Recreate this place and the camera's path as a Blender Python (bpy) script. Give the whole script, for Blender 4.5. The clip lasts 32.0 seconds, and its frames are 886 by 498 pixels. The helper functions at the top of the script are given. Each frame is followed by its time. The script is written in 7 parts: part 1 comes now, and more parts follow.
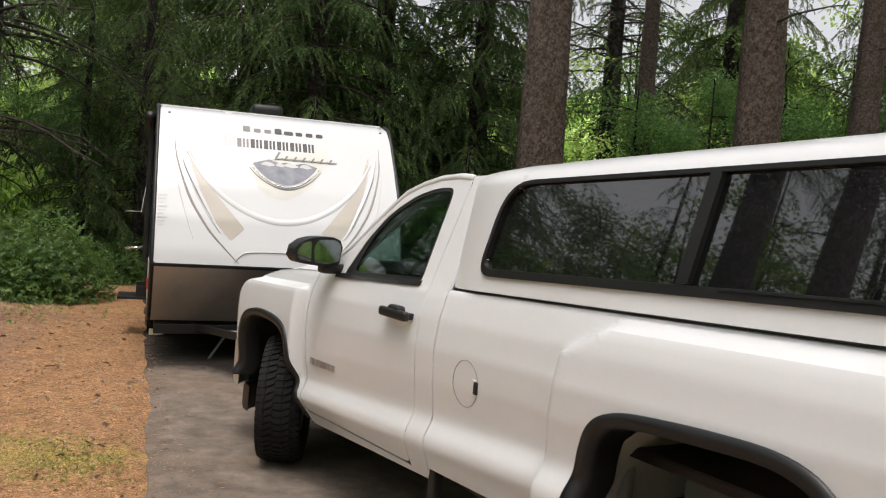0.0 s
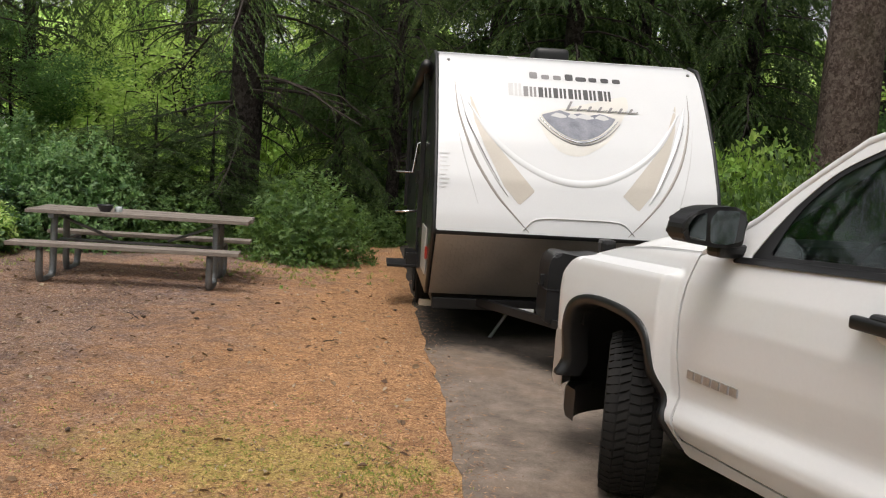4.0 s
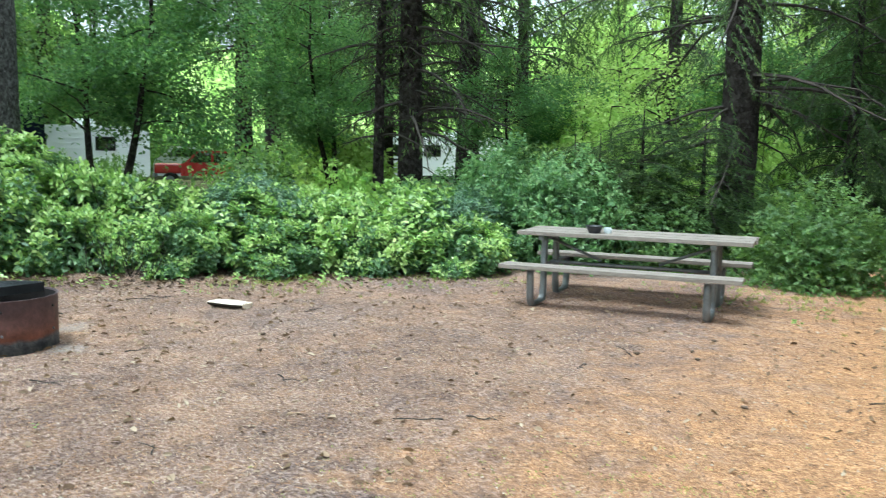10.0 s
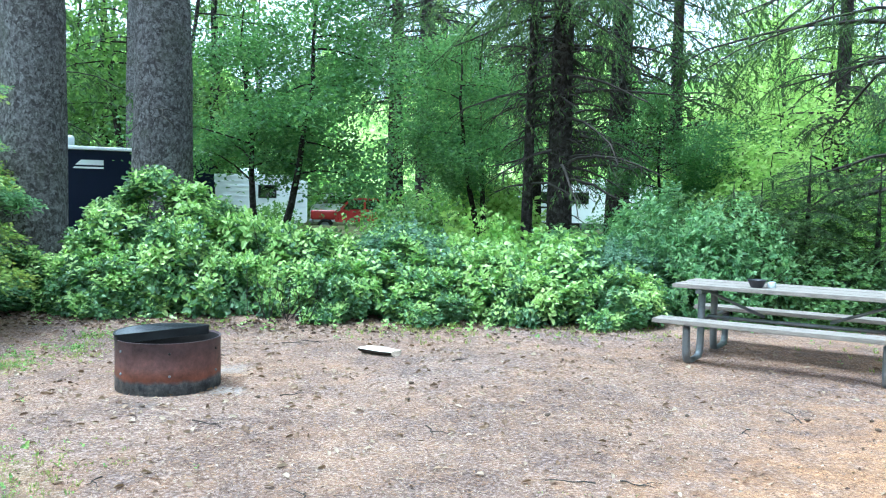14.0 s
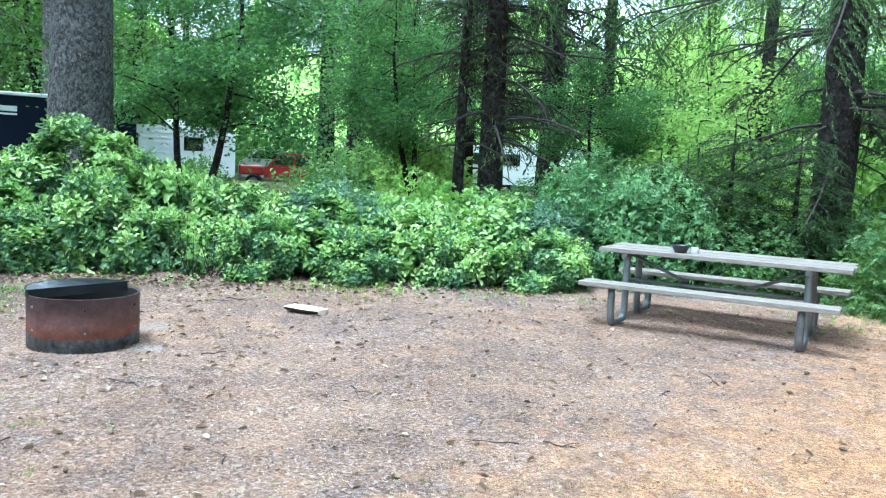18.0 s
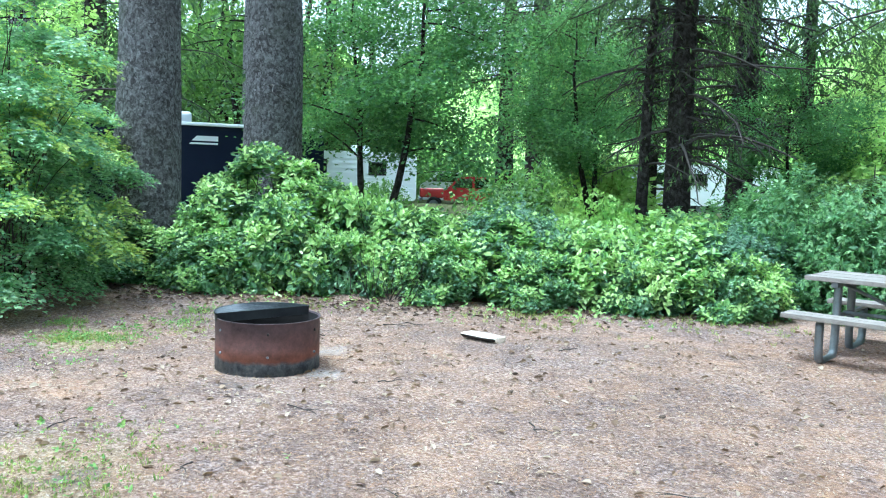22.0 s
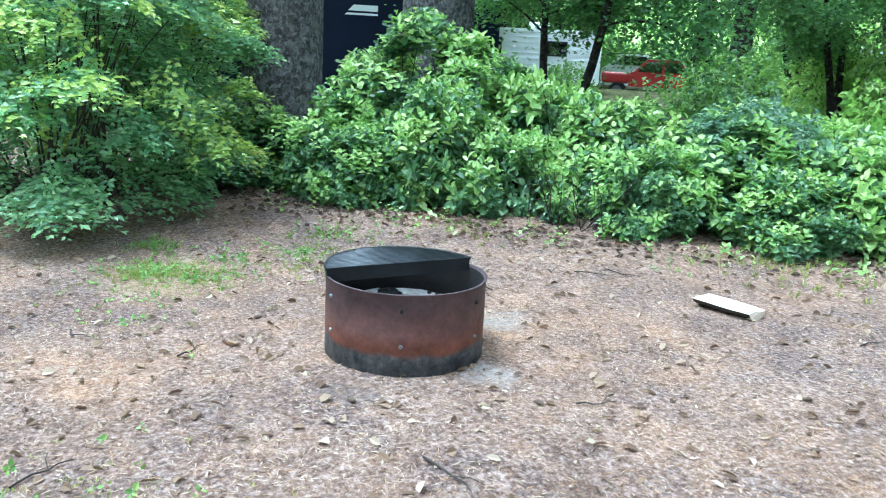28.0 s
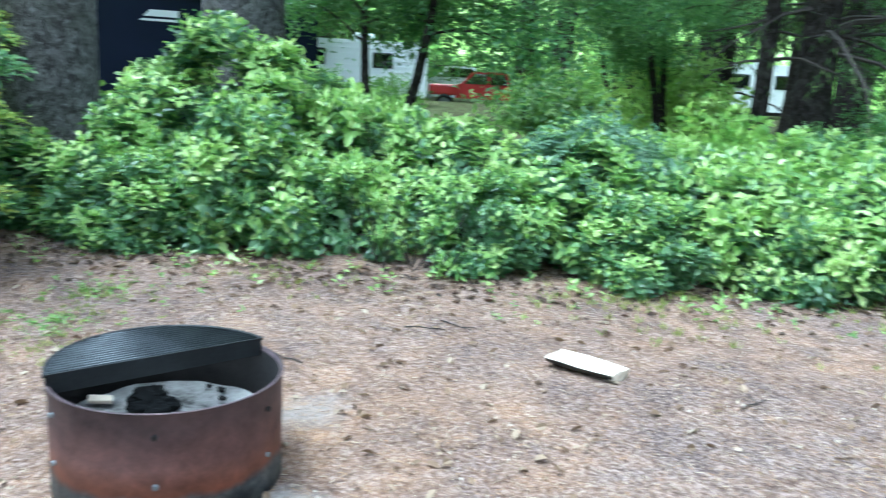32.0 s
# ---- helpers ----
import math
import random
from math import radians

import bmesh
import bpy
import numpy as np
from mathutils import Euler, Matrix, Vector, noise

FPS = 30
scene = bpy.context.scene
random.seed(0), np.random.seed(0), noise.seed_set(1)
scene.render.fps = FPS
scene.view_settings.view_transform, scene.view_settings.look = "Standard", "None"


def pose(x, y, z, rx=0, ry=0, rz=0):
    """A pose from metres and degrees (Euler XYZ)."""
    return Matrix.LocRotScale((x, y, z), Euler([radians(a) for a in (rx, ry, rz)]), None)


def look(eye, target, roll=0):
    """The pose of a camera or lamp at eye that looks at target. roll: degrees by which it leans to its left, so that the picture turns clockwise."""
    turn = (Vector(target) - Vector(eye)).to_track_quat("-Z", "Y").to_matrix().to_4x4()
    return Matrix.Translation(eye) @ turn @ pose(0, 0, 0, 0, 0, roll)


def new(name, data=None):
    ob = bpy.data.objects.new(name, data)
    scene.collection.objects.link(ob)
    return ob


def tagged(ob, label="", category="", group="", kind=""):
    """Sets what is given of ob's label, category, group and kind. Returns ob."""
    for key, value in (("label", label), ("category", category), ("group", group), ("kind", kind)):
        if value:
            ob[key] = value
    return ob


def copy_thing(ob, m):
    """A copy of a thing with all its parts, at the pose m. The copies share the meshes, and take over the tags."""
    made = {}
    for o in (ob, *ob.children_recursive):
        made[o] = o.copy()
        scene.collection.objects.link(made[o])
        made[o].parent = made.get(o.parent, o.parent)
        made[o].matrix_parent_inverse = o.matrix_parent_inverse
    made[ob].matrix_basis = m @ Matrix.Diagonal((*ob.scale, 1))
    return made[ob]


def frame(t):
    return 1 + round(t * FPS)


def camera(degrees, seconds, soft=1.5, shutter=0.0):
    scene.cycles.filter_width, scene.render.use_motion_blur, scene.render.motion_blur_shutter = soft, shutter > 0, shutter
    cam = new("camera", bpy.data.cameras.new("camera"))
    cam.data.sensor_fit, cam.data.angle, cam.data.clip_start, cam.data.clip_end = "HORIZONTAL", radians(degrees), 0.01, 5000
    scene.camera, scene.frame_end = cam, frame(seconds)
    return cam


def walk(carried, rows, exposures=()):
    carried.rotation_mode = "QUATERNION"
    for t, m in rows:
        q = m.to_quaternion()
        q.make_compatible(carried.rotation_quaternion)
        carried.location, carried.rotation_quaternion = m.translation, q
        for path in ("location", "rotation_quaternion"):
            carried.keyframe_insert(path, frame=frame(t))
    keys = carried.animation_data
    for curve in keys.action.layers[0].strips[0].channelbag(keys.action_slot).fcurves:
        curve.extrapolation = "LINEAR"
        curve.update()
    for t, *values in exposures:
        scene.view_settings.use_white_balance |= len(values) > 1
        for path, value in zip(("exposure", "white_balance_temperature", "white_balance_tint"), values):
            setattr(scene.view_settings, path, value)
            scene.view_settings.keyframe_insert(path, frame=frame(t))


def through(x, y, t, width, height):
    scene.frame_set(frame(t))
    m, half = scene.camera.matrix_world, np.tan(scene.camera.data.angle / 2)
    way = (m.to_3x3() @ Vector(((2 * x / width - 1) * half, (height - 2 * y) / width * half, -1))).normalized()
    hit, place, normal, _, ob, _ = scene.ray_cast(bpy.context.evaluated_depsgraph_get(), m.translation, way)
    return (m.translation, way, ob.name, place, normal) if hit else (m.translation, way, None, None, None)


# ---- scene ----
cam = camera(56.1, 32.0, 1.1, 0.4)
METRES, EYE, TILT, LEAN, TURN = 7.6, 1.54, 0.0, 0.0, -12.4
ROWS = [
    (0.0, 0.0, 0.0, 0.0, 0.14, -1.76, -4.68),
    (0.5, -0.0065, 0.021, -0.0007, 2.49, -2.4, -4.21),
    (1.0, -0.0125, 0.0548, -0.0, 9.36, -3.35, -3.56),
    (1.5, -0.0362, 0.0806, -0.0007, 10.93, -3.43, -3.8),
    (2.0, -0.0563, 0.1038, -0.0018, 9.5, -4.1, -4.06),
    (2.5, -0.0679, 0.1334, -0.004, 9.73, -5.21, -3.32),
    (3.0, -0.0978, 0.1448, -0.0045, 10.76, -5.14, -3.5),
    (3.5, -0.1084, 0.1466, -0.0062, 15.8, -6.0, -4.53),
    (5.5, -0.109, 0.1526, -0.0051, 12.03, -4.37, -3.28),
    (6.0, -0.1074, 0.1529, -0.0053, 10.87, -4.24, -3.51),
    (6.5, -0.1092, 0.1554, -0.0056, 10.05, -4.11, -2.86),
    (7.0, -0.1141, 0.1562, -0.0058, 9.93, -4.64, -3.08),
    (7.5, -0.1145, 0.1665, -0.0061, 10.02, -5.27, -3.33),
    (8.0, -0.1134, 0.1851, -0.0052, 10.92, -5.04, -3.37),
    (8.5, -0.1386, 0.1991, -0.0059, 15.83, -5.0, -2.02),
    (9.0, -0.1651, 0.2162, -0.008, 26.75, -6.18, -2.92),
    (9.5, -0.1814, 0.2419, -0.0071, 40.32, -6.79, -3.15),
    (10.0, -0.2098, 0.2627, -0.0085, 47.19, -6.42, -1.01),
    (10.5, -0.2192, 0.2721, -0.0067, 49.16, -5.74, -0.86),
    (11.0, -0.216, 0.2782, -0.0067, 52.51, -5.52, -0.45),
    (11.5, -0.2165, 0.2743, -0.0059, 53.22, -5.32, 0.09),
    (12.0, -0.2213, 0.2681, -0.0053, 53.64, -5.12, -0.43),
    (12.5, -0.2222, 0.2647, -0.0045, 54.88, -4.1, -1.14),
    (13.0, -0.2231, 0.265, -0.0044, 55.97, -3.36, -1.73),
    (13.5, -0.2225, 0.2665, -0.0046, 56.69, -3.29, -1.35),
    (14.0, -0.2218, 0.2657, -0.0046, 57.21, -3.41, -1.07),
    (14.5, -0.2212, 0.266, -0.0039, 57.3, -3.17, -0.97),
    (16.5, -0.2276, 0.2672, -0.0059, 55.27, -4.96, -1.82),
    (17.0, -0.2283, 0.2708, -0.0055, 53.01, -5.25, -1.52),
    (17.5, -0.2294, 0.2745, -0.0049, 52.06, -5.53, -1.78),
    (18.0, -0.2286, 0.2723, -0.0048, 52.55, -6.06, -2.68),
    (18.5, -0.2286, 0.2714, -0.0046, 54.32, -6.07, -2.21),
    (19.0, -0.2304, 0.2706, -0.004, 56.15, -5.33, -1.39),
    (19.5, -0.2335, 0.2656, -0.0021, 57.76, -4.19, -0.98),
    (20.0, -0.2343, 0.2597, -0.0023, 58.34, -3.25, -0.94),
    (20.5, -0.236, 0.2576, -0.0032, 58.31, -3.33, -1.33),
    (21.0, -0.2433, 0.2686, -0.0045, 59.46, -4.5, -1.95),
    (21.5, -0.2519, 0.2872, -0.0045, 63.44, -5.43, -2.38),
    (22.0, -0.2632, 0.2921, -0.0033, 64.74, -5.06, -1.81),
    (22.5, -0.2806, 0.2905, -0.0023, 63.53, -3.93, -1.75),
    (23.0, -0.2905, 0.2903, -0.0015, 62.98, -3.61, -1.66),
    (23.5, -0.2979, 0.2973, -0.0028, 63.38, -4.14, -1.39),
    (24.0, -0.308, 0.3141, -0.0025, 66.29, -4.68, -2.27),
    (24.5, -0.3348, 0.3178, -0.003, 66.33, -5.17, -2.56),
    (25.0, -0.3616, 0.3214, -0.0018, 65.65, -5.85, -2.19),
    (25.5, -0.3976, 0.3451, -0.005, 68.42, -10.88, -2.89),
    (26.0, -0.4262, 0.3576, -0.0045, 71.93, -12.49, -3.59),
    (26.5, -0.4769, 0.3651, -0.0044, 72.67, -11.51, -1.77),
    (28.5, -0.6206, 0.4073, -0.0086, 77.6, -13.41, -3.06),
    (29.0, -0.6554, 0.4296, -0.0096, 78.09, -12.4, -2.97),
    (29.5, -0.6896, 0.4376, -0.0118, 77.58, -12.48, -2.06),
    (30.0, -0.7189, 0.438, -0.0103, 76.18, -13.27, -3.05),
    (30.5, -0.7226, 0.4391, -0.0086, 75.17, -13.28, -3.98),
    (31.0, -0.7235, 0.4408, -0.0082, 74.09, -12.87, -3.64),
    (31.5, -0.725, 0.4414, -0.0079, 73.03, -12.5, -3.24),
    (32.0, -0.7225, 0.4508, -0.007, 64.97, -12.16, -3.02),
]
EXPOSURES = [(0.0, 0.04, 6800, 12), (3.2, 0.02, 6800, 12), (6.0, 0.14, 6850, 12), (8.1, 0.15, 6900, 12), (8.6, 0.24, 7200, 12), (9.0, 0.33, 7700, 12), (9.4, 0.62, 6900, 10), (10.1, 1.10, 5400, -6), (11.2, 1.22, 4830, -6), (12.2, 1.38, 4830, -6), (13.2, 1.53, 4830, -6), (32.0, 1.50, 4830, -6)]
walk(cam, [(t, pose(0, 0, EYE, TILT, LEAN, TURN) @ pose(METRES * x, METRES * y, METRES * z, 90 + pitch, roll, yaw)) for t, x, y, z, yaw, pitch, roll in ROWS],
     EXPOSURES)

# ---- world and sun: overcast sky ----
world = bpy.data.worlds.new("overcast_sky")
scene.world = world
world.use_nodes = True
wn = world.node_tree.nodes
sky = wn.new("ShaderNodeTexSky")
sky.sky_type, sky.sun_disc = "NISHITA", False
sky.sun_elevation, sky.sun_rotation = radians(71), radians(210)
sky.air_density, sky.dust_density, sky.ozone_density = 1.0, 4.0, 1.0
fade = wn.new("ShaderNodeHueSaturation")
fade.inputs["Saturation"].default_value = 0.25
fade.inputs["Value"].default_value = 1.4
back = wn["Background"]
back.inputs["Strength"].default_value = 0.15
world.node_tree.links.new(sky.outputs[0], fade.inputs["Color"])
world.node_tree.links.new(fade.outputs[0], back.inputs["Color"])
sun_data = bpy.data.lights.new("sun", "SUN")
sun_data.energy, sun_data.angle, sun_data.color = 1.1, radians(24), (1.0, 0.985, 0.96)
sun = new("sun", sun_data)
sun.matrix_world = look((0, 0, 0), (0.06, 0.36, -0.93))


# ---- materials ----
def material(name, rough=0.6, metal=0.0, color=(0.5, 0.5, 0.5), coat=0.0, spec=0.5):
    mat = bpy.data.materials.new(name)
    mat.use_nodes = True
    b = mat.node_tree.nodes["Principled BSDF"]
    b.inputs["Roughness"].default_value, b.inputs["Metallic"].default_value = rough, metal
    b.inputs["Base Color"].default_value = (*color, 1)
    b.inputs["Coat Weight"].default_value = coat
    b.inputs["Specular IOR Level"].default_value = spec
    return mat


def node(mat, kind, **values):
    n = mat.node_tree.nodes.new(kind)
    for key, value in values.items():
        n.inputs[key.replace("_", " ")].default_value = value
    return n


def link(mat, a, b):
    mat.node_tree.links.new(a, b)


def ramp(mat, fac, *stops):
    r = mat.node_tree.nodes.new("ShaderNodeValToRGB")
    while len(r.color_ramp.elements) < len(stops):
        r.color_ramp.elements.new(0.5)
    for e, (p, c) in zip(r.color_ramp.elements, stops):
        e.position, e.color = p, (*c, 1)
    link(mat, fac, r.inputs["Fac"])
    return r.outputs["Color"]


def coords(mat, space="Object", scale=(1, 1, 1)):
    tc = mat.node_tree.nodes.new("ShaderNodeTexCoord")
    m = mat.node_tree.nodes.new("ShaderNodeMapping")
    m.inputs["Scale"].default_value = scale
    link(mat, tc.outputs[space], m.inputs["Vector"])
    return m.outputs["Vector"]


def world_coords(mat, scale=(1, 1, 1)):
    g = mat.node_tree.nodes.new("ShaderNodeNewGeometry")
    m = mat.node_tree.nodes.new("ShaderNodeMapping")
    m.inputs["Scale"].default_value = scale
    link(mat, g.outputs["Position"], m.inputs["Vector"])
    return m.outputs["Vector"]


def noise_tex(mat, vec, scale, detail=4.0, rough=0.6, distortion=0.0):
    n = node(mat, "ShaderNodeTexNoise", Scale=scale, Detail=detail, Roughness=rough, Distortion=distortion)
    link(mat, vec, n.inputs["Vector"])
    return n.outputs["Fac"]


def mix_color(mat, fac, a, b, mode="MIX"):
    m = mat.node_tree.nodes.new("ShaderNodeMix")
    m.data_type, m.blend_type = "RGBA", mode
    for value, sock in ((fac, m.inputs[0]), (a, m.inputs[6]), (b, m.inputs[7])):
        if isinstance(value, (int, float)):
            sock.default_value = value
        elif isinstance(value, tuple):
            sock.default_value = (*value, 1)
        else:
            link(mat, value, sock)
    return m.outputs[2]


def maths(mat, op, a, b=0.0):
    m = mat.node_tree.nodes.new("ShaderNodeMath")
    m.operation = op
    for value, sock in ((a, m.inputs[0]), (b, m.inputs[1])):
        if isinstance(value, (int, float)):
            sock.default_value = value
        else:
            link(mat, value, sock)
    return m.outputs[0]


def paint(mat, color=None, bump=None, strength=0.3, distance=0.01, rough=None):
    b = mat.node_tree.nodes["Principled BSDF"]
    if color is not None:
        link(mat, color, b.inputs["Base Color"])
    if rough is not None:
        link(mat, rough, b.inputs["Roughness"])
    if bump is not None:
        n = node(mat, "ShaderNodeBump", Strength=strength, Distance=distance)
        link(mat, bump, n.inputs["Height"])
        link(mat, n.outputs["Normal"], b.inputs["Normal"])
    return mat


def grainy(name, lo, hi, scale=8.0, rough=0.6, metal=0.0, bump=0.15, coat=0.0, stretch=(1, 1, 1), fine=90.0, spec=0.5):
    """A surface of two tones: broad stains and a fine grain."""
    mat = material(name, rough, metal, coat=coat, spec=spec)
    v = coords(mat, scale=stretch)
    big, small = noise_tex(mat, v, scale), noise_tex(mat, v, fine, 2)
    col = ramp(mat, maths(mat, "ADD", maths(mat, "MULTIPLY", big, 0.65), maths(mat, "MULTIPLY", small, 0.35)), (0.3, lo), (0.7, hi))
    r = maths(mat, "ADD", maths(mat, "MULTIPLY", big, 0.2), rough - 0.1)
    return paint(mat, col, small, bump, 0.002, r)


def leafy(name, stops, rough=0.45, through=0.35, tint=(0.25, 0.4, 0.04), spec=0.5):
    """Leaves: tone differs from leaf to leaf; light comes through them."""
    mat = material(name, rough, spec=spec)
    g = mat.node_tree.nodes.new("ShaderNodeNewGeometry")
    v = coords(mat, "Object")
    patch = noise_tex(mat, v, 1.3, 2)
    fac = maths(mat, "ADD", maths(mat, "MULTIPLY", g.outputs["Random Per Island"], 0.75), maths(mat, "MULTIPLY", maths(mat, "SUBTRACT", patch, 0.35), 0.8))
    info = mat.node_tree.nodes.new("ShaderNodeObjectInfo")
    fac = maths(mat, "ADD", fac, maths(mat, "MULTIPLY", maths(mat, "SUBTRACT", info.outputs["Random"], 0.5), 0.25))
    col = ramp(mat, fac, *stops)
    paint(mat, col)
    t = mat.node_tree.nodes.new("ShaderNodeBsdfTranslucent")
    link(mat, mix_color(mat, 0.6, col, tint), t.inputs["Color"])
    mix = mat.node_tree.nodes.new("ShaderNodeMixShader")
    mix.inputs[0].default_value = through
    out = mat.node_tree.nodes["Material Output"]
    link(mat, mat.node_tree.nodes["Principled BSDF"].outputs[0], mix.inputs[1])
    link(mat, t.outputs[0], mix.inputs[2])
    link(mat, mix.outputs[0], out.inputs["Surface"])
    return mat


def bark_material(name, dark, light, moss, scale=9.0):
    """Thin flaky scales: small uneven plates, dark cracks between, lichen in broad patches."""
    mat = material(name, 0.92, spec=0.2)
    v = coords(mat, "Object", (1, 1, 0.85))
    warp = mat.node_tree.nodes.new("ShaderNodeVectorMath")
    n1 = node(mat, "ShaderNodeTexNoise", Scale=scale * 1.6, Detail=6, Roughness=0.75)
    link(mat, v, n1.inputs["Vector"])
    scaled = mat.node_tree.nodes.new("ShaderNodeVectorMath")
    scaled.operation = "SCALE"
    scaled.inputs["Scale"].default_value = 0.16
    link(mat, n1.outputs["Color"], scaled.inputs[0])
    link(mat, v, warp.inputs[0])
    link(mat, scaled.outputs[0], warp.inputs[1])
    vor = node(mat, "ShaderNodeTexVoronoi", Scale=scale * 2.6, Randomness=1.0)
    rim = node(mat, "ShaderNodeTexVoronoi", Scale=scale * 2.6, Randomness=1.0)
    rim.feature = "DISTANCE_TO_EDGE"
    link(mat, warp.outputs[0], vor.inputs["Vector"])
    link(mat, warp.outputs[0], rim.inputs["Vector"])
    cell = mat.node_tree.nodes.new("ShaderNodeSeparateColor")
    link(mat, vor.outputs["Color"], cell.inputs[0])
    coarse, fine, broad = noise_tex(mat, v, scale * 1.1, 5, 0.7), noise_tex(mat, v, scale * 9, 4, 0.8), noise_tex(mat, v, 1.7, 4)
    plate = maths(mat, "MINIMUM", maths(mat, "MULTIPLY", rim.outputs["Distance"], 7.0), 1.0)
    tone = maths(mat, "ADD", maths(mat, "MULTIPLY", cell.outputs[0], 0.26), maths(mat, "MULTIPLY", fine, 0.36))
    tone = maths(mat, "ADD", tone, maths(mat, "MULTIPLY", coarse, 0.34))
    tone = maths(mat, "ADD", tone, maths(mat, "MULTIPLY", plate, 0.10))
    col = ramp(mat, tone, (0.36, tuple(c * 0.3 for c in dark)), (0.50, dark), (0.62, tuple(0.5 * (p + q) for p, q in zip(dark, light))), (0.74, light))
    green = ramp(mat, broad, (0.55, (0, 0, 0)), (0.75, (0.6, 0.6, 0.6)))
    col = mix_color(mat, green, col, moss)
    lift = maths(mat, "ADD", maths(mat, "MULTIPLY", cell.outputs[1], 0.6), plate)
    return paint(mat, col, maths(mat, "ADD", lift, maths(mat, "MULTIPLY", fine, 0.5)), 0.9, 0.025)


WHITE_PAINT = material("white_vehicle_paint", 0.30, coat=0.5)
wp = coords(WHITE_PAINT)
film = maths(WHITE_PAINT, "ADD", maths(WHITE_PAINT, "MULTIPLY", noise_tex(WHITE_PAINT, wp, 2.2, 6, 0.7), 0.6), maths(WHITE_PAINT, "MULTIPLY", noise_tex(WHITE_PAINT, wp, 60, 3, 0.7), 0.4))
paint(WHITE_PAINT, ramp(WHITE_PAINT, film, (0.25, (0.745, 0.758, 0.765)), (0.8, (0.805, 0.815, 0.828))))
TRAILER_WHITE = grainy("white_gel_coat", (0.67, 0.68, 0.69), (0.72, 0.73, 0.74), 0.8, 0.25, 0, 0.01, 0.5)
BLACK_TRIM = grainy("black_plastic_trim", (0.006, 0.006, 0.007), (0.014, 0.014, 0.015), 6, 0.42)
RUBBER = grainy("tyre_rubber", (0.006, 0.006, 0.006), (0.020, 0.019, 0.018), 10, 0.85, bump=0.4, spec=0.25)
CHROME = grainy("chrome", (0.6, 0.6, 0.62), (0.75, 0.75, 0.77), 5, 0.15, 1.0, 0.02)
STEEL = grainy("galvanised_steel_tube", (0.13, 0.142, 0.152), (0.27, 0.285, 0.30), 7, 0.5, 0.5, 0.1)
BLACK_STEEL = grainy("black_painted_steel", (0.010, 0.010, 0.011), (0.03, 0.03, 0.032), 6, 0.5, 0.3)
SIDE_BLACK = grainy("charcoal_trailer_side", (0.012, 0.013, 0.018), (0.022, 0.023, 0.03), 1.5, 0.3, 0, 0.02, 0.3)
BEIGE_PALE = grainy("pale_beige_graphic_film", (0.62, 0.60, 0.55), (0.70, 0.68, 0.64), 2, 0.35, 0, 0.01)
BEIGE = grainy("beige_graphic_film", (0.50, 0.46, 0.40), (0.58, 0.54, 0.48), 2, 0.35, 0, 0.01)
GREY_FILM = grainy("grey_graphic_film", (0.17, 0.165, 0.165), (0.27, 0.265, 0.265), 4, 0.35, 0, 0.01)
INK_FILM = grainy("dark_letter_film", (0.03, 0.03, 0.032), (0.06, 0.06, 0.062), 4, 0.35, 0, 0.01)
TAUPE_FILM = grainy("taupe_graphic_film", (0.24, 0.22, 0.20), (0.34, 0.315, 0.29), 4, 0.35, 0, 0.01)
PALE_FILM = grainy("pale_grey_graphic_film", (0.5, 0.5, 0.5), (0.62, 0.62, 0.62), 4, 0.35, 0, 0.01)
NAVY_FILM = grainy("slate_blue_graphic_film", (0.11, 0.12, 0.15), (0.3, 0.31, 0.36), 9, 0.35, 0, 0.01)
WOOD = grainy("weathered_table_plank", (0.14, 0.115, 0.094), (0.32, 0.28, 0.245), 6, 0.8, 0, 0.5, 0, (1.2, 9, 9), 40)
PALE_WOOD = grainy("pale_split_wood", (0.70, 0.56, 0.42), (0.90, 0.79, 0.64), 8, 0.75, 0, 0.4, 0, (2, 12, 12), 40)
BARK_DARK = bark_material("dark_conifer_bark", (0.028, 0.022, 0.019), (0.085, 0.072, 0.064), (0.045, 0.05, 0.028), 8)
BARK_GREY = bark_material("grey_scaly_spruce_bark", (0.125, 0.113, 0.114), (0.45, 0.425, 0.43), (0.12, 0.125, 0.085), 13)
BARK_RED = bark_material("reddish_scaly_spruce_bark", (0.115, 0.082, 0.066), (0.29, 0.235, 0.198), (0.09, 0.09, 0.05), 13)
TWIG = grainy("dead_twigs", (0.020, 0.016, 0.013), (0.065, 0.052, 0.042), 10, 0.9)
NEEDLES = leafy("spruce_needles", ((0.15, (0.022, 0.044, 0.019)), (0.6, (0.070, 0.115, 0.040)), (0.95, (0.17, 0.235, 0.068))), 0.7, 0.3, (0.16, 0.28, 0.05), 0.25)
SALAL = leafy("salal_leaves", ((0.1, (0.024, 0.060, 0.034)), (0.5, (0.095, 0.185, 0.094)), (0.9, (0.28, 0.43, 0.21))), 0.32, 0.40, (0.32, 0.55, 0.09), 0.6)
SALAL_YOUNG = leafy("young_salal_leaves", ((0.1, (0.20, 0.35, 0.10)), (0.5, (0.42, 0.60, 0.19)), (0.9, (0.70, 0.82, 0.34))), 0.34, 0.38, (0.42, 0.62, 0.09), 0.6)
HUCKLE_YOUNG = leafy("young_small_leaves", ((0.1, (0.30, 0.46, 0.12)), (0.6, (0.56, 0.70, 0.17)), (1.0, (0.86, 0.80, 0.22))), 0.36, 0.38, (0.5, 0.62, 0.07), 0.7)
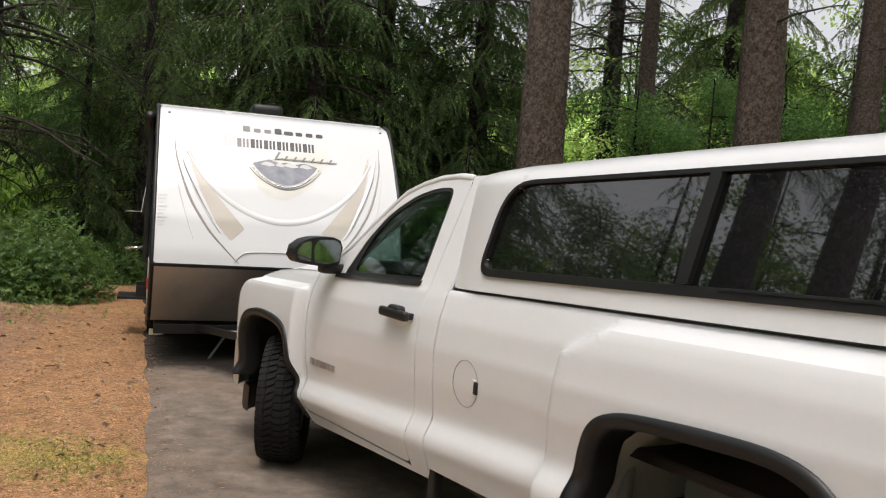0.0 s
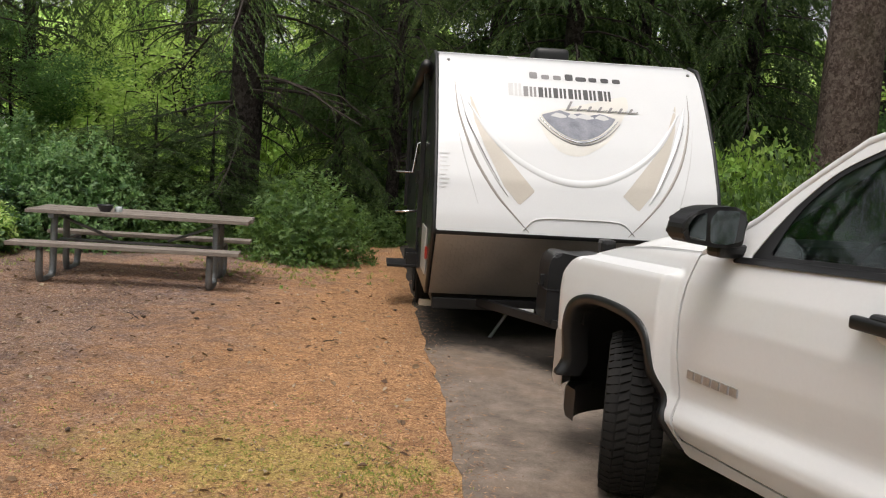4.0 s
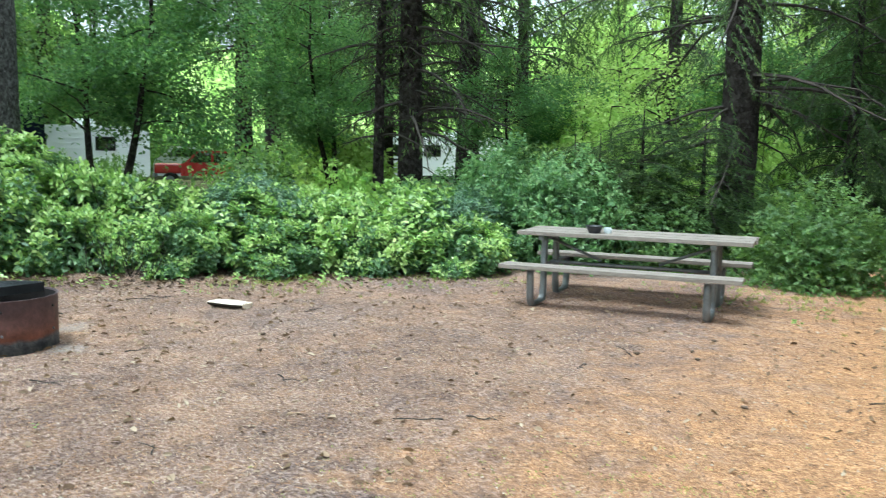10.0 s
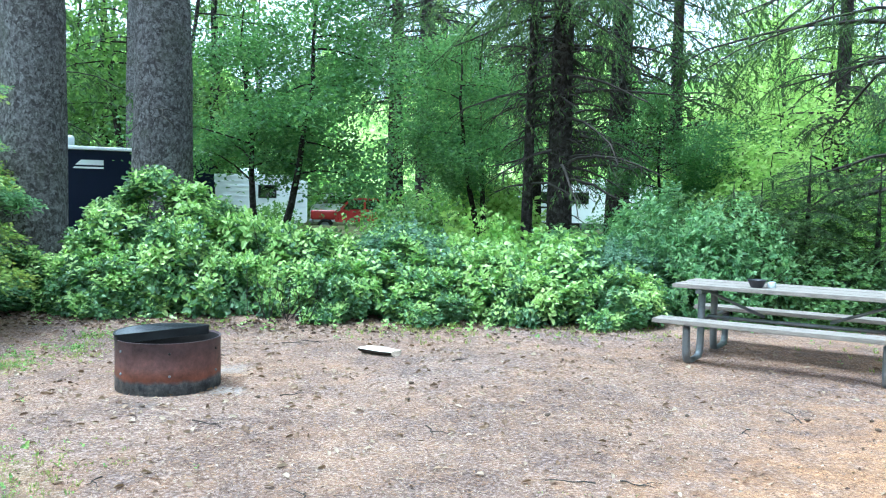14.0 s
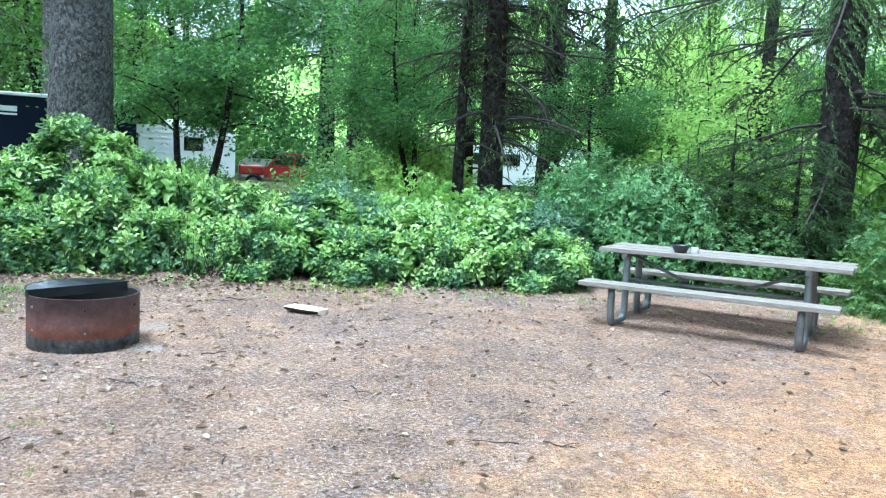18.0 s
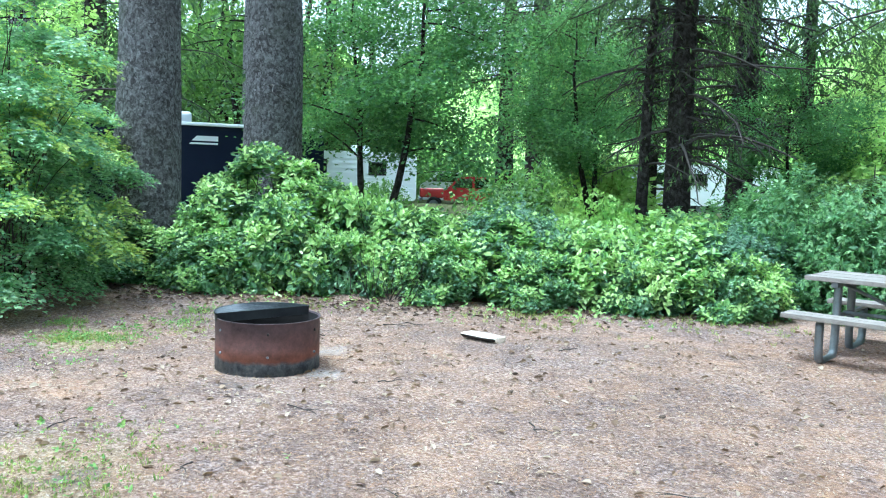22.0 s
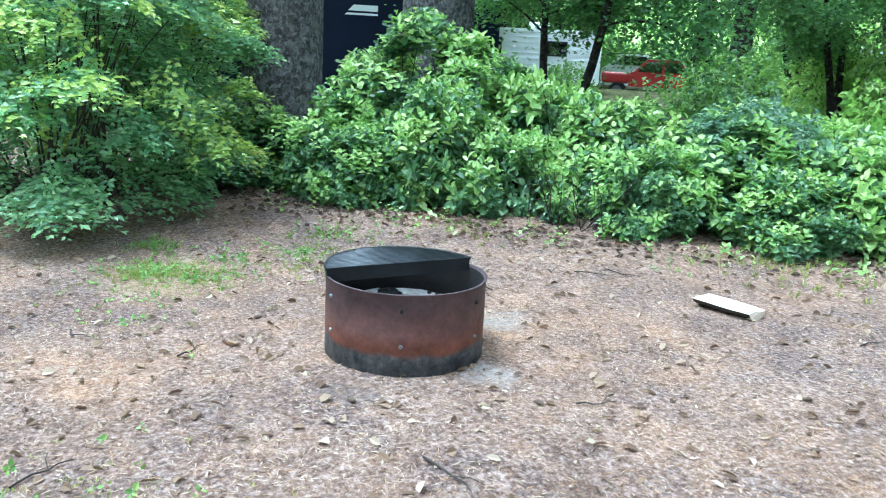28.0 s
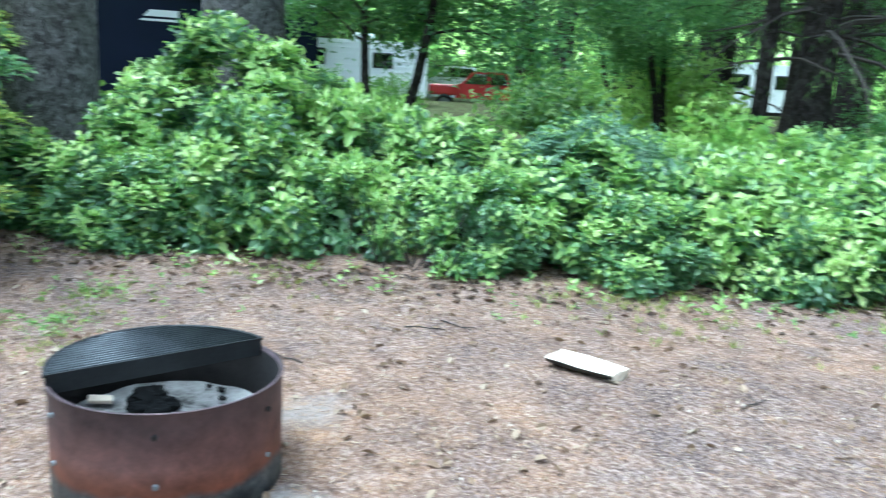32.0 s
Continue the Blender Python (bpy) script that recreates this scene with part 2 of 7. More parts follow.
GREEN = leafy("alder_leaves", ((0.1, (0.025, 0.068, 0.038)), (0.6, (0.085, 0.190, 0.080)), (0.95, (0.26, 0.43, 0.15))), 0.5, 0.46, (0.30, 0.54, 0.09))
HUCKLE = leafy("small_shrub_leaves", ((0.1, (0.08, 0.19, 0.10)), (0.5, (0.26, 0.45, 0.22)), (0.85, (0.52, 0.70, 0.36))), 0.28, 0.45, (0.36, 0.60, 0.14), 0.9)
BROAD = leafy("broad_thin_leaves", ((0.1, (0.03, 0.066, 0.028)), (0.6, (0.095, 0.170, 0.058)), (0.95, (0.27, 0.39, 0.12))), 0.5, 0.45, (0.35, 0.58, 0.08))
# Maple yellow-green, brightened so the sky-lit glow sits in the leaf colour.
BRIGHT = leafy("backlit_maple_leaves", ((0.1, (0.10, 0.23, 0.05)), (0.55, (0.34, 0.53, 0.13)), (0.95, (0.68, 0.80, 0.32))), 0.5, 0.55, (0.66, 0.86, 0.18))
GREEN_TIP = leafy("fresh_elder_leaves", ((0.1, (0.045, 0.10, 0.04)), (0.55, (0.115, 0.21, 0.078)), (0.95, (0.25, 0.38, 0.14))), 0.45, 0.45, (0.40, 0.60, 0.10))
GRASS = leafy("grass_blades", ((0.1, (0.16, 0.22, 0.05)), (0.6, (0.36, 0.42, 0.10)), (0.95, (0.55, 0.52, 0.18))), 0.5, 0.35, (0.35, 0.45, 0.08))
HERB = leafy("low_herb_leaves", ((0.1, (0.10, 0.21, 0.06)), (0.6, (0.22, 0.38, 0.10)), (0.95, (0.38, 0.54, 0.15))), 0.5, 0.35, (0.35, 0.55, 0.08))
LITTER = leafy("dry_fallen_leaves", ((0.1, (0.09, 0.05, 0.03)), (0.5, (0.27, 0.18, 0.11)), (0.95, (0.55, 0.46, 0.34))), 0.8, 0.15, (0.4, 0.25, 0.1))


# ---- builders ----
def smooth_step(a, b, x):
    t = np.clip((np.asarray(x, float) - a) / (b - a), 0, 1)
    return t * t * (3 - 2 * t)


LEVEL = -0.047


def ground_height(x, y):
    x, y = np.asarray(x, float), np.asarray(y, float)
    lawn = smooth_step(0.3, 3.0, -0.95 - 0.13 * (y - 8) - x)
    h = 0.10 * smooth_step(8.6, 10.6, -x + 0.25 * (y - 8)) + 0.02 * smooth_step(8.8, 10.5, y) * lawn
    h = h + lawn * (0.012 * np.sin(1.7 * x + 0.6 * y) * np.cos(1.3 * y - 0.4 * x) + 0.006 * np.sin(4.1 * x + 2.0) * np.sin(3.7 * y))
    return h + LEVEL


def gh(x, y):
    return float(ground_height(x, y))


def mesh_object(name, verts, faces, mat, parent=None, label="", smooth=False, kind=""):
    me = bpy.data.meshes.new(name)
    me.from_pydata(np.asarray(verts).tolist() if isinstance(verts, np.ndarray) else verts, [], np.asarray(faces).tolist() if isinstance(faces, np.ndarray) else faces)
    if smooth:
        me.shade_smooth()
    for m in (mat if isinstance(mat, (list, tuple)) else [mat]):
        me.materials.append(m)
    ob = new(name, me)
    ob.parent = parent
    return tagged(ob, label, kind=kind)


def part(name, bm, mat, parent=None, label="", smooth=False, kind=""):
    me = bpy.data.meshes.new(name)
    bmesh.ops.recalc_face_normals(bm, faces=bm.faces)
    bm.to_mesh(me)
    bm.free()
    if smooth:
        me.shade_smooth()
    for m in (mat if isinstance(mat, (list, tuple)) else [mat]):
        me.materials.append(m)
    ob = new(name, me)
    ob.parent = parent
    return tagged(ob, label, kind=kind)


def thing(name, m, label, category, group="", kind=""):
    ob = new(name)
    ob.empty_display_size = 0.1
    ob.matrix_world = m
    return tagged(ob, label, category, group, kind)


def box(size, at=(0, 0, 0), bevel=0.004, m=None, segments=2, bm=None):
    bm = bm or bmesh.new()
    r = bmesh.ops.create_cube(bm, size=1.0)
    vs = r["verts"]
    for v in vs:
        v.co = Vector((v.co.x * size[0], v.co.y * size[1], v.co.z * size[2]))
    if bevel:
        es = {e for v in vs for e in v.link_edges}
        out = bmesh.ops.bevel(bm, geom=list(es), offset=min(bevel, 0.45 * min(size)), segments=segments, profile=0.6, affect="EDGES")
        vs = list({v for f in out["faces"] for v in f.verts} | {v for v in vs if v.is_valid})
    for v in vs:
        p = m @ v.co if m else v.co
        v.co = p + Vector(at)
    return bm


def cyl(r1, r2, depth, at=(0, 0, 0), sides=24, m=None, bm=None, bevel=0.0):
    bm = bm or bmesh.new()
    r = bmesh.ops.create_cone(bm, cap_ends=True, segments=sides, radius1=r1, radius2=r2, depth=depth)
    vs = r["verts"]
    if bevel:
        es = {e for v in vs for e in v.link_edges if any(len(f.verts) > 4 for f in e.link_faces)}
        out = bmesh.ops.bevel(bm, geom=list(es), offset=bevel, segments=2, profile=0.6, affect="EDGES")
        vs = list({v for f in out["faces"] for v in f.verts} | {v for v in vs if v.is_valid})
    for v in vs:
        v.co = (m @ v.co if m else v.co) + Vector(at)
    return bm


def tube(points, radius, sides=10, closed=False, bm=None):
    """A round bar along a line of points; radius is one number or one for each point."""
    bm = bm or bmesh.new()
    pts = [Vector(p) for p in points]
    n = len(pts)
    rad = radius if isinstance(radius, (list, tuple, np.ndarray)) else [radius] * n
    rings, up = [], None
    for i, p in enumerate(pts):
        a, b = (pts[i - 1], pts[(i + 1) % n]) if closed else (pts[max(i - 1, 0)], pts[min(i + 1, n - 1)])
        d = (b - a).normalized()
        if up is None:
            up = d.orthogonal().normalized()
        up = (up - d * up.dot(d)).normalized()
        side = d.cross(up)
        rings.append([bm.verts.new(p + rad[i] * (math.cos(w) * up + math.sin(w) * side)) for w in (2 * math.pi * k / sides for k in range(sides))])
    for i in range(n if closed else n - 1):
        a, b = rings[i], rings[(i + 1) % n]
        for k in range(sides):
            bm.faces.new((a[k], a[(k + 1) % sides], b[(k + 1) % sides], b[k]))
    if not closed:
        bm.faces.new(rings[0][::-1])
        bm.faces.new(rings[-1])
    return bm


def prism(outline, depth, axis="y", start=0.0, bevel=0.0, bm=None):
    """A flat outline given thickness along an axis. Outline in the two other axes."""
    bm = bm or bmesh.new()

    def at(a, b, d):
        return {"x": (d, a, b), "y": (a, d, b), "z": (a, b, d)}[axis]
    lo = [bm.verts.new(at(a, b, start)) for a, b in outline]
    hi = [bm.verts.new(at(a, b, start + depth)) for a, b in outline]
    n = len(outline)
    f1, f2 = bm.faces.new(lo[::-1]), bm.faces.new(hi)
    for i in range(n):
        bm.faces.new((lo[i], lo[(i + 1) % n], hi[(i + 1) % n], hi[i]))
    if bevel:
        bmesh.ops.bevel(bm, geom=list(f1.edges) + list(f2.edges), offset=bevel, segments=2, profile=0.6, affect="EDGES")
    return bm


def rounded(points, radius, steps=5):
    """An outline with its corners rounded. radius: one, or one a corner."""
    out, n = [], len(points)
    for i in range(n):
        p, a, b = (Vector(points[k % n]) for k in (i, i - 1, i + 1))
        r = radius[i] if isinstance(radius, (list, tuple)) else radius
        da, db = (a - p), (b - p)
        c = min(r, da.length * 0.45, db.length * 0.45)
        s, e = p + da.normalized() * c, p + db.normalized() * c
        for k in range(steps + 1):
            t = k / steps
            out.append(tuple((1 - t) ** 2 * s + 2 * t * (1 - t) * p + t * t * e))
    return out


def leaves(P, D, N, length, width, fold=0.25, oval=True, curl=0.0):
    """Many leaves as arrays: places, directions, face normals, lengths, widths."""
    D = D / np.linalg.norm(D, axis=1, keepdims=True)
    S = np.cross(D, N)
    S /= np.linalg.norm(S, axis=1, keepdims=True) + 1e-9
    U = np.cross(S, D)
    L, W = np.asarray(length)[:, None], np.asarray(width)[:, None]
    n = len(P)
    tip = P + D * L - U * L * curl
    if not oval:
        a, b = P + D * L * 0.45 + S * W * 0.5 + U * W * fold, P + D * L * 0.45 - S * W * 0.5 + U * W * fold
        V = np.stack([P, a, tip, b], 1).reshape(-1, 3)
        k = np.arange(n)[:, None] * 4
        return V, np.concatenate([k + [[0, 1, 2]], k + [[0, 2, 3]]], 0)
    w1, w2 = W * 0.45, W * 0.42
    a, b = P + D * L * 0.25 + S * w1 + U * W * fold * 0.8, P + D * L * 0.66 + S * w2 + U * (W * fold - L * curl * 0.4)
    c, d = P + D * L * 0.66 - S * w2 + U * (W * fold - L * curl * 0.4), P + D * L * 0.25 - S * w1 + U * W * fold * 0.8
    V = np.stack([P, a, b, tip, c, d], 1).reshape(-1, 3)
    k = np.arange(n)[:, None] * 6
    return V, np.concatenate([k + [[0, 1, 2, 3]], k + [[0, 3, 4, 5]]], 0)


def tubes(paths, radii, sides=5):
    """Many thin tapered twigs in one mesh, as arrays."""
    V, F, base = [], [], 0
    ang = np.linspace(0, 2 * np.pi, sides, endpoint=False)
    for pts, rad in zip(paths, radii):
        pts = np.asarray(pts, float)
        d = np.gradient(pts, axis=0)
        d /= np.linalg.norm(d, axis=1, keepdims=True) + 1e-9
        ref = np.array([0.31, 0.17, 0.93]) if abs(d[0][2]) < 0.9 else np.array([1.0, 0.1, 0])
        u = np.cross(d, ref)
        u /= np.linalg.norm(u, axis=1, keepdims=True) + 1e-9
        w = np.cross(d, u)
        r = np.asarray(rad)[:, None, None]
        ring = pts[:, None] + r * (np.cos(ang)[None, :, None] * u[:, None] + np.sin(ang)[None, :, None] * w[:, None])
        V.append(ring.reshape(-1, 3))
        n = len(pts)
        i, k = np.meshgrid(np.arange(n - 1), np.arange(sides), indexing="ij")
        q = np.stack([i * sides + k, i * sides + (k + 1) % sides, (i + 1) * sides + (k + 1) % sides, (i + 1) * sides + k], -1).reshape(-1, 4)
        F.append(q + base)
        base += n * sides
    return np.concatenate(V), np.concatenate(F)


# ---- ground ----
def ground_material():
    mat = material("needle_covered_soil", 0.95, spec=0.15)
    v = world_coords(mat)
    broad, mid = noise_tex(mat, v, 0.55, 5, 0.65), noise_tex(mat, v, 3.5, 5, 0.7)
    fine, grit = noise_tex(mat, v, 38, 7, 0.82), noise_tex(mat, v, 150, 3, 0.75)
    needles = node(mat, "ShaderNodeTexNoise", Scale=42, Detail=7, Roughness=0.85, Distortion=1.6)
    link(mat, v, needles.inputs["Vector"])
    soil = ramp(mat, fine, (0.38, (0.070, 0.047, 0.040)), (0.5, (0.245, 0.176, 0.152)), (0.61, (0.55, 0.43, 0.38)))
    litter = ramp(mat, needles.outputs["Fac"], (0.38, (0.105, 0.050, 0.026)), (0.5, (0.46, 0.235, 0.108)), (0.60, (0.86, 0.54, 0.28)))
    lay = maths(mat, "ADD", maths(mat, "MULTIPLY", broad, 0.6), maths(mat, "MULTIPLY", mid, 0.5))
    col = mix_color(mat, ramp(mat, lay, (0.45, (0, 0, 0)), (0.75, (0.55, 0.55, 0.55))), soil, litter)
    damp = ramp(mat, noise_tex(mat, v, 1.1, 6, 0.7), (0.40, (0.74, 0.73, 0.74)), (0.58, (1, 1, 1)))
    col = mix_color(mat, 1.0, col, damp, "MULTIPLY")
    # orange needles thicken towards the paved drive
    sep = mat.node_tree.nodes.new("ShaderNodeSeparateXYZ")
    link(mat, v, sep.inputs[0])
    near = maths(mat, "ADD", maths(mat, "MULTIPLY", sep.outputs["X"], 0.33), 1.36)
    near = maths(mat, "ADD", near, maths(mat, "MULTIPLY", maths(mat, "SUBTRACT", mid, 0.5), 1.2))
    col = mix_color(mat, ramp(mat, near, (0.1, (0, 0, 0)), (0.7, (0.85, 0.85, 0.85))), col, litter)
    clump = ramp(mat, noise_tex(mat, v, 6.5, 6, 0.75, 0.6), (0.36, (0.74, 0.72, 0.71)), (0.50, (1.0, 1.0, 1.0)), (0.66, (1.18, 1.16, 1.12)))
    col = mix_color(mat, 1.0, col, clump, "MULTIPLY")
    # thin moss and grass
    for cx, cy, rx, ry, deep in ((-1.6, 5.3, 1.1, 0.55, 0.6), (-6.0, 3.5, 0.7, 0.6, 0.2), (-9.2, 4.6, 0.6, 0.5, 0.25)):
        dx = maths(mat, "DIVIDE", maths(mat, "SUBTRACT", sep.outputs["X"], cx), rx)
        dy = maths(mat, "DIVIDE", maths(mat, "SUBTRACT", sep.outputs["Y"], cy), ry)
        d = maths(mat, "ADD", maths(mat, "MULTIPLY", dx, dx), maths(mat, "MULTIPLY", dy, dy))
        d = maths(mat, "ADD", d, maths(mat, "MULTIPLY", maths(mat, "SUBTRACT", mid, 0.5), 3.0))
        d = maths(mat, "ADD", d, maths(mat, "MULTIPLY", maths(mat, "SUBTRACT", fine, 0.5), 1.6))
        moss = ramp(mat, needles.outputs["Fac"], (0.38, (0.15, 0.11, 0.035)), (0.5, (0.42, 0.35, 0.09)), (0.62, (0.78, 0.66, 0.22)))
        col = mix_color(mat, ramp(mat, d, (0.1, (deep, deep, deep)), (1.1, (0, 0, 0))), col, moss)
    # pale ash spilt round the fire ring
    for cx, cy, rr, spill in ((-7.02, 5.78, 0.17, (0.46, 0.43, 0.40)), (-7.75, 6.2, 0.27, (0.40, 0.375, 0.355)), (-7.05, 5.05, 0.22, (0.12, 0.105, 0.10)), (-5.79, 3.66, 0.20, (0.10, 0.09, 0.088))):
        dx, dy = maths(mat, "SUBTRACT", sep.outputs["X"], cx), maths(mat, "SUBTRACT", sep.outputs["Y"], cy)
        d = maths(mat, "SQRT", maths(mat, "ADD", maths(mat, "MULTIPLY", dx, dx), maths(mat, "MULTIPLY", dy, dy)))
        d = maths(mat, "ADD", maths(mat, "DIVIDE", d, rr), maths(mat, "MULTIPLY", maths(mat, "SUBTRACT", mid, 0.5), 2.0))
        col = mix_color(mat, ramp(mat, d, (0.2, (0.5, 0.5, 0.5)), (1.2, (0, 0, 0))), col, spill)
    # mossy forest floor beyond the clearing, the wood's shade put into its dark colour
    dx, dy = maths(mat, "ADD", sep.outputs["X"], 4.5), maths(mat, "SUBTRACT", sep.outputs["Y"], 5.5)
    d = maths(mat, "SQRT", maths(mat, "ADD", maths(mat, "MULTIPLY", dx, dx), maths(mat, "MULTIPLY", dy, dy)))
    d = maths(mat, "ADD", d, maths(mat, "MULTIPLY", maths(mat, "SUBTRACT", broad, 0.5), 6.0))
    floor_col = ramp(mat, mid, (0.35, (0.05, 0.035, 0.02)), (0.5, (0.085, 0.085, 0.035)), (0.65, (0.13, 0.17, 0.055)))
    col = mix_color(mat, ramp(mat, maths(mat, "MULTIPLY", d, 0.05), (0.50, (0, 0, 0)), (0.66, (1, 1, 1))), col, floor_col)
    height = maths(mat, "ADD", maths(mat, "MULTIPLY", fine, 1.0), maths(mat, "ADD", maths(mat, "MULTIPLY", grit, 0.35), maths(mat, "MULTIPLY", needles.outputs["Fac"], 0.6)))
    return paint(mat, col, height, 0.75, 0.02)


def stretched(lo, hi, step, far):
    near = np.arange(lo, hi + step / 2, step)
    out = 1.35 ** np.arange(1, 40) * step * 2
    out = np.cumsum(out)
    out = out[out < far]
    return np.concatenate([lo - out[::-1], near, hi + out])


gx, gy = stretched(-13, 2, 0.14, 900), stretched(-2, 15, 0.14, 900)
GX, GY = np.meshgrid(gx, gy)
GZ = ground_height(GX, GY)
nx, ny = len(gx), len(gy)
ii, jj = np.meshgrid(np.arange(ny - 1), np.arange(nx - 1), indexing="ij")
quads = np.stack([ii * nx + jj, ii * nx + jj + 1, (ii + 1) * nx + jj + 1, (ii + 1) * nx + jj], -1).reshape(-1, 4)
ground = mesh_object("ground", np.stack([GX, GY, GZ], -1).reshape(-1, 3), quads, ground_material(), label="brown earth strewn with orange needles and dry leaves", smooth=True)
tagged(ground, category="ground", kind="structure")


def pavement_material():
    mat = material("worn_dirty_asphalt", 0.9, spec=0.25)
    v = world_coords(mat)
    broad, mid, grit = noise_tex(mat, v, 0.9, 5, 0.65), noise_tex(mat, v, 5, 5, 0.7), noise_tex(mat, v, 160, 3, 0.7)
    col = ramp(mat, maths(mat, "ADD", maths(mat, "MULTIPLY", mid, 0.6), maths(mat, "MULTIPLY", grit, 0.4)), (0.3, (0.085, 0.067, 0.054)), (0.5, (0.19, 0.153, 0.124)), (0.72, (0.34, 0.28, 0.23)))
    col = mix_color(mat, ramp(mat, broad, (0.5, (0, 0, 0)), (0.75, (0.6, 0.6, 0.6))), col, (0.2, 0.135, 0.09))
    # asphalt painted dark under the trailer and its tongue: damp and shade together
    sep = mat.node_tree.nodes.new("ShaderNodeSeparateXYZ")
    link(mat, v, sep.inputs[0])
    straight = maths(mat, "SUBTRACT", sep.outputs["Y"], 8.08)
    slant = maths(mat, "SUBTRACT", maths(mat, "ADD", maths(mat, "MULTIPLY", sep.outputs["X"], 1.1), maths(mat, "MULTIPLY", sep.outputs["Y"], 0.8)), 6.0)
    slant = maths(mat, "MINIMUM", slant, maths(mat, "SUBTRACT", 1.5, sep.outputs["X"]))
    damp_shade = maths(mat, "ADD", maths(mat, "MAXIMUM", straight, slant), maths(mat, "MULTIPLY", maths(mat, "SUBTRACT", mid, 0.5), 0.9))
    col = mix_color(mat, 1.0, col, ramp(mat, maths(mat, "ADD", damp_shade, 0.5), (0.45, (1, 1, 1)), (0.72, (0.24, 0.25, 0.26))), "MULTIPLY")
    return paint(mat, col, maths(mat, "ADD", grit, mid), 0.5, 0.006)


def build_pavement():
    """The paved drive: a low slab with a ragged edge."""
    rng = np.random.RandomState(4)
    ys = np.concatenate([np.arange(-30, -2, 2.0), np.arange(-2, 14, 0.12), np.arange(14, 40, 2.0)])
    wob = np.interp(ys, np.linspace(-30, 40, 330), rng.normal(0, 0.018, 330))
    xl = -0.50 - 0.135 * (ys - 4.8) + wob
    xr = xl + 4.4 - wob
    V = [(x, y, z + LEVEL) for x, y, w in zip(xl, ys, xr) for x, z in ((x - 0.03, -0.02), (x, 0.004), (x + 0.14, 0.018), (w, 0.018), (w + 0.02, -0.02))]
    F = [(i * 5 + k, i * 5 + k + 1, i * 5 + k + 6, i * 5 + k + 5) for i in range(len(ys) - 1) for k in range(4)]
    F = [f[::-1] for f in F]
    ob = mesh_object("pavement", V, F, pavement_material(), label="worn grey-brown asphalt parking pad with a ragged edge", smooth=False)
    tagged(ob, category="pavement", kind="structure")


build_pavement()


def inside(P, poly):
    """Which of the points P lie in a flat outline."""
    x, y = P[:, 0], P[:, 1]
    hit = np.zeros(len(P), bool)
    a = np.asarray(poly, float)
    for (x0, y0), (x1, y1) in zip(a, np.roll(a, -1, 0)):
        if y0 != y1:
            hit ^= ((y0 > y) != (y1 > y)) & (x < (x1 - x0) * (y - y0) / (y1 - y0) + x0)
    return hit


def snap(P, polys):
    """The points P moved on to the nearest outline."""
    best, where = np.full(len(P), 1e9), P.copy()
    for poly in polys:
        a = np.asarray(poly, float)
        for s, e in zip(a, np.roll(a, -1, 0)):
            d = e - s
            t = np.clip(((P - s) @ d) / (d @ d + 1e-12), 0, 1)
            q = s + t[:, None] * d
            r = np.linalg.norm(P - q, axis=1)
            k = r < best
            best[k], where[k] = r[k], q[k]
    return where


def panel(name, outline, surf, mat, parent, cell=0.04, holes=(), thick=0.012, label="", smooth=True):
    """A sheet of given outline laid on a curved surface, with openings and thickness. surf(a, b, d): places on it, d deep."""
    o = np.asarray(outline, float)
    lo, hi = o.min(0) - cell * 0.5, o.max(0) + cell
    a, b = np.arange(lo[0], hi[0] + cell, cell), np.arange(lo[1], hi[1] + cell, cell)
    A, B = np.meshgrid(a, b)
    C = np.stack([(A[:-1, :-1] + cell / 2).ravel(), (B[:-1, :-1] + cell / 2).ravel()], 1)
    keep = inside(C, o)
    for h in holes:
        keep &= ~inside(C, h)
    n = len(a)
    i, k = np.meshgrid(np.arange(len(b) - 1), np.arange(n - 1), indexing="ij")
    quad = np.stack([i * n + k, i * n + k + 1, (i + 1) * n + k + 1, (i + 1) * n + k], -1).reshape(-1, 4)[keep]
    used, inv = np.unique(quad, return_inverse=True)
    quad = inv.reshape(-1, 4)
    P = np.stack([A.ravel(), B.ravel()], 1)[used]
    edges = {}
    for f in quad.tolist():
        for s, e in zip(f, f[1:] + f[:1]):
            edges[(s, e)] = True
    rim = [(s, e) for s, e in edges if (e, s) not in edges]
    rv = np.array(sorted({v for e in rim for v in e}))
    P[rv] = snap(P[rv], [o, *holes])
    m = len(P)
    V = surf(P[:, 0], P[:, 1], 0.0)
    F = quad.tolist()
    if thick:
        V = np.concatenate([V, surf(P[:, 0], P[:, 1], thick)])
        F += [[v + m for v in f[::-1]] for f in quad.tolist()]
        F += [[e, s, s + m, e + m] for s, e in rim]
    ob = mesh_object(name, V, F, mat, parent, label)
    bm = bmesh.new()
    bm.from_mesh(ob.data)
    bmesh.ops.recalc_face_normals(bm, faces=bm.faces)
    for f in bm.faces:
        f.smooth = smooth
    for e in bm.edges:
        if len(e.link_faces) == 2 and e.calc_face_angle(0) > 0.7:
            e.smooth = False
    bm.to_mesh(ob.data)
    bm.free()
    return ob


def glass_material(name, tint, rough=0.02):
    mat = material(name, rough, color=tint, spec=0.5)
    b = mat.node_tree.nodes["Principled BSDF"]
    b.inputs["Transmission Weight"].default_value = 1.0
    b.inputs["IOR"].default_value = 1.45
    return mat


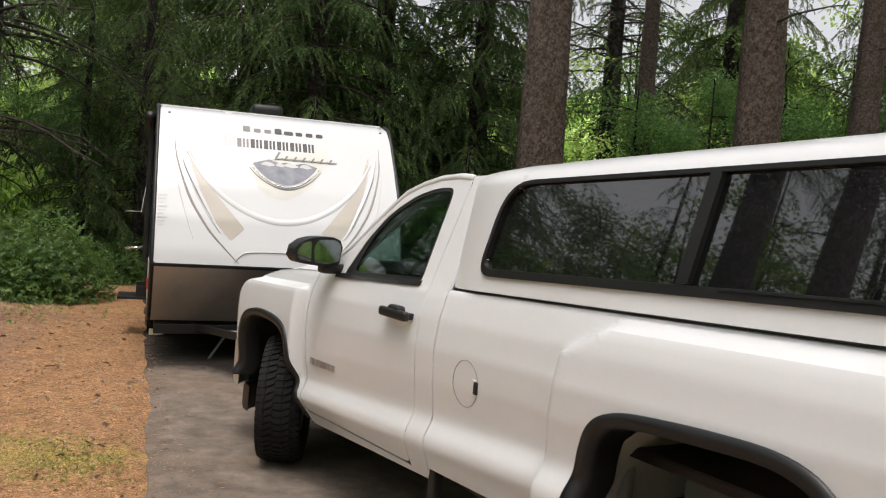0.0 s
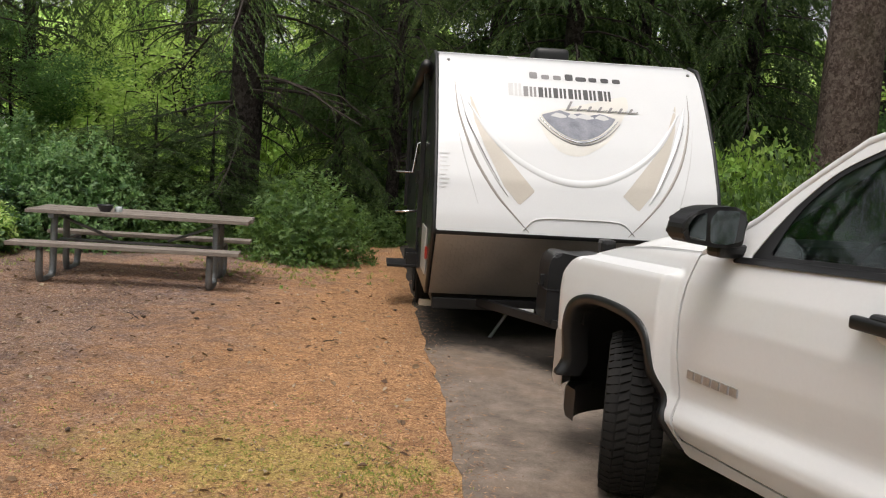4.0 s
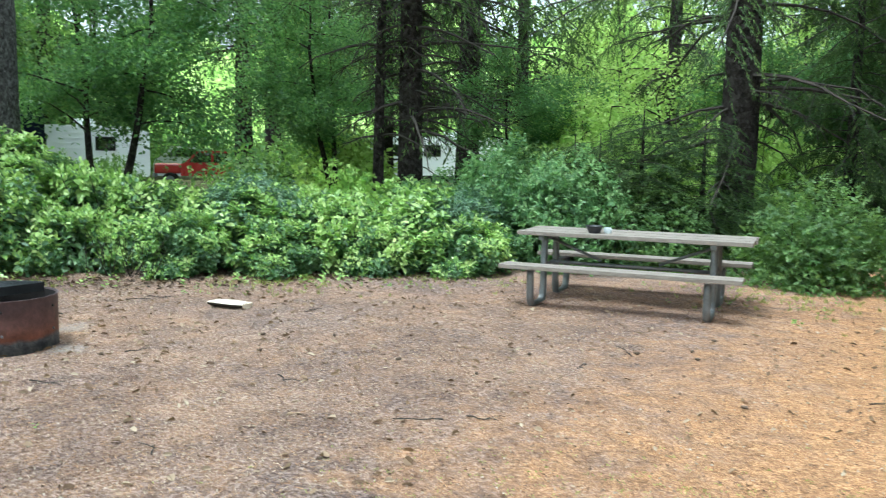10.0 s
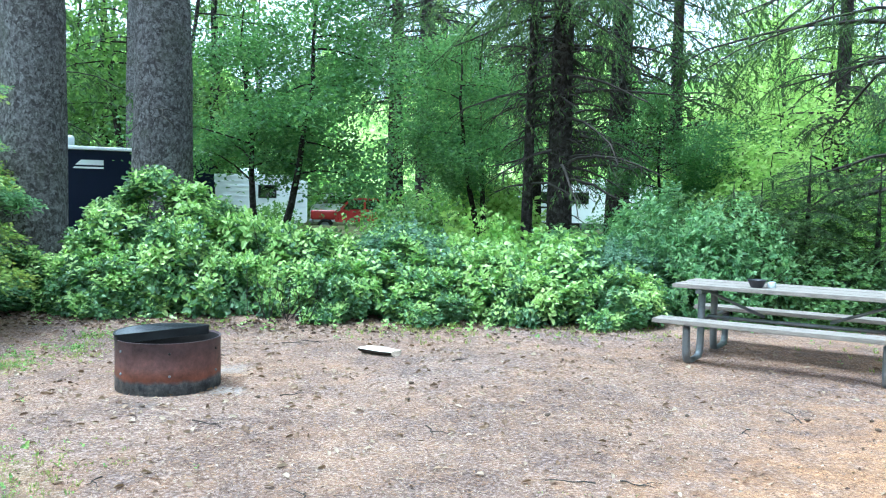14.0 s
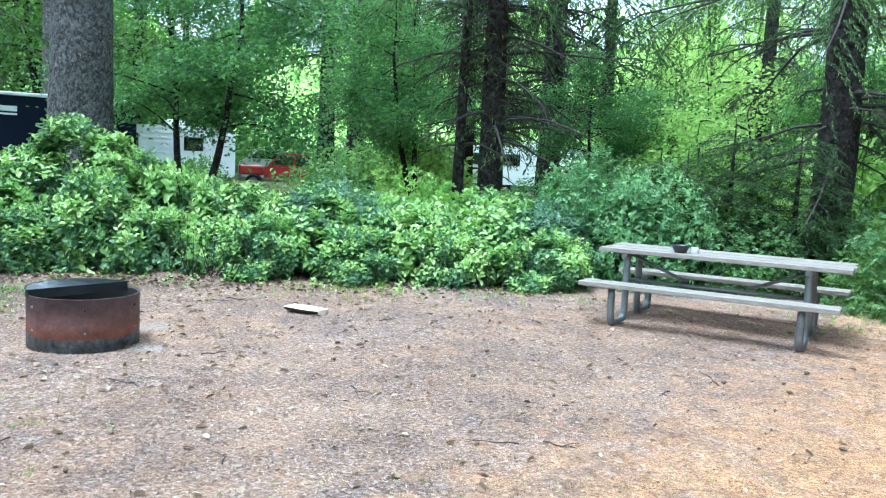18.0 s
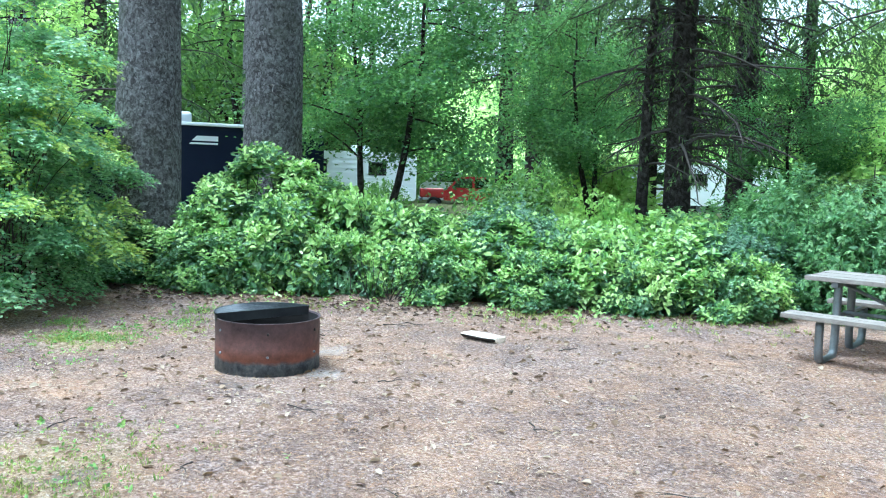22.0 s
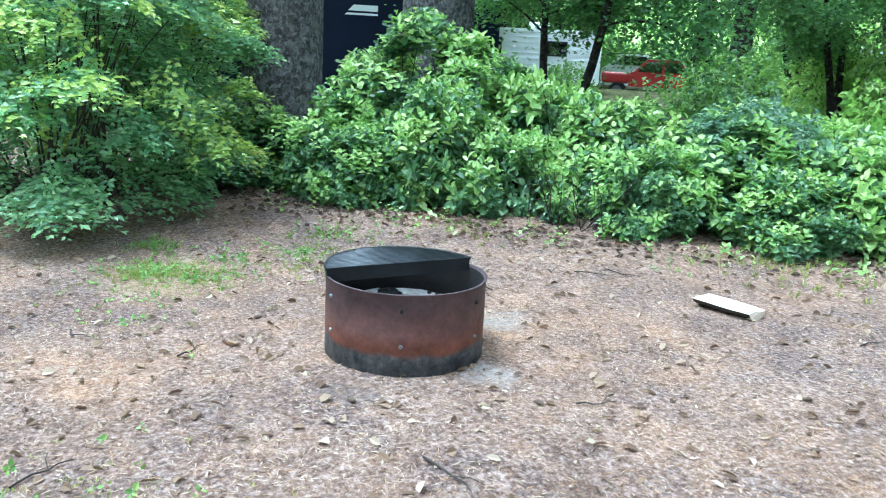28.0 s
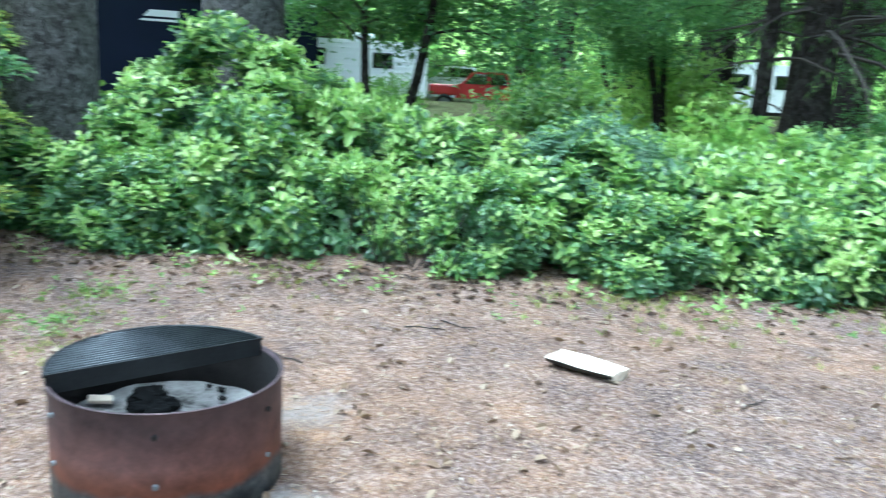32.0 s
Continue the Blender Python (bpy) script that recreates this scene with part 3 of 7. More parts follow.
CAB_GLASS = glass_material("tinted_cab_glass", (0.30, 0.42, 0.38))
DARK_GLASS = material("dark_rain_flecked_glass", 0.02, color=(0.004, 0.004, 0.005), coat=0.0, spec=0.5)
DARK_GLASS.node_tree.nodes["Principled BSDF"].inputs["IOR"].default_value = 2.1
drops = node(DARK_GLASS, "ShaderNodeTexVoronoi", Scale=130)
link(DARK_GLASS, coords(DARK_GLASS), drops.inputs["Vector"])
paint(DARK_GLASS, ramp(DARK_GLASS, noise_tex(DARK_GLASS, coords(DARK_GLASS), 3), (0.3, (0.003, 0.003, 0.004)), (0.7, (0.008, 0.008, 0.009))), ramp(DARK_GLASS, drops.outputs["Distance"], (0.0, (1, 1, 1)), (0.25, (0, 0, 0))), 0.16, 0.001)
MIRROR = material("mirror_glass", 0.03, 1.0, (0.8, 0.82, 0.82))
SEAT = grainy("grey_seat_cloth", (0.03, 0.03, 0.032), (0.07, 0.07, 0.072), 12, 0.9)
WELL = grainy("grey_inner_panel", (0.38, 0.37, 0.34), (0.58, 0.57, 0.53), 5, 0.7)
SILVER = grainy("silver_letters", (0.35, 0.35, 0.36), (0.6, 0.6, 0.62), 5, 0.3, 0.8, 0.02)

# ---- pickup truck ----
RAKE = 0.038


def side_depth(u, z):
    u, z = np.asarray(u, float), np.asarray(z, float)
    # the lower crease climbs towards the tail
    zc = z + 0.045 * (u - 0.85) * np.interp(z, (0.44, 0.56, 0.86, 1.05), (0, 1, 1, 0))
    v = np.interp(zc, (0.36, 0.44, 0.50, 0.57, 0.61, 0.685, 0.72, 0.85, 1.0, 1.13, 1.245, 1.26, 1.90), (0.09, 0.04, 0.008, -0.024, -0.022, 0.014, 0.014, -0.002, -0.006, 0.008, 0.040, 0.052, 0.275))
    v = v - 0.07 * smooth_step(1.80, 1.845, u) * smooth_step(1.178, 1.152, z)
    lean, top = 0.12 * (1.15 - z), 1.226 - 0.10 * smooth_step(-0.78, -0.52, u)
    v = v - 0.07 * smooth_step(-0.515, -0.585, u - lean) * smooth_step(-1.92, -1.84, u) * smooth_step(top + 0.014, top - 0.020, z)
    return v + 0.36 * np.clip((u - 2.80) / 0.42, 0, 1) ** 2.0


def body(u, v, z):
    u, v, z = np.broadcast_arrays(np.asarray(u, float), np.asarray(v, float), np.asarray(z, float))
    return np.stack([u, -v, z - RAKE * u], -1)


WIDTH = 1.99


def near_side(u, z, d):
    return body(u, side_depth(u, z) + d, z)


def off_side(u, z, d):
    return body(u, WIDTH - side_depth(u, z) - d, z)


def canopy_depth(u, z):
    return 0.035 + 0.17 * (z - 1.265) + 0.30 * np.clip((z - 1.71) / 0.11, 0, 1) ** 2.5 + 0.04 * np.clip((u - 0.08) / 0.24, 0, 1) ** 2


def truck_sheet(name, u0, u1, v0, v1, fz, mat, parent, nu=24, nv=28, label="", thick=0.02):
    """A sheet across the truck: hood, roof, windscreen. fz(u, v) is its height."""
    U, V = np.meshgrid(np.linspace(u0, u1, nu), np.linspace(v0, v1, nv), indexing="ij")
    P = body(U, V, fz(U, V)).reshape(-1, 3)
    Q = P - [0, 0, thick]
    i, k = np.meshgrid(np.arange(nu - 1), np.arange(nv - 1), indexing="ij")
    q = np.stack([i * nv + k, i * nv + k + 1, (i + 1) * nv + k + 1, (i + 1) * nv + k], -1).reshape(-1, 4)
    m = len(P)
    rim = [k for k in range(nv)] + [k * nv + nv - 1 for k in range(1, nu)] + [(nu - 1) * nv + k for k in range(nv - 2, -1, -1)] + [k * nv for k in range(nu - 2, 0, -1)]
    F = q.tolist() + (q[:, ::-1] + m).tolist() + [[a, b, b + m, a + m] for a, b in zip(rim, rim[1:] + rim[:1])]
    ob = mesh_object(name, np.concatenate([P, Q]), F, mat, parent, label)
    bm = bmesh.new()
    bm.from_mesh(ob.data)
    bmesh.ops.recalc_face_normals(bm, faces=bm.faces)
    for f in bm.faces:
        f.smooth = True
    for e in bm.edges:
        if len(e.link_faces) == 2 and e.calc_face_angle(0) > 0.7:
            e.smooth = False
    bm.to_mesh(ob.data)
    bm.free()
    return ob


FRONT_ARCH = [(1.735, 0.42), (1.775, 0.52), (1.81, 0.62), (1.835, 0.72), (1.865, 0.83), (1.905, 0.90), (1.98, 0.945), (2.10, 0.972), (2.26, 0.985), (2.42, 0.988), (2.57, 0.972), (2.68, 0.935), (2.745, 0.875), (2.772, 0.79), (2.775, 0.52)]
REAR_ARCH = [(-0.665, 0.50), (-0.69, 0.70), (-0.71, 0.83), (-0.765, 0.935), (-0.86, 0.98), (-1.05, 0.995), (-1.33, 1.002), (-1.47, 0.99), (-1.57, 0.945), (-1.65, 0.84), (-1.69, 0.68), (-1.70, 0.50)]


def smoothed(points, times=2):
    """Corner cutting that keeps the ends."""
    a = [Vector(p) for p in points]
    for _ in range(times):
        b = [a[0]]
        for p, q in zip(a[:-1], a[1:]):
            b += [p * 0.75 + q * 0.25, p * 0.25 + q * 0.75]
        a = b + [a[-1]]
    return [tuple(p) for p in a]


FRONT_ARCH, REAR_ARCH = smoothed(FRONT_ARCH), smoothed(REAR_ARCH)


def arch_lip(arch, parent, far=False):
    """Black flare round a wheel opening."""
    c = np.array([(arch[0][0] + arch[-1][0]) / 2, 0.45])
    pts = []
    a = np.array(arch)
    for s, e in zip(a[:-1], a[1:]):
        pts += [s + (e - s) * k / 2 for k in range(2)]
    pts = np.array(pts + [a[-1]])
    V, F = [], []
    for p in pts:
        n = (p - c) / np.linalg.norm(p - c)
        for off, d in ((0.004, 0.0), (0.002, -0.014), (-0.042, -0.012), (-0.052, 0.03), (-0.052, 0.12)):
            q = p + n * off
            v = float(side_depth(np.array(p[0]), np.array(p[1]))) + d
            V.append(body(q[0], WIDTH - v if far else v, q[1]))
    for i in range(len(pts) - 1):
        F += [[i * 5 + k, i * 5 + k + 1, i * 5 + k + 6, i * 5 + k + 5] for k in range(4)]
    mesh_object("wheel_arch_trim", np.array(V), F, BLACK_TRIM, parent, "black plastic wheel arch trim", True)


def lathe(profile, sides=48):
    """A ring body: profile of (radius, offset along the axle)."""
    a = np.linspace(0, 2 * np.pi, sides, endpoint=False)
    V = [(r * math.cos(t), y, r * math.sin(t)) for t in a for r, y in profile]
    n = len(profile)
    F = [[i * n + k, i * n + (k + 1) % n, ((i + 1) % sides) * n + (k + 1) % n, ((i + 1) % sides) * n + k] for i in range(sides) for k in range(n)]
    return V, F


def wheel(parent, u, v, r=0.395, w=0.265, steer=0.0):
    hub = new("wheel")
    hub.parent = parent
    hub.matrix_basis = pose(u, -v, r, 0, 0, steer)
    h = w / 2
    V, F = lathe([(0.235, h * 0.72), (0.27, h * 0.95), (0.33, h * 1.02), (r - 0.035, h * 0.95), (r - 0.012, h * 0.80), (r - 0.010, 0), (r - 0.012, -h * 0.80), (r - 0.035, -h * 0.95), (0.33, -h * 1.02), (0.27, -h * 0.95), (0.235, -h * 0.72)], 56)
    tyre = mesh_object("tyre", V, F, RUBBER, hub, "black all-terrain tyre", True)
    # tread blocks in five rows
    TV, TF = [], []
    n = 58
    for row, (y0, y1, skew) in enumerate(((-0.98, -0.62, 0.0), (-0.56, -0.22, 0.5), (-0.17, 0.17, -0.3), (0.22, 0.56, 0.5), (0.62, 0.98, 0.0))):
        for i in range(n):
            t0 = 2 * math.pi * (i + skew * 0.5 + (row % 2) * 0.5) / n
            dt = 2 * math.pi / n * (0.78 if row in (0, 4) else 0.7)
            edge = 0.02 if row in (0, 4) else 0.0
            base = len(TV)
            for rr in (r - 0.02, r - 0.0015):
                for t, y, s in ((t0, y0, 0), (t0 + dt, y0, 0), (t0 + dt, y1, 1), (t0, y1, 1)):
                    tt = t + skew * 0.05 * (s * 2 - 1) + (0.02 if (row == 2 and s) else 0)
                    drop = edge if (row == 0 and s == 0) or (row == 4 and s == 1) else 0
                    TV.append(((rr - drop) * math.cos(tt), y * h, (rr - drop) * math.sin(tt)))
            TF += [[base + k for k in f] for f in ((4, 5, 6, 7), (0, 1, 5, 4), (1, 2, 6, 5), (2, 3, 7, 6), (3, 0, 4, 7))]
    mesh_object("tread", TV, TF, RUBBER, tyre, kind="stuff")
    V, F = lathe([(0.235, h * 0.72), (0.215, h * 0.6), (0.20, h * 0.2), (0.20, -h * 0.7), (0.235, -h * 0.72), (0.225, -h * 0.5), (0.225, h * 0.5)], 40)
    rim = mesh_object("rim", V, F, STEEL, hub, "grey steel wheel rim", True)
    part("hub", cyl(0.205, 0.20, 0.03, (0, h * 0.3, 0), 32, Matrix.Rotation(math.pi / 2, 3, "X"), bevel=0.008), STEEL, rim, smooth=False)
    part("centre_cap", cyl(0.06, 0.05, 0.05, (0, h * 0.5, 0), 20, Matrix.Rotation(-math.pi / 2, 3, "X"), bevel=0.01), CHROME, rim)
    for k in range(6):
        a = k * math.pi / 3
        part("wheel_nut", cyl(0.012, 0.012, 0.03, (0.09 * math.cos(a), h * 0.42, 0.09 * math.sin(a)), 6, Matrix.Rotation(math.pi / 2, 3, "X")), CHROME, rim)
    return hub


def build_truck():
    truck = thing("pickup_truck", pose(0.849, 3.096, 0.016, 0, 0, 108.27), "white regular-cab pickup truck with a white canopy, parked on asphalt", "truck")
    door_window = rounded([(1.43, 1.262), (0.585, 1.280), (0.605, 1.715), (0.75, 1.722), (0.94, 1.692), (1.167, 1.598), (1.325, 1.44)], [0.02, 0.03, 0.05, 0.1, 0.2, 0.2, 0.3])
    door = rounded([(1.70, 0.478), (0.492, 0.478), (0.478, 0.90), (0.498, 1.25), (0.478, 1.752), (0.60, 1.768), (0.77, 1.764), (1.063, 1.702), (1.305, 1.54), (1.468, 1.412), (1.735, 1.255), (1.770, 1.05), (1.765, 0.86), (1.745, 0.70)], [0.03, 0.04, 0.3, 0.3, 0.06, 0.05, 0.1, 0.2, 0.2, 0.1, 0.03, 0.1, 0.1, 0.1])
    fender = [(1.72, 0.43), (1.755, 0.70), (1.776, 0.86), (1.781, 1.05), (1.745, 1.258), (2.1, 1.25), (2.45, 1.225), (2.63, 1.188), (2.77, 1.13), (2.87, 1.05), (2.94, 0.95), (2.98, 0.85), (2.99, 0.76), *[p for p in FRONT_ARCH[::-1] if p[1] > 0.69 or p[0] < 2.5]]
    corner = [(0.487, 0.46), (0.473, 0.90), (0.493, 1.25), (0.473, 1.762), (0.325, 1.766), (0.325, 0.46)]
    bed = [(0.314, 0.50), (0.314, 1.258), (-2.44, 1.258), (-2.46, 1.2), (-2.46, 0.58), (-2.42, 0.50), *REAR_ARCH[::-1]]
    for surf, far in ((near_side, False), (off_side, True)):
        d = panel("door", door, surf, WHITE_PAINT, truck, 0.0135, [door_window], label="white driver's door" if not far else "")
        panel("fender", fender, surf, WHITE_PAINT, truck, 0.0135)
        panel("cab_corner", corner, surf, WHITE_PAINT, truck, 0.028)
        panel("bed_side", bed, surf, WHITE_PAINT, truck, 0.018)
        rocker = [(1.715, 0.468), (1.735, 0.395), (0.95, 0.425), (0.34, 0.445), (0.335, 0.468)]
        panel("rocker_panel", rocker, surf, WHITE_PAINT, truck, 0.03)
        panel("window_glass", door_window, (lambda s: lambda a, b, q: s(a, b, q + 0.012))(surf), CAB_GLASS, d, 0.05, thick=0.004).visible_shadow = False
        panel("door_seal", [(0.502, 0.47), (0.488, 0.90), (0.508, 1.25), (0.488, 1.74), (0.458, 1.74), (0.478, 1.25), (0.458, 0.90), (0.462, 0.47)], (lambda s: lambda a, b, q: s(a, b, q + 0.004))(surf), BLACK_TRIM, d, 0.012, thick=0.006)
        panel("hinge_seal", [(1.73, 0.47), (1.758, 0.70), (1.776, 0.86), (1.782, 1.05), (1.762, 1.20), (1.742, 1.20), (1.762, 1.05), (1.756, 0.86), (1.738, 0.70), (1.71, 0.47)], (lambda s: lambda a, b, q: s(a, b, q + 0.014))(surf), BLACK_TRIM, d, 0.012, thick=0.006)
        arch_lip(FRONT_ARCH, truck, far)
        arch_lip(REAR_ARCH, truck, far)
        # belt moulding and window surround
        panel("belt_moulding", [(1.50, 1.244), (0.580, 1.259), (0.580, 1.283), (1.50, 1.268)], (lambda s: lambda a, b, q: s(a, b, q - 0.012))(surf), BLACK_TRIM, d, 0.012, thick=0.018, label="black window moulding")
        panel("window_seal", [(p[0] * 1.0, p[1]) for p in rounded([(1.50, 1.262), (0.57, 1.280), (0.588, 1.732), (0.76, 1.74), (0.95, 1.708), (1.18, 1.612), (1.345, 1.45)], [0.02, 0.03, 0.05, 0.1, 0.2, 0.2, 0.2])], (lambda s: lambda a, b, q: s(a, b, q + 0.004))(surf), BLACK_TRIM, d, 0.014, [rounded([(1.33, 1.285), (0.602, 1.296), (0.622, 1.70), (0.75, 1.704), (0.93, 1.675), (1.14, 1.585), (1.27, 1.46)], [0.02, 0.03, 0.05, 0.1, 0.2, 0.2, 0.2])], 0.006)
        # smooth edge of the door frame along the roof
        edge = [(1.735, 1.258), (1.60, 1.335), (1.468, 1.413), (1.305, 1.541), (1.18, 1.628), (1.063, 1.703), (0.92, 1.742), (0.77, 1.765), (0.60, 1.768), (0.50, 1.757)]
        part("door_frame_edge", tube([tuple(surf(np.array(a), np.array(b), 0.010).tolist()) for a, b in edge], 0.018, 10), WHITE_PAINT, d, smooth=True)
        # canopy
        cw = rounded([(0.085, 1.345), (-2.28, 1.355), (-2.20, 1.70), (0.02, 1.70)], [0.07, 0.06, 0.06, 0.14])
        cs = (lambda f: lambda a, b, q: body(a, (WIDTH - canopy_depth(a, b) - q) if f else canopy_depth(a, b) + q, b))(far)
        can = panel("canopy_side", [(0.335, 1.27), (-2.44, 1.27), (-2.34, 1.80), (-2.30, 1.82), (0.22, 1.82), (0.330, 1.78)], cs, WHITE_PAINT, truck, 0.032, [cw], label="white fibreglass canopy side")
        panel("canopy_window_frame", rounded([(0.11, 1.332), (-2.30, 1.340), (-2.22, 1.712), (0.03, 1.712)], [0.09, 0.06, 0.06, 0.16]), (lambda s: lambda a, b, q: s(a, b, q - 0.010))(cs), BLACK_TRIM, can, 0.012, [rounded([(0.084, 1.362), (-2.275, 1.372), (-2.203, 1.697), (0.006, 1.697)], [0.06, 0.05, 0.05, 0.13])], 0.024, "black aluminium window frame")
        panel("canopy_glass", cw, (lambda s: lambda a, b, q: s(a, b, q + 0.008))(cs), DARK_GLASS, can, 0.06, thick=0.006, label="dark tinted rain-flecked glass")
        panel("window_divider", [(-0.945, 1.37), (-0.99, 1.37), (-1.035, 1.70), (-0.99, 1.70)], (lambda s: lambda a, b, q: s(a, b, q - 0.014))(cs), BLACK_TRIM, can, 0.012, thick=0.022)
        panel("lower_rail", [(0.06, 1.356), (-2.27, 1.364), (-2.27, 1.372), (0.06, 1.364)], (lambda s: lambda a, b, q: s(a, b, q - 0.016))(cs), BLACK_TRIM, can, 0.012, thick=0.02)
        panel("canopy_seal", [(0.30, 1.261), (-2.43, 1.261), (-2.43, 1.271), (0.30, 1.271)], (lambda s: lambda a, b, q: s(a, b, q + 0.012))(cs), BLACK_TRIM, can, 0.008, thick=0.03)
    # roof, hood, windscreen, canopy roof
    roof_z = lambda u, v: 1.765 + 0.075 * (1 - ((v - WIDTH / 2) / (WIDTH / 2 - 0.24)) ** 2) - 0.28 * np.clip((u - 0.75) / 0.5, 0, 1) ** 2
    truck_sheet("roof", 0.33, 1.08, 0.235, WIDTH - 0.235, roof_z, WHITE_PAINT, truck)
    def hood_z(u, v):
        inner = smooth_step(0.06, 0.42, v) * smooth_step(0.06, 0.42, WIDTH - v)
        crown = np.interp(u, (1.73, 2.1, 2.5, 2.80, 3.0, 3.08), (1.323, 1.323, 1.305, 1.25, 1.17, 1.09))
        edge = np.interp(u, (1.73, 2.1, 2.45, 2.63, 2.77, 2.87, 2.94, 3.08), (1.268, 1.262, 1.236, 1.197, 1.138, 1.055, 0.95, 0.70))
        return edge + (crown - edge) * inner
    truck_sheet("hood", 1.74, 3.08, 0.065, WIDTH - 0.065, hood_z, WHITE_PAINT, truck, 44, 60)
    screen_z = lambda u, v: np.interp(u, (0.93, 1.05, 1.80), (1.765, 1.72, 1.255)) + 0.02 * (1 - ((v - WIDTH / 2) / 0.8) ** 2)
    truck_sheet("windscreen", 1.0, 1.80, 0.27, WIDTH - 0.27, screen_z, CAB_GLASS, truck, 12, 16, thick=0.006).visible_shadow = False
    can_z = lambda u, v: 1.79 + 0.075 * (1 - np.abs((v - WIDTH / 2) / (WIDTH / 2 - 0.3)) ** 3) - 0.08 * np.clip((u - 0.05) / 0.27, 0, 1) ** 2
    truck_sheet("canopy_roof", -2.36, 0.30, 0.33, WIDTH - 0.33, can_z, WHITE_PAINT, truck, 30, 24)
    # A-pillars
    for f in (0, 1):
        pts = [body(u, WIDTH - v if f else v, z) for u, v, z in ((1.76, 0.095, 1.235), (1.47, 0.160, 1.385), (1.30, 0.205, 1.51), (1.06, 0.262, 1.665), (0.80, 0.285, 1.722), (0.4, 0.29, 1.727))]
        part("roof_pillar", tube(pts, [0.04] * 6, 10), WHITE_PAINT, truck, smooth=True)
    # back of the cab, cowl, rear of canopy, tailgate, bumpers
    P = lambda *a: tuple(body(*a).tolist())
    part("cab_back", box((0.04, WIDTH - 0.16, 0.76), P(0.36, WIDTH / 2, 0.90), 0.01), WHITE_PAINT, truck)
    part("cowl", box((0.16, WIDTH - 0.25, 0.03), P(1.68, WIDTH / 2, 1.265), 0.01), BLACK_TRIM, truck)
    part("tailgate", box((0.07, WIDTH - 0.12, 0.66), P(-2.44, WIDTH / 2, 0.93), 0.02), WHITE_PAINT, truck)
    part("canopy_rear_door", box((0.03, WIDTH - 0.35, 0.46), P(-2.38, WIDTH / 2, 1.53), 0.01), DARK_GLASS, truck)
    part("rear_bumper", box((0.22, WIDTH - 0.02, 0.2), P(-2.56, WIDTH / 2, 0.60), 0.05), CHROME, truck)
    # front face
    def nose_line(pad):
        vs = np.concatenate([np.linspace(-pad, 0.25, 14)[:-1], np.linspace(0.25, WIDTH - 0.25, 16), np.linspace(WIDTH - 0.25, WIDTH + pad, 14)[1:]])
        return [body(2.80 + 0.34 * max(0, 1 - abs((v - WIDTH / 2) / (WIDTH / 2 + pad + 0.005)) ** 3.2) ** 0.5, v, 0) for v in vs]

    def band(name, z0, z1, push, mat, label="", pad=0.0):
        V, F = [], []
        nose = nose_line(pad)
        n = len(nose)
        for p in nose:
            for d, z in ((push, z0), (push + 0.025, z0 + 0.03), (push + 0.025, z1 - 0.03), (push, z1), (push - 0.10, z1), (push - 0.10, z0)):
                V.append((p[0] + d, p[1], z - RAKE * p[0]))
        for i in range(n - 1):
            F += [[i * 6 + k, i * 6 + (k + 1) % 6, (i + 1) * 6 + (k + 1) % 6, (i + 1) * 6 + k] for k in range(6)]
        F += [list(range(5, -1, -1)), [(n - 1) * 6 + k for k in range(6)]]
        return mesh_object(name, V, F, mat, truck, label)
    band("front_bumper", 0.44, 0.745, 0.03, grainy("dulled_bumper_chrome", (0.42, 0.43, 0.44), (0.55, 0.56, 0.57), 6, 0.38, 0.55, 0.02), "chrome front bumper", 0.058)
    band("bumper_top", 0.745, 0.82, 0.01, WHITE_PAINT, pad=0.05)
    band("grille", 0.80, 1.10, -0.06, BLACK_TRIM, "black grille")
    band("air_dam", 0.27, 0.44, -0.03, BLACK_TRIM)
    for k in range(4):
        band("grille_bar", 0.83 + 0.07 * k, 0.865 + 0.07 * k, -0.035, CHROME)
    for f in (0, 1):
        s = (lambda v: WIDTH - v) if f else (lambda v: v)
        part("headlight", box((0.14, 0.30, 0.2), P(2.93, s(0.24), 0.98), 0.04, Matrix.Rotation(0.45 if f else -0.45, 3, "Z")), grainy("headlight_lens", (0.3, 0.3, 0.3), (0.6, 0.6, 0.6), 9, 0.1), truck)
    # dark underbody, wheel wells, frame rails
    part("underbody", box((5.0, 1.3, 0.26), P(0.2, WIDTH / 2, 0.50), 0.03), BLACK_STEEL, truck)
    part("floor_pan", box((2.25, 1.78, 0.15), P(0.60, WIDTH / 2, 0.53), 0.02), BLACK_STEEL, truck)
    part("engine_bay", box((1.2, 1.05, 0.5), P(2.35, WIDTH / 2, 0.92), 0.03), BLACK_STEEL, truck)
    for u0, a in ((2.32, 0.60), (-1.18, 0.58)):
        for f in (0, 1):
            v0, v1 = (0.06, 0.52) if not f else (WIDTH - 0.52, WIDTH - 0.06)
            ang = np.linspace(-0.15, math.pi + 0.15, 19)
            V = [tuple(body(u0 + a * math.cos(t), v, 0.48 + (a - 0.04) * math.sin(t))) for t in ang for v in (v0, v1)]
            F = [[i * 2, i * 2 + 1, i * 2 + 3, i * 2 + 2] for i in range(18)]
            mesh_object("wheel_well", V, F, BLACK_TRIM if u0 > 0 else WELL, truck, smooth=True)
            vi = v1 if not f else v0
            part("wheel_well_wall", box((1.1, 0.03, 0.75), P(u0, vi, 0.72), 0.01), BLACK_TRIM if u0 > 0 else WELL, truck)
            part("bed_inner_panel", box((0.10, 0.03, 0.5), P(-0.63, 0.20 if not f else WIDTH - 0.20, 0.72), 0.01), WELL, truck)
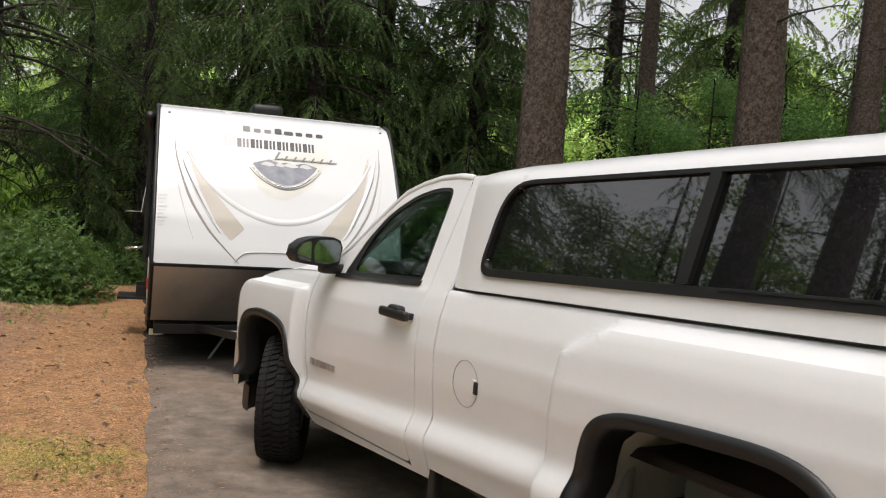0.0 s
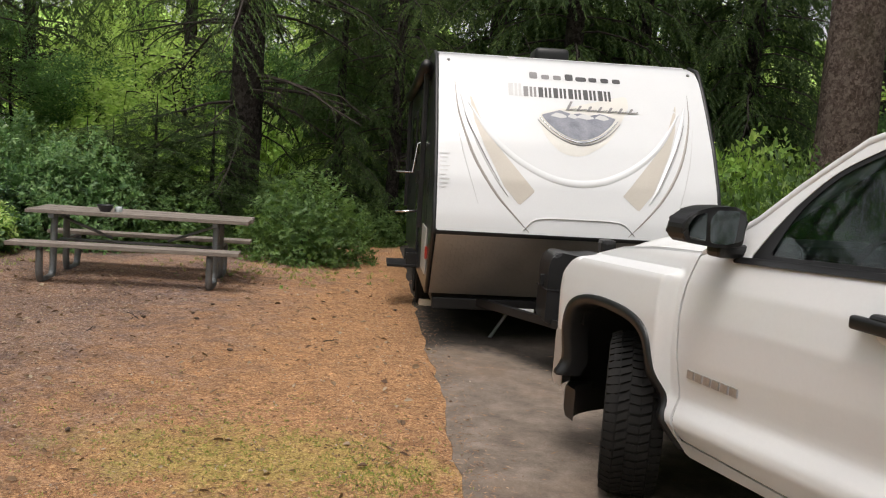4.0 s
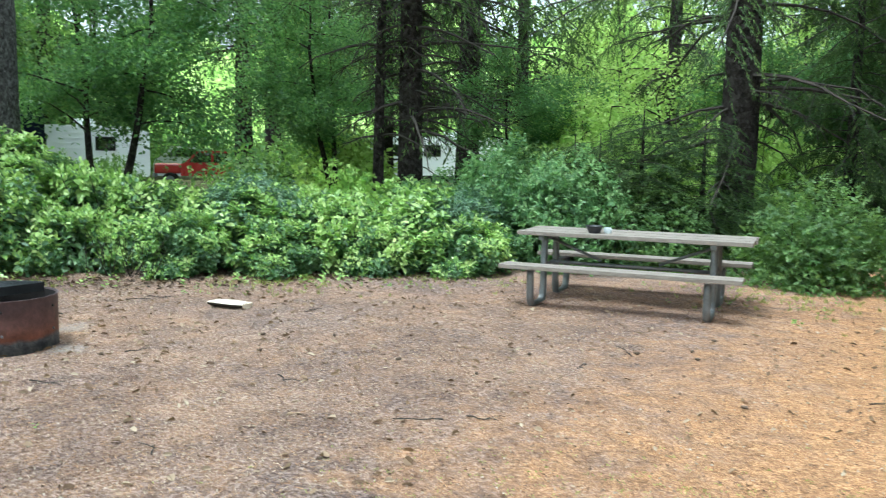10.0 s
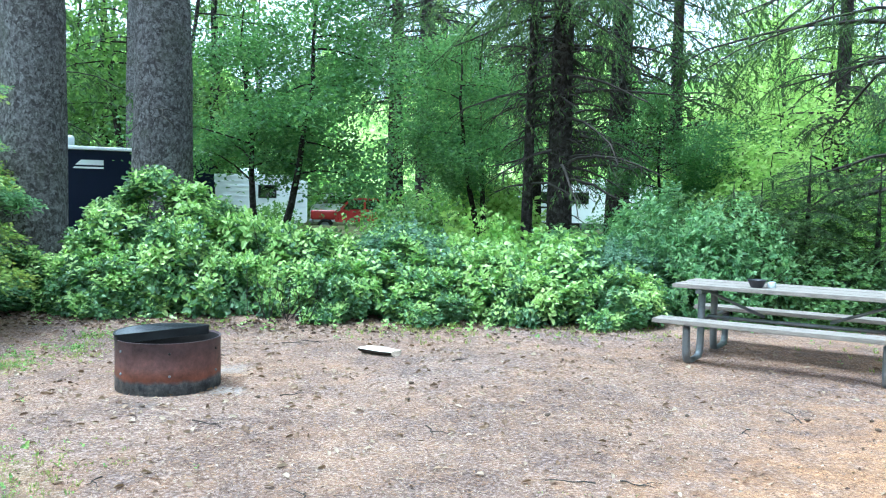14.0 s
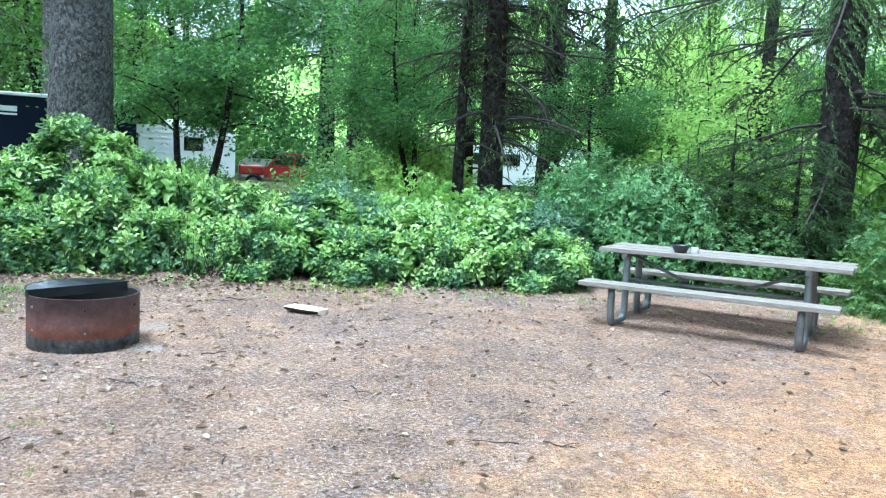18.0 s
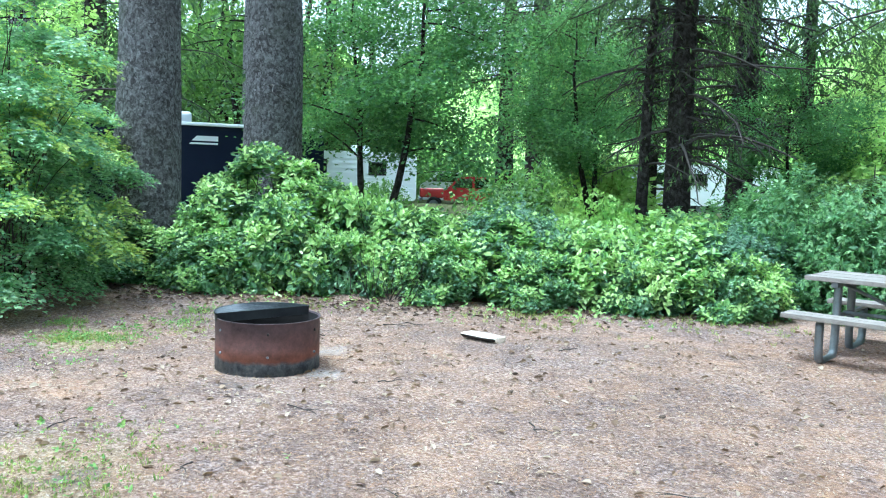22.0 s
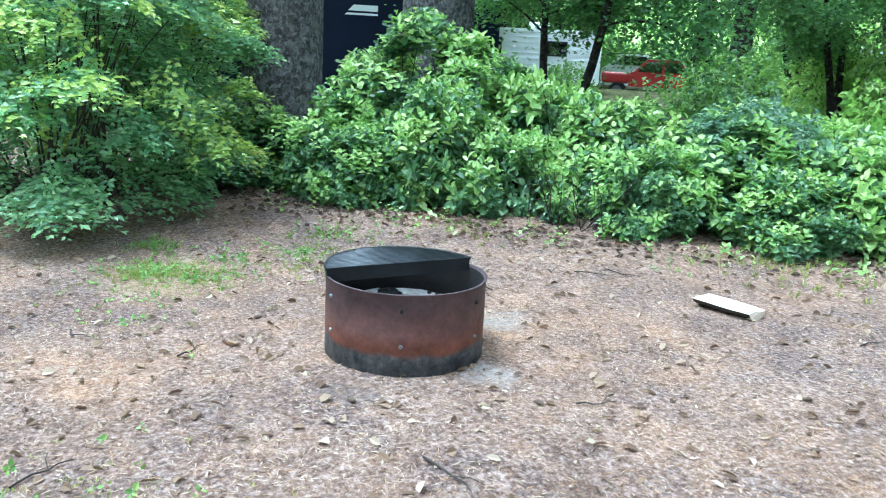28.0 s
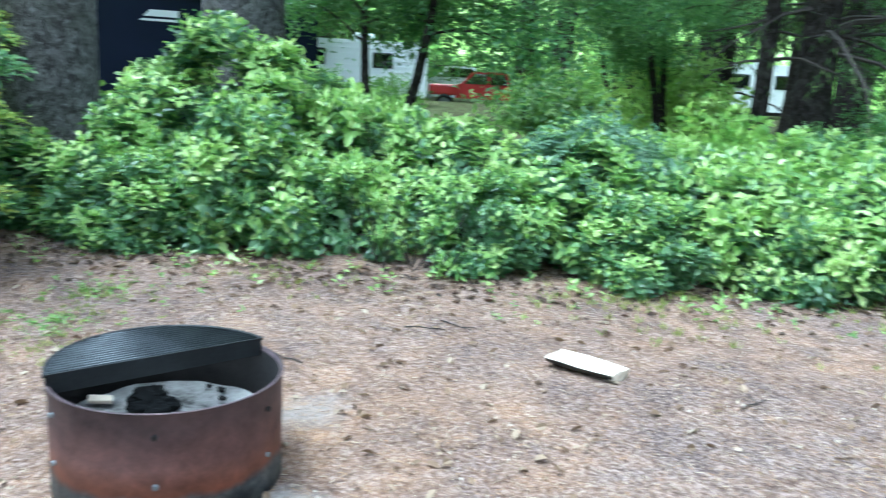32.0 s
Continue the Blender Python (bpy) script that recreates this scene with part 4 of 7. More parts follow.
    part("bed_floor", box((2.7, WIDTH - 0.3, 0.04), P(-1.05, WIDTH / 2, 0.80), 0.01), BLACK_TRIM, truck)
    # wheels: the front pair is steered to the right
    for u, v, st, drop in ((2.27, 0.10, -28, 0.045), (2.27, WIDTH - 0.10, 152, 0.045), (-1.18, 0.145, 0, 0.045), (-1.18, WIDTH - 0.145, 180, 0.045)):
        wheel(truck, u, v, steer=st).location.z -= drop
    part("rear_axle", tube([(-1.18, -0.2, 0.40), (-1.18, -WIDTH + 0.2, 0.40)], 0.05, 12), BLACK_STEEL, truck)
    part("front_axle", tube([(2.32, -0.3, 0.40), (2.32, -WIDTH + 0.3, 0.40)], 0.045, 12), BLACK_STEEL, truck)
    # door mirror
    for f in (0, 1):
        sg = -1 if f else 1
        base = Vector(P(1.50, (WIDTH - 0.055) if f else 0.055, 1.392))
        shape = rounded([(sg * a, b) for a, b in ((0.02, -0.085), (0.01, 0.035), (0.05, 0.068), (0.17, 0.064), (0.255, 0.035), (0.29, -0.015), (0.275, -0.075), (0.13, -0.092))], [0.02, 0.03, 0.03, 0.08, 0.04, 0.03, 0.03, 0.05], 3)
        bm = prism(shape, 0.13, "x", -0.055, 0.018)
        for vert in bm.verts:
            vert.co = base + vert.co
        mir = part("door_mirror", bm, BLACK_TRIM, truck, "black door mirror")
        glass = rounded([(sg * a, b) for a, b in ((0.03, -0.06), (0.025, 0.03), (0.06, 0.053), (0.155, 0.05), (0.18, 0.01), (0.17, -0.074), (0.10, -0.078))], 0.015, 3)
        bm = prism(glass, 0.006, "x", -0.060)
        for vert in bm.verts:
            vert.co = base + vert.co
        part("mirror_glass", bm, MIRROR, mir)
        spot = rounded([(sg * a, b) for a, b in ((0.19, -0.07), (0.195, 0.042), (0.245, 0.026), (0.272, -0.015), (0.26, -0.06))], 0.012, 3)
        bm = prism(spot, 0.006, "x", -0.060)
        for vert in bm.verts:
            vert.co = base + vert.co
        part("mirror_spotter", bm, MIRROR, mir)
        part("mirror_arm", box((0.10, 0.15, 0.055), base + Vector((0.02, sg * 0.03, -0.105)), 0.02), BLACK_TRIM, mir)
        # door handle
        hb = Vector(P(0.655, (WIDTH - 0.005) if f else 0.005, 1.125))
        hd = part("door_handle", box((0.255, 0.034, 0.044), hb + Vector((0, sg * 0.040, 0.0)), 0.016, None, 3), BLACK_TRIM, truck, "black door handle", True)
        part("handle_base", box((0.11, 0.05, 0.06), hb + Vector((0.01, sg * 0.022, 0.008)), 0.024, None, 4), BLACK_TRIM, hd)
        part("handle_foot", box((0.03, 0.05, 0.03), hb + Vector((0.1, sg * 0.02, 0.0)), 0.006), BLACK_TRIM, hd)
        part("handle_foot", box((0.03, 0.05, 0.03), hb + Vector((-0.1, sg * 0.02, 0.0)), 0.006), BLACK_TRIM, hd)
        cup = bmesh.new()
        bmesh.ops.create_uvsphere(cup, u_segments=24, v_segments=12, radius=1.0)
        for vert in cup.verts:
            vert.co = hb + Vector((vert.co.x * 0.062, sg * (0.002 + vert.co.y * 0.020), -0.030 + vert.co.z * (0.012 if vert.co.z > 0 else 0.026)))
        part("handle_cup", cup, WHITE_PAINT, hd, smooth=True)
    # fuel flap with its edge groove and catch
    fz = 0.905
    ring_pts = [tuple(near_side(np.array(0.062 + 0.09 * math.cos(t)), np.array(fz + 0.093 * math.sin(t)), -0.001)) for t in np.linspace(0, 2 * math.pi, 40, endpoint=False)]
    flap = part("fuel_flap", tube(ring_pts, 0.0014, 6, True), GREY_FILM, truck, "round fuel flap")
    # Black block standing for the dark shadow beside the white catch plate.
    part("flap_catch", box((0.02, 0.014, 0.05), Vector(near_side(np.array(-0.02), np.array(fz - 0.005), -0.004).tolist()), 0.005), BLACK_TRIM, flap)
    part("flap_catch_plate", box((0.03, 0.008, 0.06), Vector(near_side(np.array(-0.008), np.array(fz - 0.005), -0.002).tolist()), 0.003), WHITE_PAINT, flap)
    # maker's badge: plain silver bars
    for k in range(6):
        u = 1.655 - 0.058 * k
        b0 = Vector(near_side(np.array(u), np.array(0.762), -0.004).tolist())
        part("badge_bar", box((0.047, 0.008, 0.036), b0, 0.003), SILVER, truck)
    # cabin: bench seat, dashboard, wheel
    part("bench_seat", box((0.5, 1.35, 0.2), P(0.78, WIDTH / 2, 0.95), 0.06, None, 3), SEAT, truck, "grey cloth bench seat")
    part("seat_back", box((0.16, 1.35, 0.62), P(0.50, WIDTH / 2, 1.22), 0.06, Matrix.Rotation(-0.15, 3, "Y"), 3), SEAT, truck)
    for v in (0.5, 1.45):
        part("headrest", box((0.1, 0.26, 0.18), P(0.47, v, 1.60), 0.05, None, 3), SEAT, truck)
    part("dashboard", box((0.42, WIDTH - 0.36, 0.28), P(1.50, WIDTH / 2, 1.20), 0.08, None, 3), BLACK_TRIM, truck, "black dashboard")
    part("cab_floor", box((1.4, WIDTH - 0.3, 0.06), P(1.05, WIDTH / 2, 0.60), 0.01), BLACK_TRIM, truck)
    m = Matrix.Rotation(math.radians(62), 3, "Y")
    c = Vector(P(1.20, 0.52, 1.27))
    wl = part("steering_wheel", tube([c + m @ Vector((0.185 * math.cos(t), 0.185 * math.sin(t), 0)) for t in np.linspace(0, 2 * math.pi, 36, endpoint=False)], 0.016, 10, True), BLACK_TRIM, truck, "black steering wheel", True)
    part("wheel_hub", box((0.16, 0.16, 0.05), c, 0.03, m, 3), BLACK_TRIM, wl)
    for a in (0, math.pi / 2 * 2, math.pi * 1.5):
        part("wheel_spoke", tube([c, c + m @ Vector((0.18 * math.sin(a), 0.18 * math.cos(a), 0))], 0.018, 8), BLACK_TRIM, wl)
    for k, col in enumerate(((0.1, 0.42, 0.75), (0.45, 0.62, 0.55), (0.75, 0.72, 0.2))):
        part("window_pass", box((0.10, 0.004, 0.16), P(1.14 - 0.11 * k, WIDTH - 0.17, 1.50), 0.001), grainy("permit_card", tuple(0.8 * c for c in col), col, 20, 0.6), truck, "coloured permit card behind the glass")
    # mud flap behind the bed corner
    part("bed_bracket", box((0.05, 0.05, 0.16), P(0.31, 0.05, 0.42), 0.01), BLACK_STEEL, truck)


build_truck()


# ---- travel trailer ----
TRAILER_POSE = pose(0.251, 8.20, 0.016, 0, -0.95, 7.5)
TW, TL = 2.43, 5.6


def front_y(z):
    return np.interp(z, (0.36, 0.92, 0.96, 1.1, 1.4, 1.73, 2.05, 2.30, 2.44, 2.48, 2.515, 2.53), (0.50, 0.015, 0.0, 0.02, 0.118, 0.29, 0.505, 0.69, 0.81, 0.86, 0.94, 1.06))


def front_face(x, z, d):
    x, z = np.broadcast_arrays(np.asarray(x, float), np.asarray(z, float))
    return np.stack([x, front_y(z) + d, z], -1)


def on_face(x, z, d=0.0):
    return Vector(front_face(x, z, d).tolist())


def decal(name, outline, mat, parent, lift=0.004, cell=0.02, label=""):
    return panel(name, outline, lambda a, b, q: front_face(a, b, q - lift), mat, parent, cell, thick=lift * 0.7, label=label)


def stroke(name, line, widths, mat, parent, lift=0.006, label=""):
    """A tapering painted or moulded stroke along a line on the front."""
    p = np.array(line, float)
    t = np.linspace(0, len(p) - 1, 40)
    i = np.minimum(t.astype(int), len(p) - 2)
    # smooth the line
    q = p[i] + (p[i + 1] - p[i]) * (t - i)[:, None]
    for _ in range(12):
        q[1:-1] = (q[:-2] + 2 * q[1:-1] + q[2:]) / 4
    w = np.interp(t, np.linspace(0, len(p) - 1, len(widths)), widths) / 2
    d = np.gradient(q, axis=0)
    d /= np.linalg.norm(d, axis=1, keepdims=True)
    nrm = np.stack([-d[:, 1], d[:, 0]], 1)
    a, b = q + nrm * w[:, None], q - nrm * w[:, None]
    V = np.concatenate([front_face(a[:, 0], a[:, 1], 0.002), front_face(a[:, 0] * 0.5 + q[:, 0] * 0.5, a[:, 1] * 0.5 + q[:, 1] * 0.5, -lift), front_face(b[:, 0] * 0.5 + q[:, 0] * 0.5, b[:, 1] * 0.5 + q[:, 1] * 0.5, -lift), front_face(b[:, 0], b[:, 1], 0.002)])
    n = 40
    F = [[k * n + m, k * n + m + 1, (k + 1) * n + m + 1, (k + 1) * n + m] for k in range(3) for m in range(n - 1)]
    return mesh_object(name, V, F, mat, parent, label, True)


def build_trailer():
    tr = thing("travel_trailer", TRAILER_POSE, "white-fronted travel trailer with beige swoosh graphics, parked on the asphalt pad", "trailer")
    h = TW / 2
    cap = rounded([(-h + 0.02, 0.965), (h - 0.02, 0.965), (h - 0.025, 2.52), (-h + 0.025, 2.52)], [0.01, 0.01, 0.16, 0.05])
    cap_ob = panel("front_cap", cap, front_face, TRAILER_WHITE, tr, 0.045, thick=0.03, label="white moulded front cap")
    zs = list(np.linspace(2.53, 0.965, 26))
    out = [(float(front_y(z)), z) for z in zs] + [(0.0, 0.94), (0.5, 0.36), (1.6, 0.36), (TL, 0.36), (TL + 0.1, 1.2), (TL, 2.56), (1.4, 2.56)]
    for sx in (-1, 1):
        part("side_wall", prism([(y + 0.03, z) for y, z in out], 0.05, "x", sx * (h - 0.02) - 0.025), SIDE_BLACK if sx < 0 else SIDE_PALE, tr, "charcoal side wall" if sx < 0 else "grey-white side wall")
        pts = [(sx * (h - 0.008), float(front_y(z)) + 0.012, z) for z in np.linspace(2.53, 0.38, 44)]
        part("corner_moulding", tube(pts, 0.020, 8), BLACK_TRIM, tr, smooth=True)
    part("floor_frame", box((TW - 0.14, TL - 0.75, 0.12), (0, TL / 2 + 0.4, 0.31), 0.01), BLACK_STEEL, tr)
    part("front_cross_member", box((TW - 0.12, 0.09, 0.10), (0, 0.52, 0.285), 0.01), BLACK_STEEL, tr)
    part("roof", box((TW, TL - 1.2, 0.05), (0, TL / 2 + 0.62, 2.535), 0.02), TRAILER_WHITE, tr)
    part("rear_wall", box((TW - 0.1, 0.06, 2.18), (0, TL, 1.46), 0.02), TRAILER_WHITE, tr)
    guard = panel("stone_guard", [(-h + 0.03, 0.37), (h - 0.03, 0.37), (h - 0.03, 0.935), (-h + 0.03, 0.935)], front_face, DIAMOND, tr, 0.05, thick=0.02, label="diamond-plate stone guard")
    # raised lozenges of the tread plate
    V, F = [], []
    for i in range(64):
        for k in range(16):
            x, z = -h + 0.06 + 0.0368 * i, 0.40 + 0.034 * k
            s = 1 if (i + k) % 2 else -1
            a = np.array([[-0.012, -0.010 * s], [0.004, -0.003 * s - 0.003], [0.012, 0.010 * s], [-0.004, 0.003 * s + 0.003]])
            b = len(V)
            V += front_face(x + a[:, 0], z + a[:, 1], -0.0008).tolist() + [front_face(x, z, -0.0045).tolist()]
            F += [[b, b + 1, b + 4], [b + 1, b + 2, b + 4], [b + 2, b + 3, b + 4], [b + 3, b, b + 4]]
    mesh_object("tread_pattern", V, F, DIAMOND, guard, kind="stuff")
    panel("belt_strip", [(-h, 0.935), (h, 0.935), (h, 0.968), (-h, 0.968)], lambda a, b, q: front_face(a, b, q - 0.010), BLACK_TRIM, tr, 0.016, thick=0.02)
    for k in range(3):
        decal("warning_line", [(-0.46, 0.632 - 0.012 * k), (-0.27, 0.632 - 0.012 * k), (-0.27, 0.638 - 0.012 * k), (-0.46, 0.638 - 0.012 * k)], TRAILER_WHITE, guard, 0.006, 0.006)
    # graphics, alike on both halves
    for s in (-1, 1):
        decal("beige_band", [(s * x, z) for x, z in ((0.93, 2.16), (0.83, 1.92), (0.70, 1.70), (0.375, 1.32), (0.505, 1.20), (0.635, 1.35), (0.80, 1.68), (0.885, 1.90))], BEIGE, cap_ob, 0.003, 0.02)
        stroke("raised_ridge", [(s * x, z) for x, z in ((1.0, 2.12), (0.945, 1.93), (0.825, 1.65), (0.69, 1.40), (0.60, 1.27))], (0.01, 0.045, 0.05, 0.04, 0.01), TRAILER_WHITE, cap_ob, 0.010)
        stroke("dark_line", [(s * x, z) for x, z in ((0.965, 1.96), (0.93, 1.86), (0.80, 1.60), (0.68, 1.39))], (0.004, 0.012, 0.012, 0.004), GREY_FILM, cap_ob, 0.019)
        stroke("grey_sweep", [(s * x, z) for x, z in ((1.05, 2.24), (1.025, 1.97), (0.895, 1.58), (0.70, 1.27), (0.42, 0.985))], (0.003, 0.02, 0.030, 0.026, 0.006), TAUPE_FILM, cap_ob, 0.004)
        stroke("pale_line", [(s * x, z) for x, z in ((1.045, 1.92), (0.975, 1.60), (0.85, 1.20))], (0.004, 0.012, 0.004), PALE_FILM, cap_ob, 0.004)
        part("marker_screw", cyl(0.016, 0.012, 0.012, on_face(s * (h - 0.112), 2.44, -0.004), 12, Matrix.Rotation(math.radians(45), 3, "X")), GREY_FILM, cap_ob)
    arc = [(-0.93, 2.05), (-0.82, 1.86), (-0.68, 1.69), (-0.49, 1.54), (-0.25, 1.42), (0.0, 1.375), (0.25, 1.42), (0.49, 1.54), (0.68, 1.69), (0.82, 1.86), (0.93, 2.05)]
    stroke("moulded_arc", arc, (0.02, 0.05, 0.06, 0.07, 0.06, 0.05, 0.02), TRAILER_WHITE, cap_ob, 0.009)
    recess = [(-0.47, 1.0), (-0.37, 1.108), (0.37, 1.108), (0.47, 1.0)]
    stroke("recess_edge", recess, (0.01, 0.014, 0.014, 0.014, 0.01), PALE_FILM, cap_ob, 0.008)
    # emblem: crescent with a snowy ridge, drawn plainly
    decal("emblem_halo", rounded([(-0.34, 2.00), (-0.05, 2.06), (0.49, 2.20), (0.49, 2.08), (0.29, 1.77), (0.04, 1.625), (-0.14, 1.645), (-0.28, 1.79)], 0.10), BEIGE_PALE, cap_ob, 0.002, 0.02)
    bowl = [(-0.295 + 0.657 * k / 16, 1.98 - 0.205 * math.sin(math.pi * k / 16) ** 0.8) for k in range(17)]
    decal("emblem_ground", bowl[::-1] + [(-0.20, 2.01), (-0.13, 2.03), (-0.03, 2.0), (0.05, 2.012), (0.13, 1.995), (0.23, 2.018), (0.31, 1.995)], NAVY_FILM, cap_ob, 0.006, 0.012)
    for k, (x, w) in enumerate(((-0.14, 0.08), (-0.02, 0.05), (0.09, 0.09), (0.24, 0.07))):
        decal("snow_patch", [(x - w, 1.975), (x - w * 0.3, 2.006), (x + w * 0.4, 1.998), (x + w, 1.972), (x + w * 0.2, 1.958)], PALE_FILM, cap_ob, 0.008, 0.010)
    stroke("emblem_rim", [(0.03 + (x - 0.03) * 1.05, z - 0.022) for x, z in bowl], (0.006, 0.02, 0.03, 0.02, 0.006), CHROME, cap_ob, 0.012)
    stroke("emblem_rim_shadow", [(0.03 + (x - 0.03) * 1.10, z - 0.046) for x, z in bowl], (0.004, 0.012, 0.020, 0.012, 0.004), GREY_FILM, cap_ob, 0.009)
    # maker's lettering as plain marks: small rounded blocks, a row of barred blocks, slanted dashes
    # The leftmost marks take paler film: the glare over them is painted in.
    for k in range(8):
        x, w, t = -0.345 + 0.108 * k, 0.036 if k != 4 else 0.048, 0.062 if k in (0, 3) else 0.042
        decal("lettering_block", rounded([(x - w, 2.308), (x + w, 2.308), (x + w, 2.308 + t), (x - w, 2.308 + t)], 0.014), INK_FILM if k > 2 else GREY_FILM, cap_ob, 0.003, 0.010)
    for k in range(7):
        x = -0.52 + 0.134 * k
        t = 0.115 if k == 0 else 0.092
        mat = PALE_FILM if k == 0 else GREY_FILM if k == 1 else INK_FILM
        for a, b in ((-0.056, -0.014), (0.0, 0.022), (0.036, 0.058)):
            decal("lettering_bar", [(x + a, 2.138), (x + b, 2.138), (x + b, 2.138 + t), (x + a, 2.138 + t)], mat, cap_ob, 0.003, 0.010)
    for k in range(7):
        x, t = -0.05 + 0.092 * k, 0.082 if k == 0 else 0.048
        decal("lettering_dash", [(x - 0.028, 2.034), (x - 0.006, 2.034), (x + 0.018 + t * 0.3, 2.034 + t), (x - 0.006 + t * 0.3, 2.034 + t)], GREY_FILM, cap_ob, 0.012, 0.008)
        decal("lettering_dash", [(x - 0.006, 2.034), (x + 0.066, 2.046), (x + 0.072, 2.056), (x, 2.044)], GREY_FILM, cap_ob, 0.012, 0.008)
    # data plate with unreadable lines
    for k in range(9):
        z = 1.60 - 0.035 * k
        decal("label_line", [(-1.175, z - 0.006), (-1.09 - 0.015 * (k % 3), z - 0.006), (-1.09 - 0.015 * (k % 3), z + 0.004), (-1.175, z + 0.004)], PALE_FILM, cap_ob, 0.004, 0.008)
    # left side: awning, its arms, door, window, grab rail, step, marker
    x0 = -h - 0.005
    part("awning_roller", tube([(x0 - 0.06, 1.05, 2.40), (x0 - 0.06, TL - 0.4, 2.40)], 0.055, 14), BLACK_TRIM, tr, "rolled black awning", True)
    for y in (1.25, TL - 0.5):
        part("awning_arm", box((0.05, 0.07, 1.55), (x0 - 0.045, y, 1.66), 0.01), BLACK_STEEL, tr, "black awning arm")
    dr = part("entry_door", box((0.03, 0.66, 1.75), (x0 - 0.012, 2.45, 1.42), 0.015), SIDE_BLACK, tr, "dark entry door")
    part("door_pane", box((0.012, 0.4, 0.5), (x0 - 0.03, 2.45, 1.85), 0.004), DARK_GLASS, dr)
    part("door_lock", box((0.03, 0.06, 0.14), (x0 - 0.04, 2.18, 1.35), 0.008), BLACK_TRIM, dr)
    win = part("side_window", box((0.03, 0.85, 0.62), (x0 - 0.012, 3.7, 1.80), 0.02), BLACK_TRIM, tr, "dark side window")
    part("pane", box((0.012, 0.76, 0.53), (x0 - 0.03, 3.7, 1.80), 0.004), DARK_GLASS, win)
    part("storage_hatch", box((0.012, 0.62, 0.42), (x0 - 0.006, 0.95, 0.72), 0.012), SIDE_PALE, tr)
    part("dark_band", box((0.006, TL - 1.0, 0.55), (x0 - 0.001, TL / 2 + 0.35, 1.10), 0.002), SIDE_BLACK, tr, "charcoal side stripe")
    part("grab_rail", tube([(x0, 1.95, 1.72), (x0 - 0.06, 1.95, 1.70), (x0 - 0.10, 1.98, 1.40), (x0 - 0.27, 2.0, 1.40)], 0.011, 8), CHROME, tr, smooth=True)
    part("grab_rail", tube([(x0, 2.0, 1.0), (x0 - 0.26, 2.0, 0.98)], 0.011, 8), CHROME, tr, smooth=True)
    st = part("entry_step", box((0.36, 0.56, 0.03), (x0 - 0.14, 2.35, 0.40), 0.008), BLACK_STEEL, tr, "folded-out black entry step")
    part("step_arm", box((0.2, 0.03, 0.14), (x0 - 0.02, 2.10, 0.47), 0.006), BLACK_STEEL, st)
    part("step_arm", box((0.2, 0.03, 0.14), (x0 - 0.02, 2.60, 0.47), 0.006), BLACK_STEEL, st)
    part("side_marker", box((0.02, 0.05, 0.11), (x0 - 0.01, 0.52, 0.72), 0.006), grainy("red_marker_lens", (0.35, 0.03, 0.02), (0.5, 0.06, 0.04), 9, 0.3), tr, "red side marker")
    # roof fan cover
    vent = part("roof_vent", box((0.34, 0.36, 0.16), (-0.05, 1.55, 2.61), 0.06, None, 3), BLACK_TRIM, tr, "black roof vent cover", True)
    part("vent_base", box((0.42, 0.44, 0.06), (-0.05, 1.55, 2.52), 0.015), BLACK_TRIM, vent)
    # wheels
    for s in (-1, 1):
        w = wheel(tr, 2.3, 0, 0.34, 0.2)
        w.matrix_basis = pose(s * (h - 0.12), 2.35, 0.295, 0, 0, 90 if s < 0 else -90)
        copy_thing(w, pose(s * (h - 0.12), 3.15, 0.295, 0, 0, 90 if s < 0 else -90))
        part("wheel_skirt", box((0.03, 1.75, 0.16), (s * (h - 0.005), 2.75, 0.70), 0.02), BLACK_TRIM, tr)
    # tongue: two converging beams, jack, gas bottle cover, chains
    for s in (-1, 1):
        part("tongue_beam", tube([(s * 0.80, 0.65, 0.30), (s * 0.05, -1.15, 0.36)], 0.045, 4), BLACK_STEEL, tr)
    part("coupler", box((0.12, 0.30, 0.10), (0, -1.22, 0.38), 0.03), BLACK_STEEL, tr)
    jack = part("tongue_jack", tube([(0, -0.85, -0.035), (0, -0.85, 0.86)], 0.03, 12), BLACK_STEEL, tr, smooth=True)
    part("jack_foot", box((0.16, 0.16, 0.012), (0, -0.85, -0.038), 0.003), BLACK_STEEL, jack)
    part("jack_head", box((0.11, 0.14, 0.2), (0, -0.85, 0.93), 0.03), BLACK_TRIM, jack)
    cov = part("gas_bottle_cover", prism(rounded([(-0.37, 0.34), (0.37, 0.34), (0.36, 0.80), (0.31, 0.895), (0.12, 0.865), (0.02, 0.885), (-0.12, 0.865), (-0.31, 0.895), (-0.36, 0.80)], [0.04, 0.04, 0.06, 0.06, 0.05, 0.05, 0.05, 0.06, 0.06]), 0.36, "y", -0.60, 0.03), BLACK_TRIM, tr, "moulded black gas bottle cover", False)
    part("cover_seam", box((0.75, 0.37, 0.012), (0, -0.42, 0.60), 0.004), BLACK_STEEL, cov)
    for s in (-1, 1):
        part("cover_latch", box((0.05, 0.03, 0.09), (s * 0.372, -0.45, 0.66), 0.008), BLACK_STEEL, cov)
        part("stabiliser", tube([(s * 0.42, 0.55, 0.28), (s * 0.60, 0.62, -0.04)], 0.016, 8), STEEL, tr, "folded-down steel stabiliser leg")
        part("safety_chain", tube([(s * 0.12, -0.9, 0.33), (s * 0.16, -1.05, 0.20), (s * 0.10, -1.25, 0.18), (s * 0.03, -1.4, 0.30)], 0.010, 6), STEEL, tr)
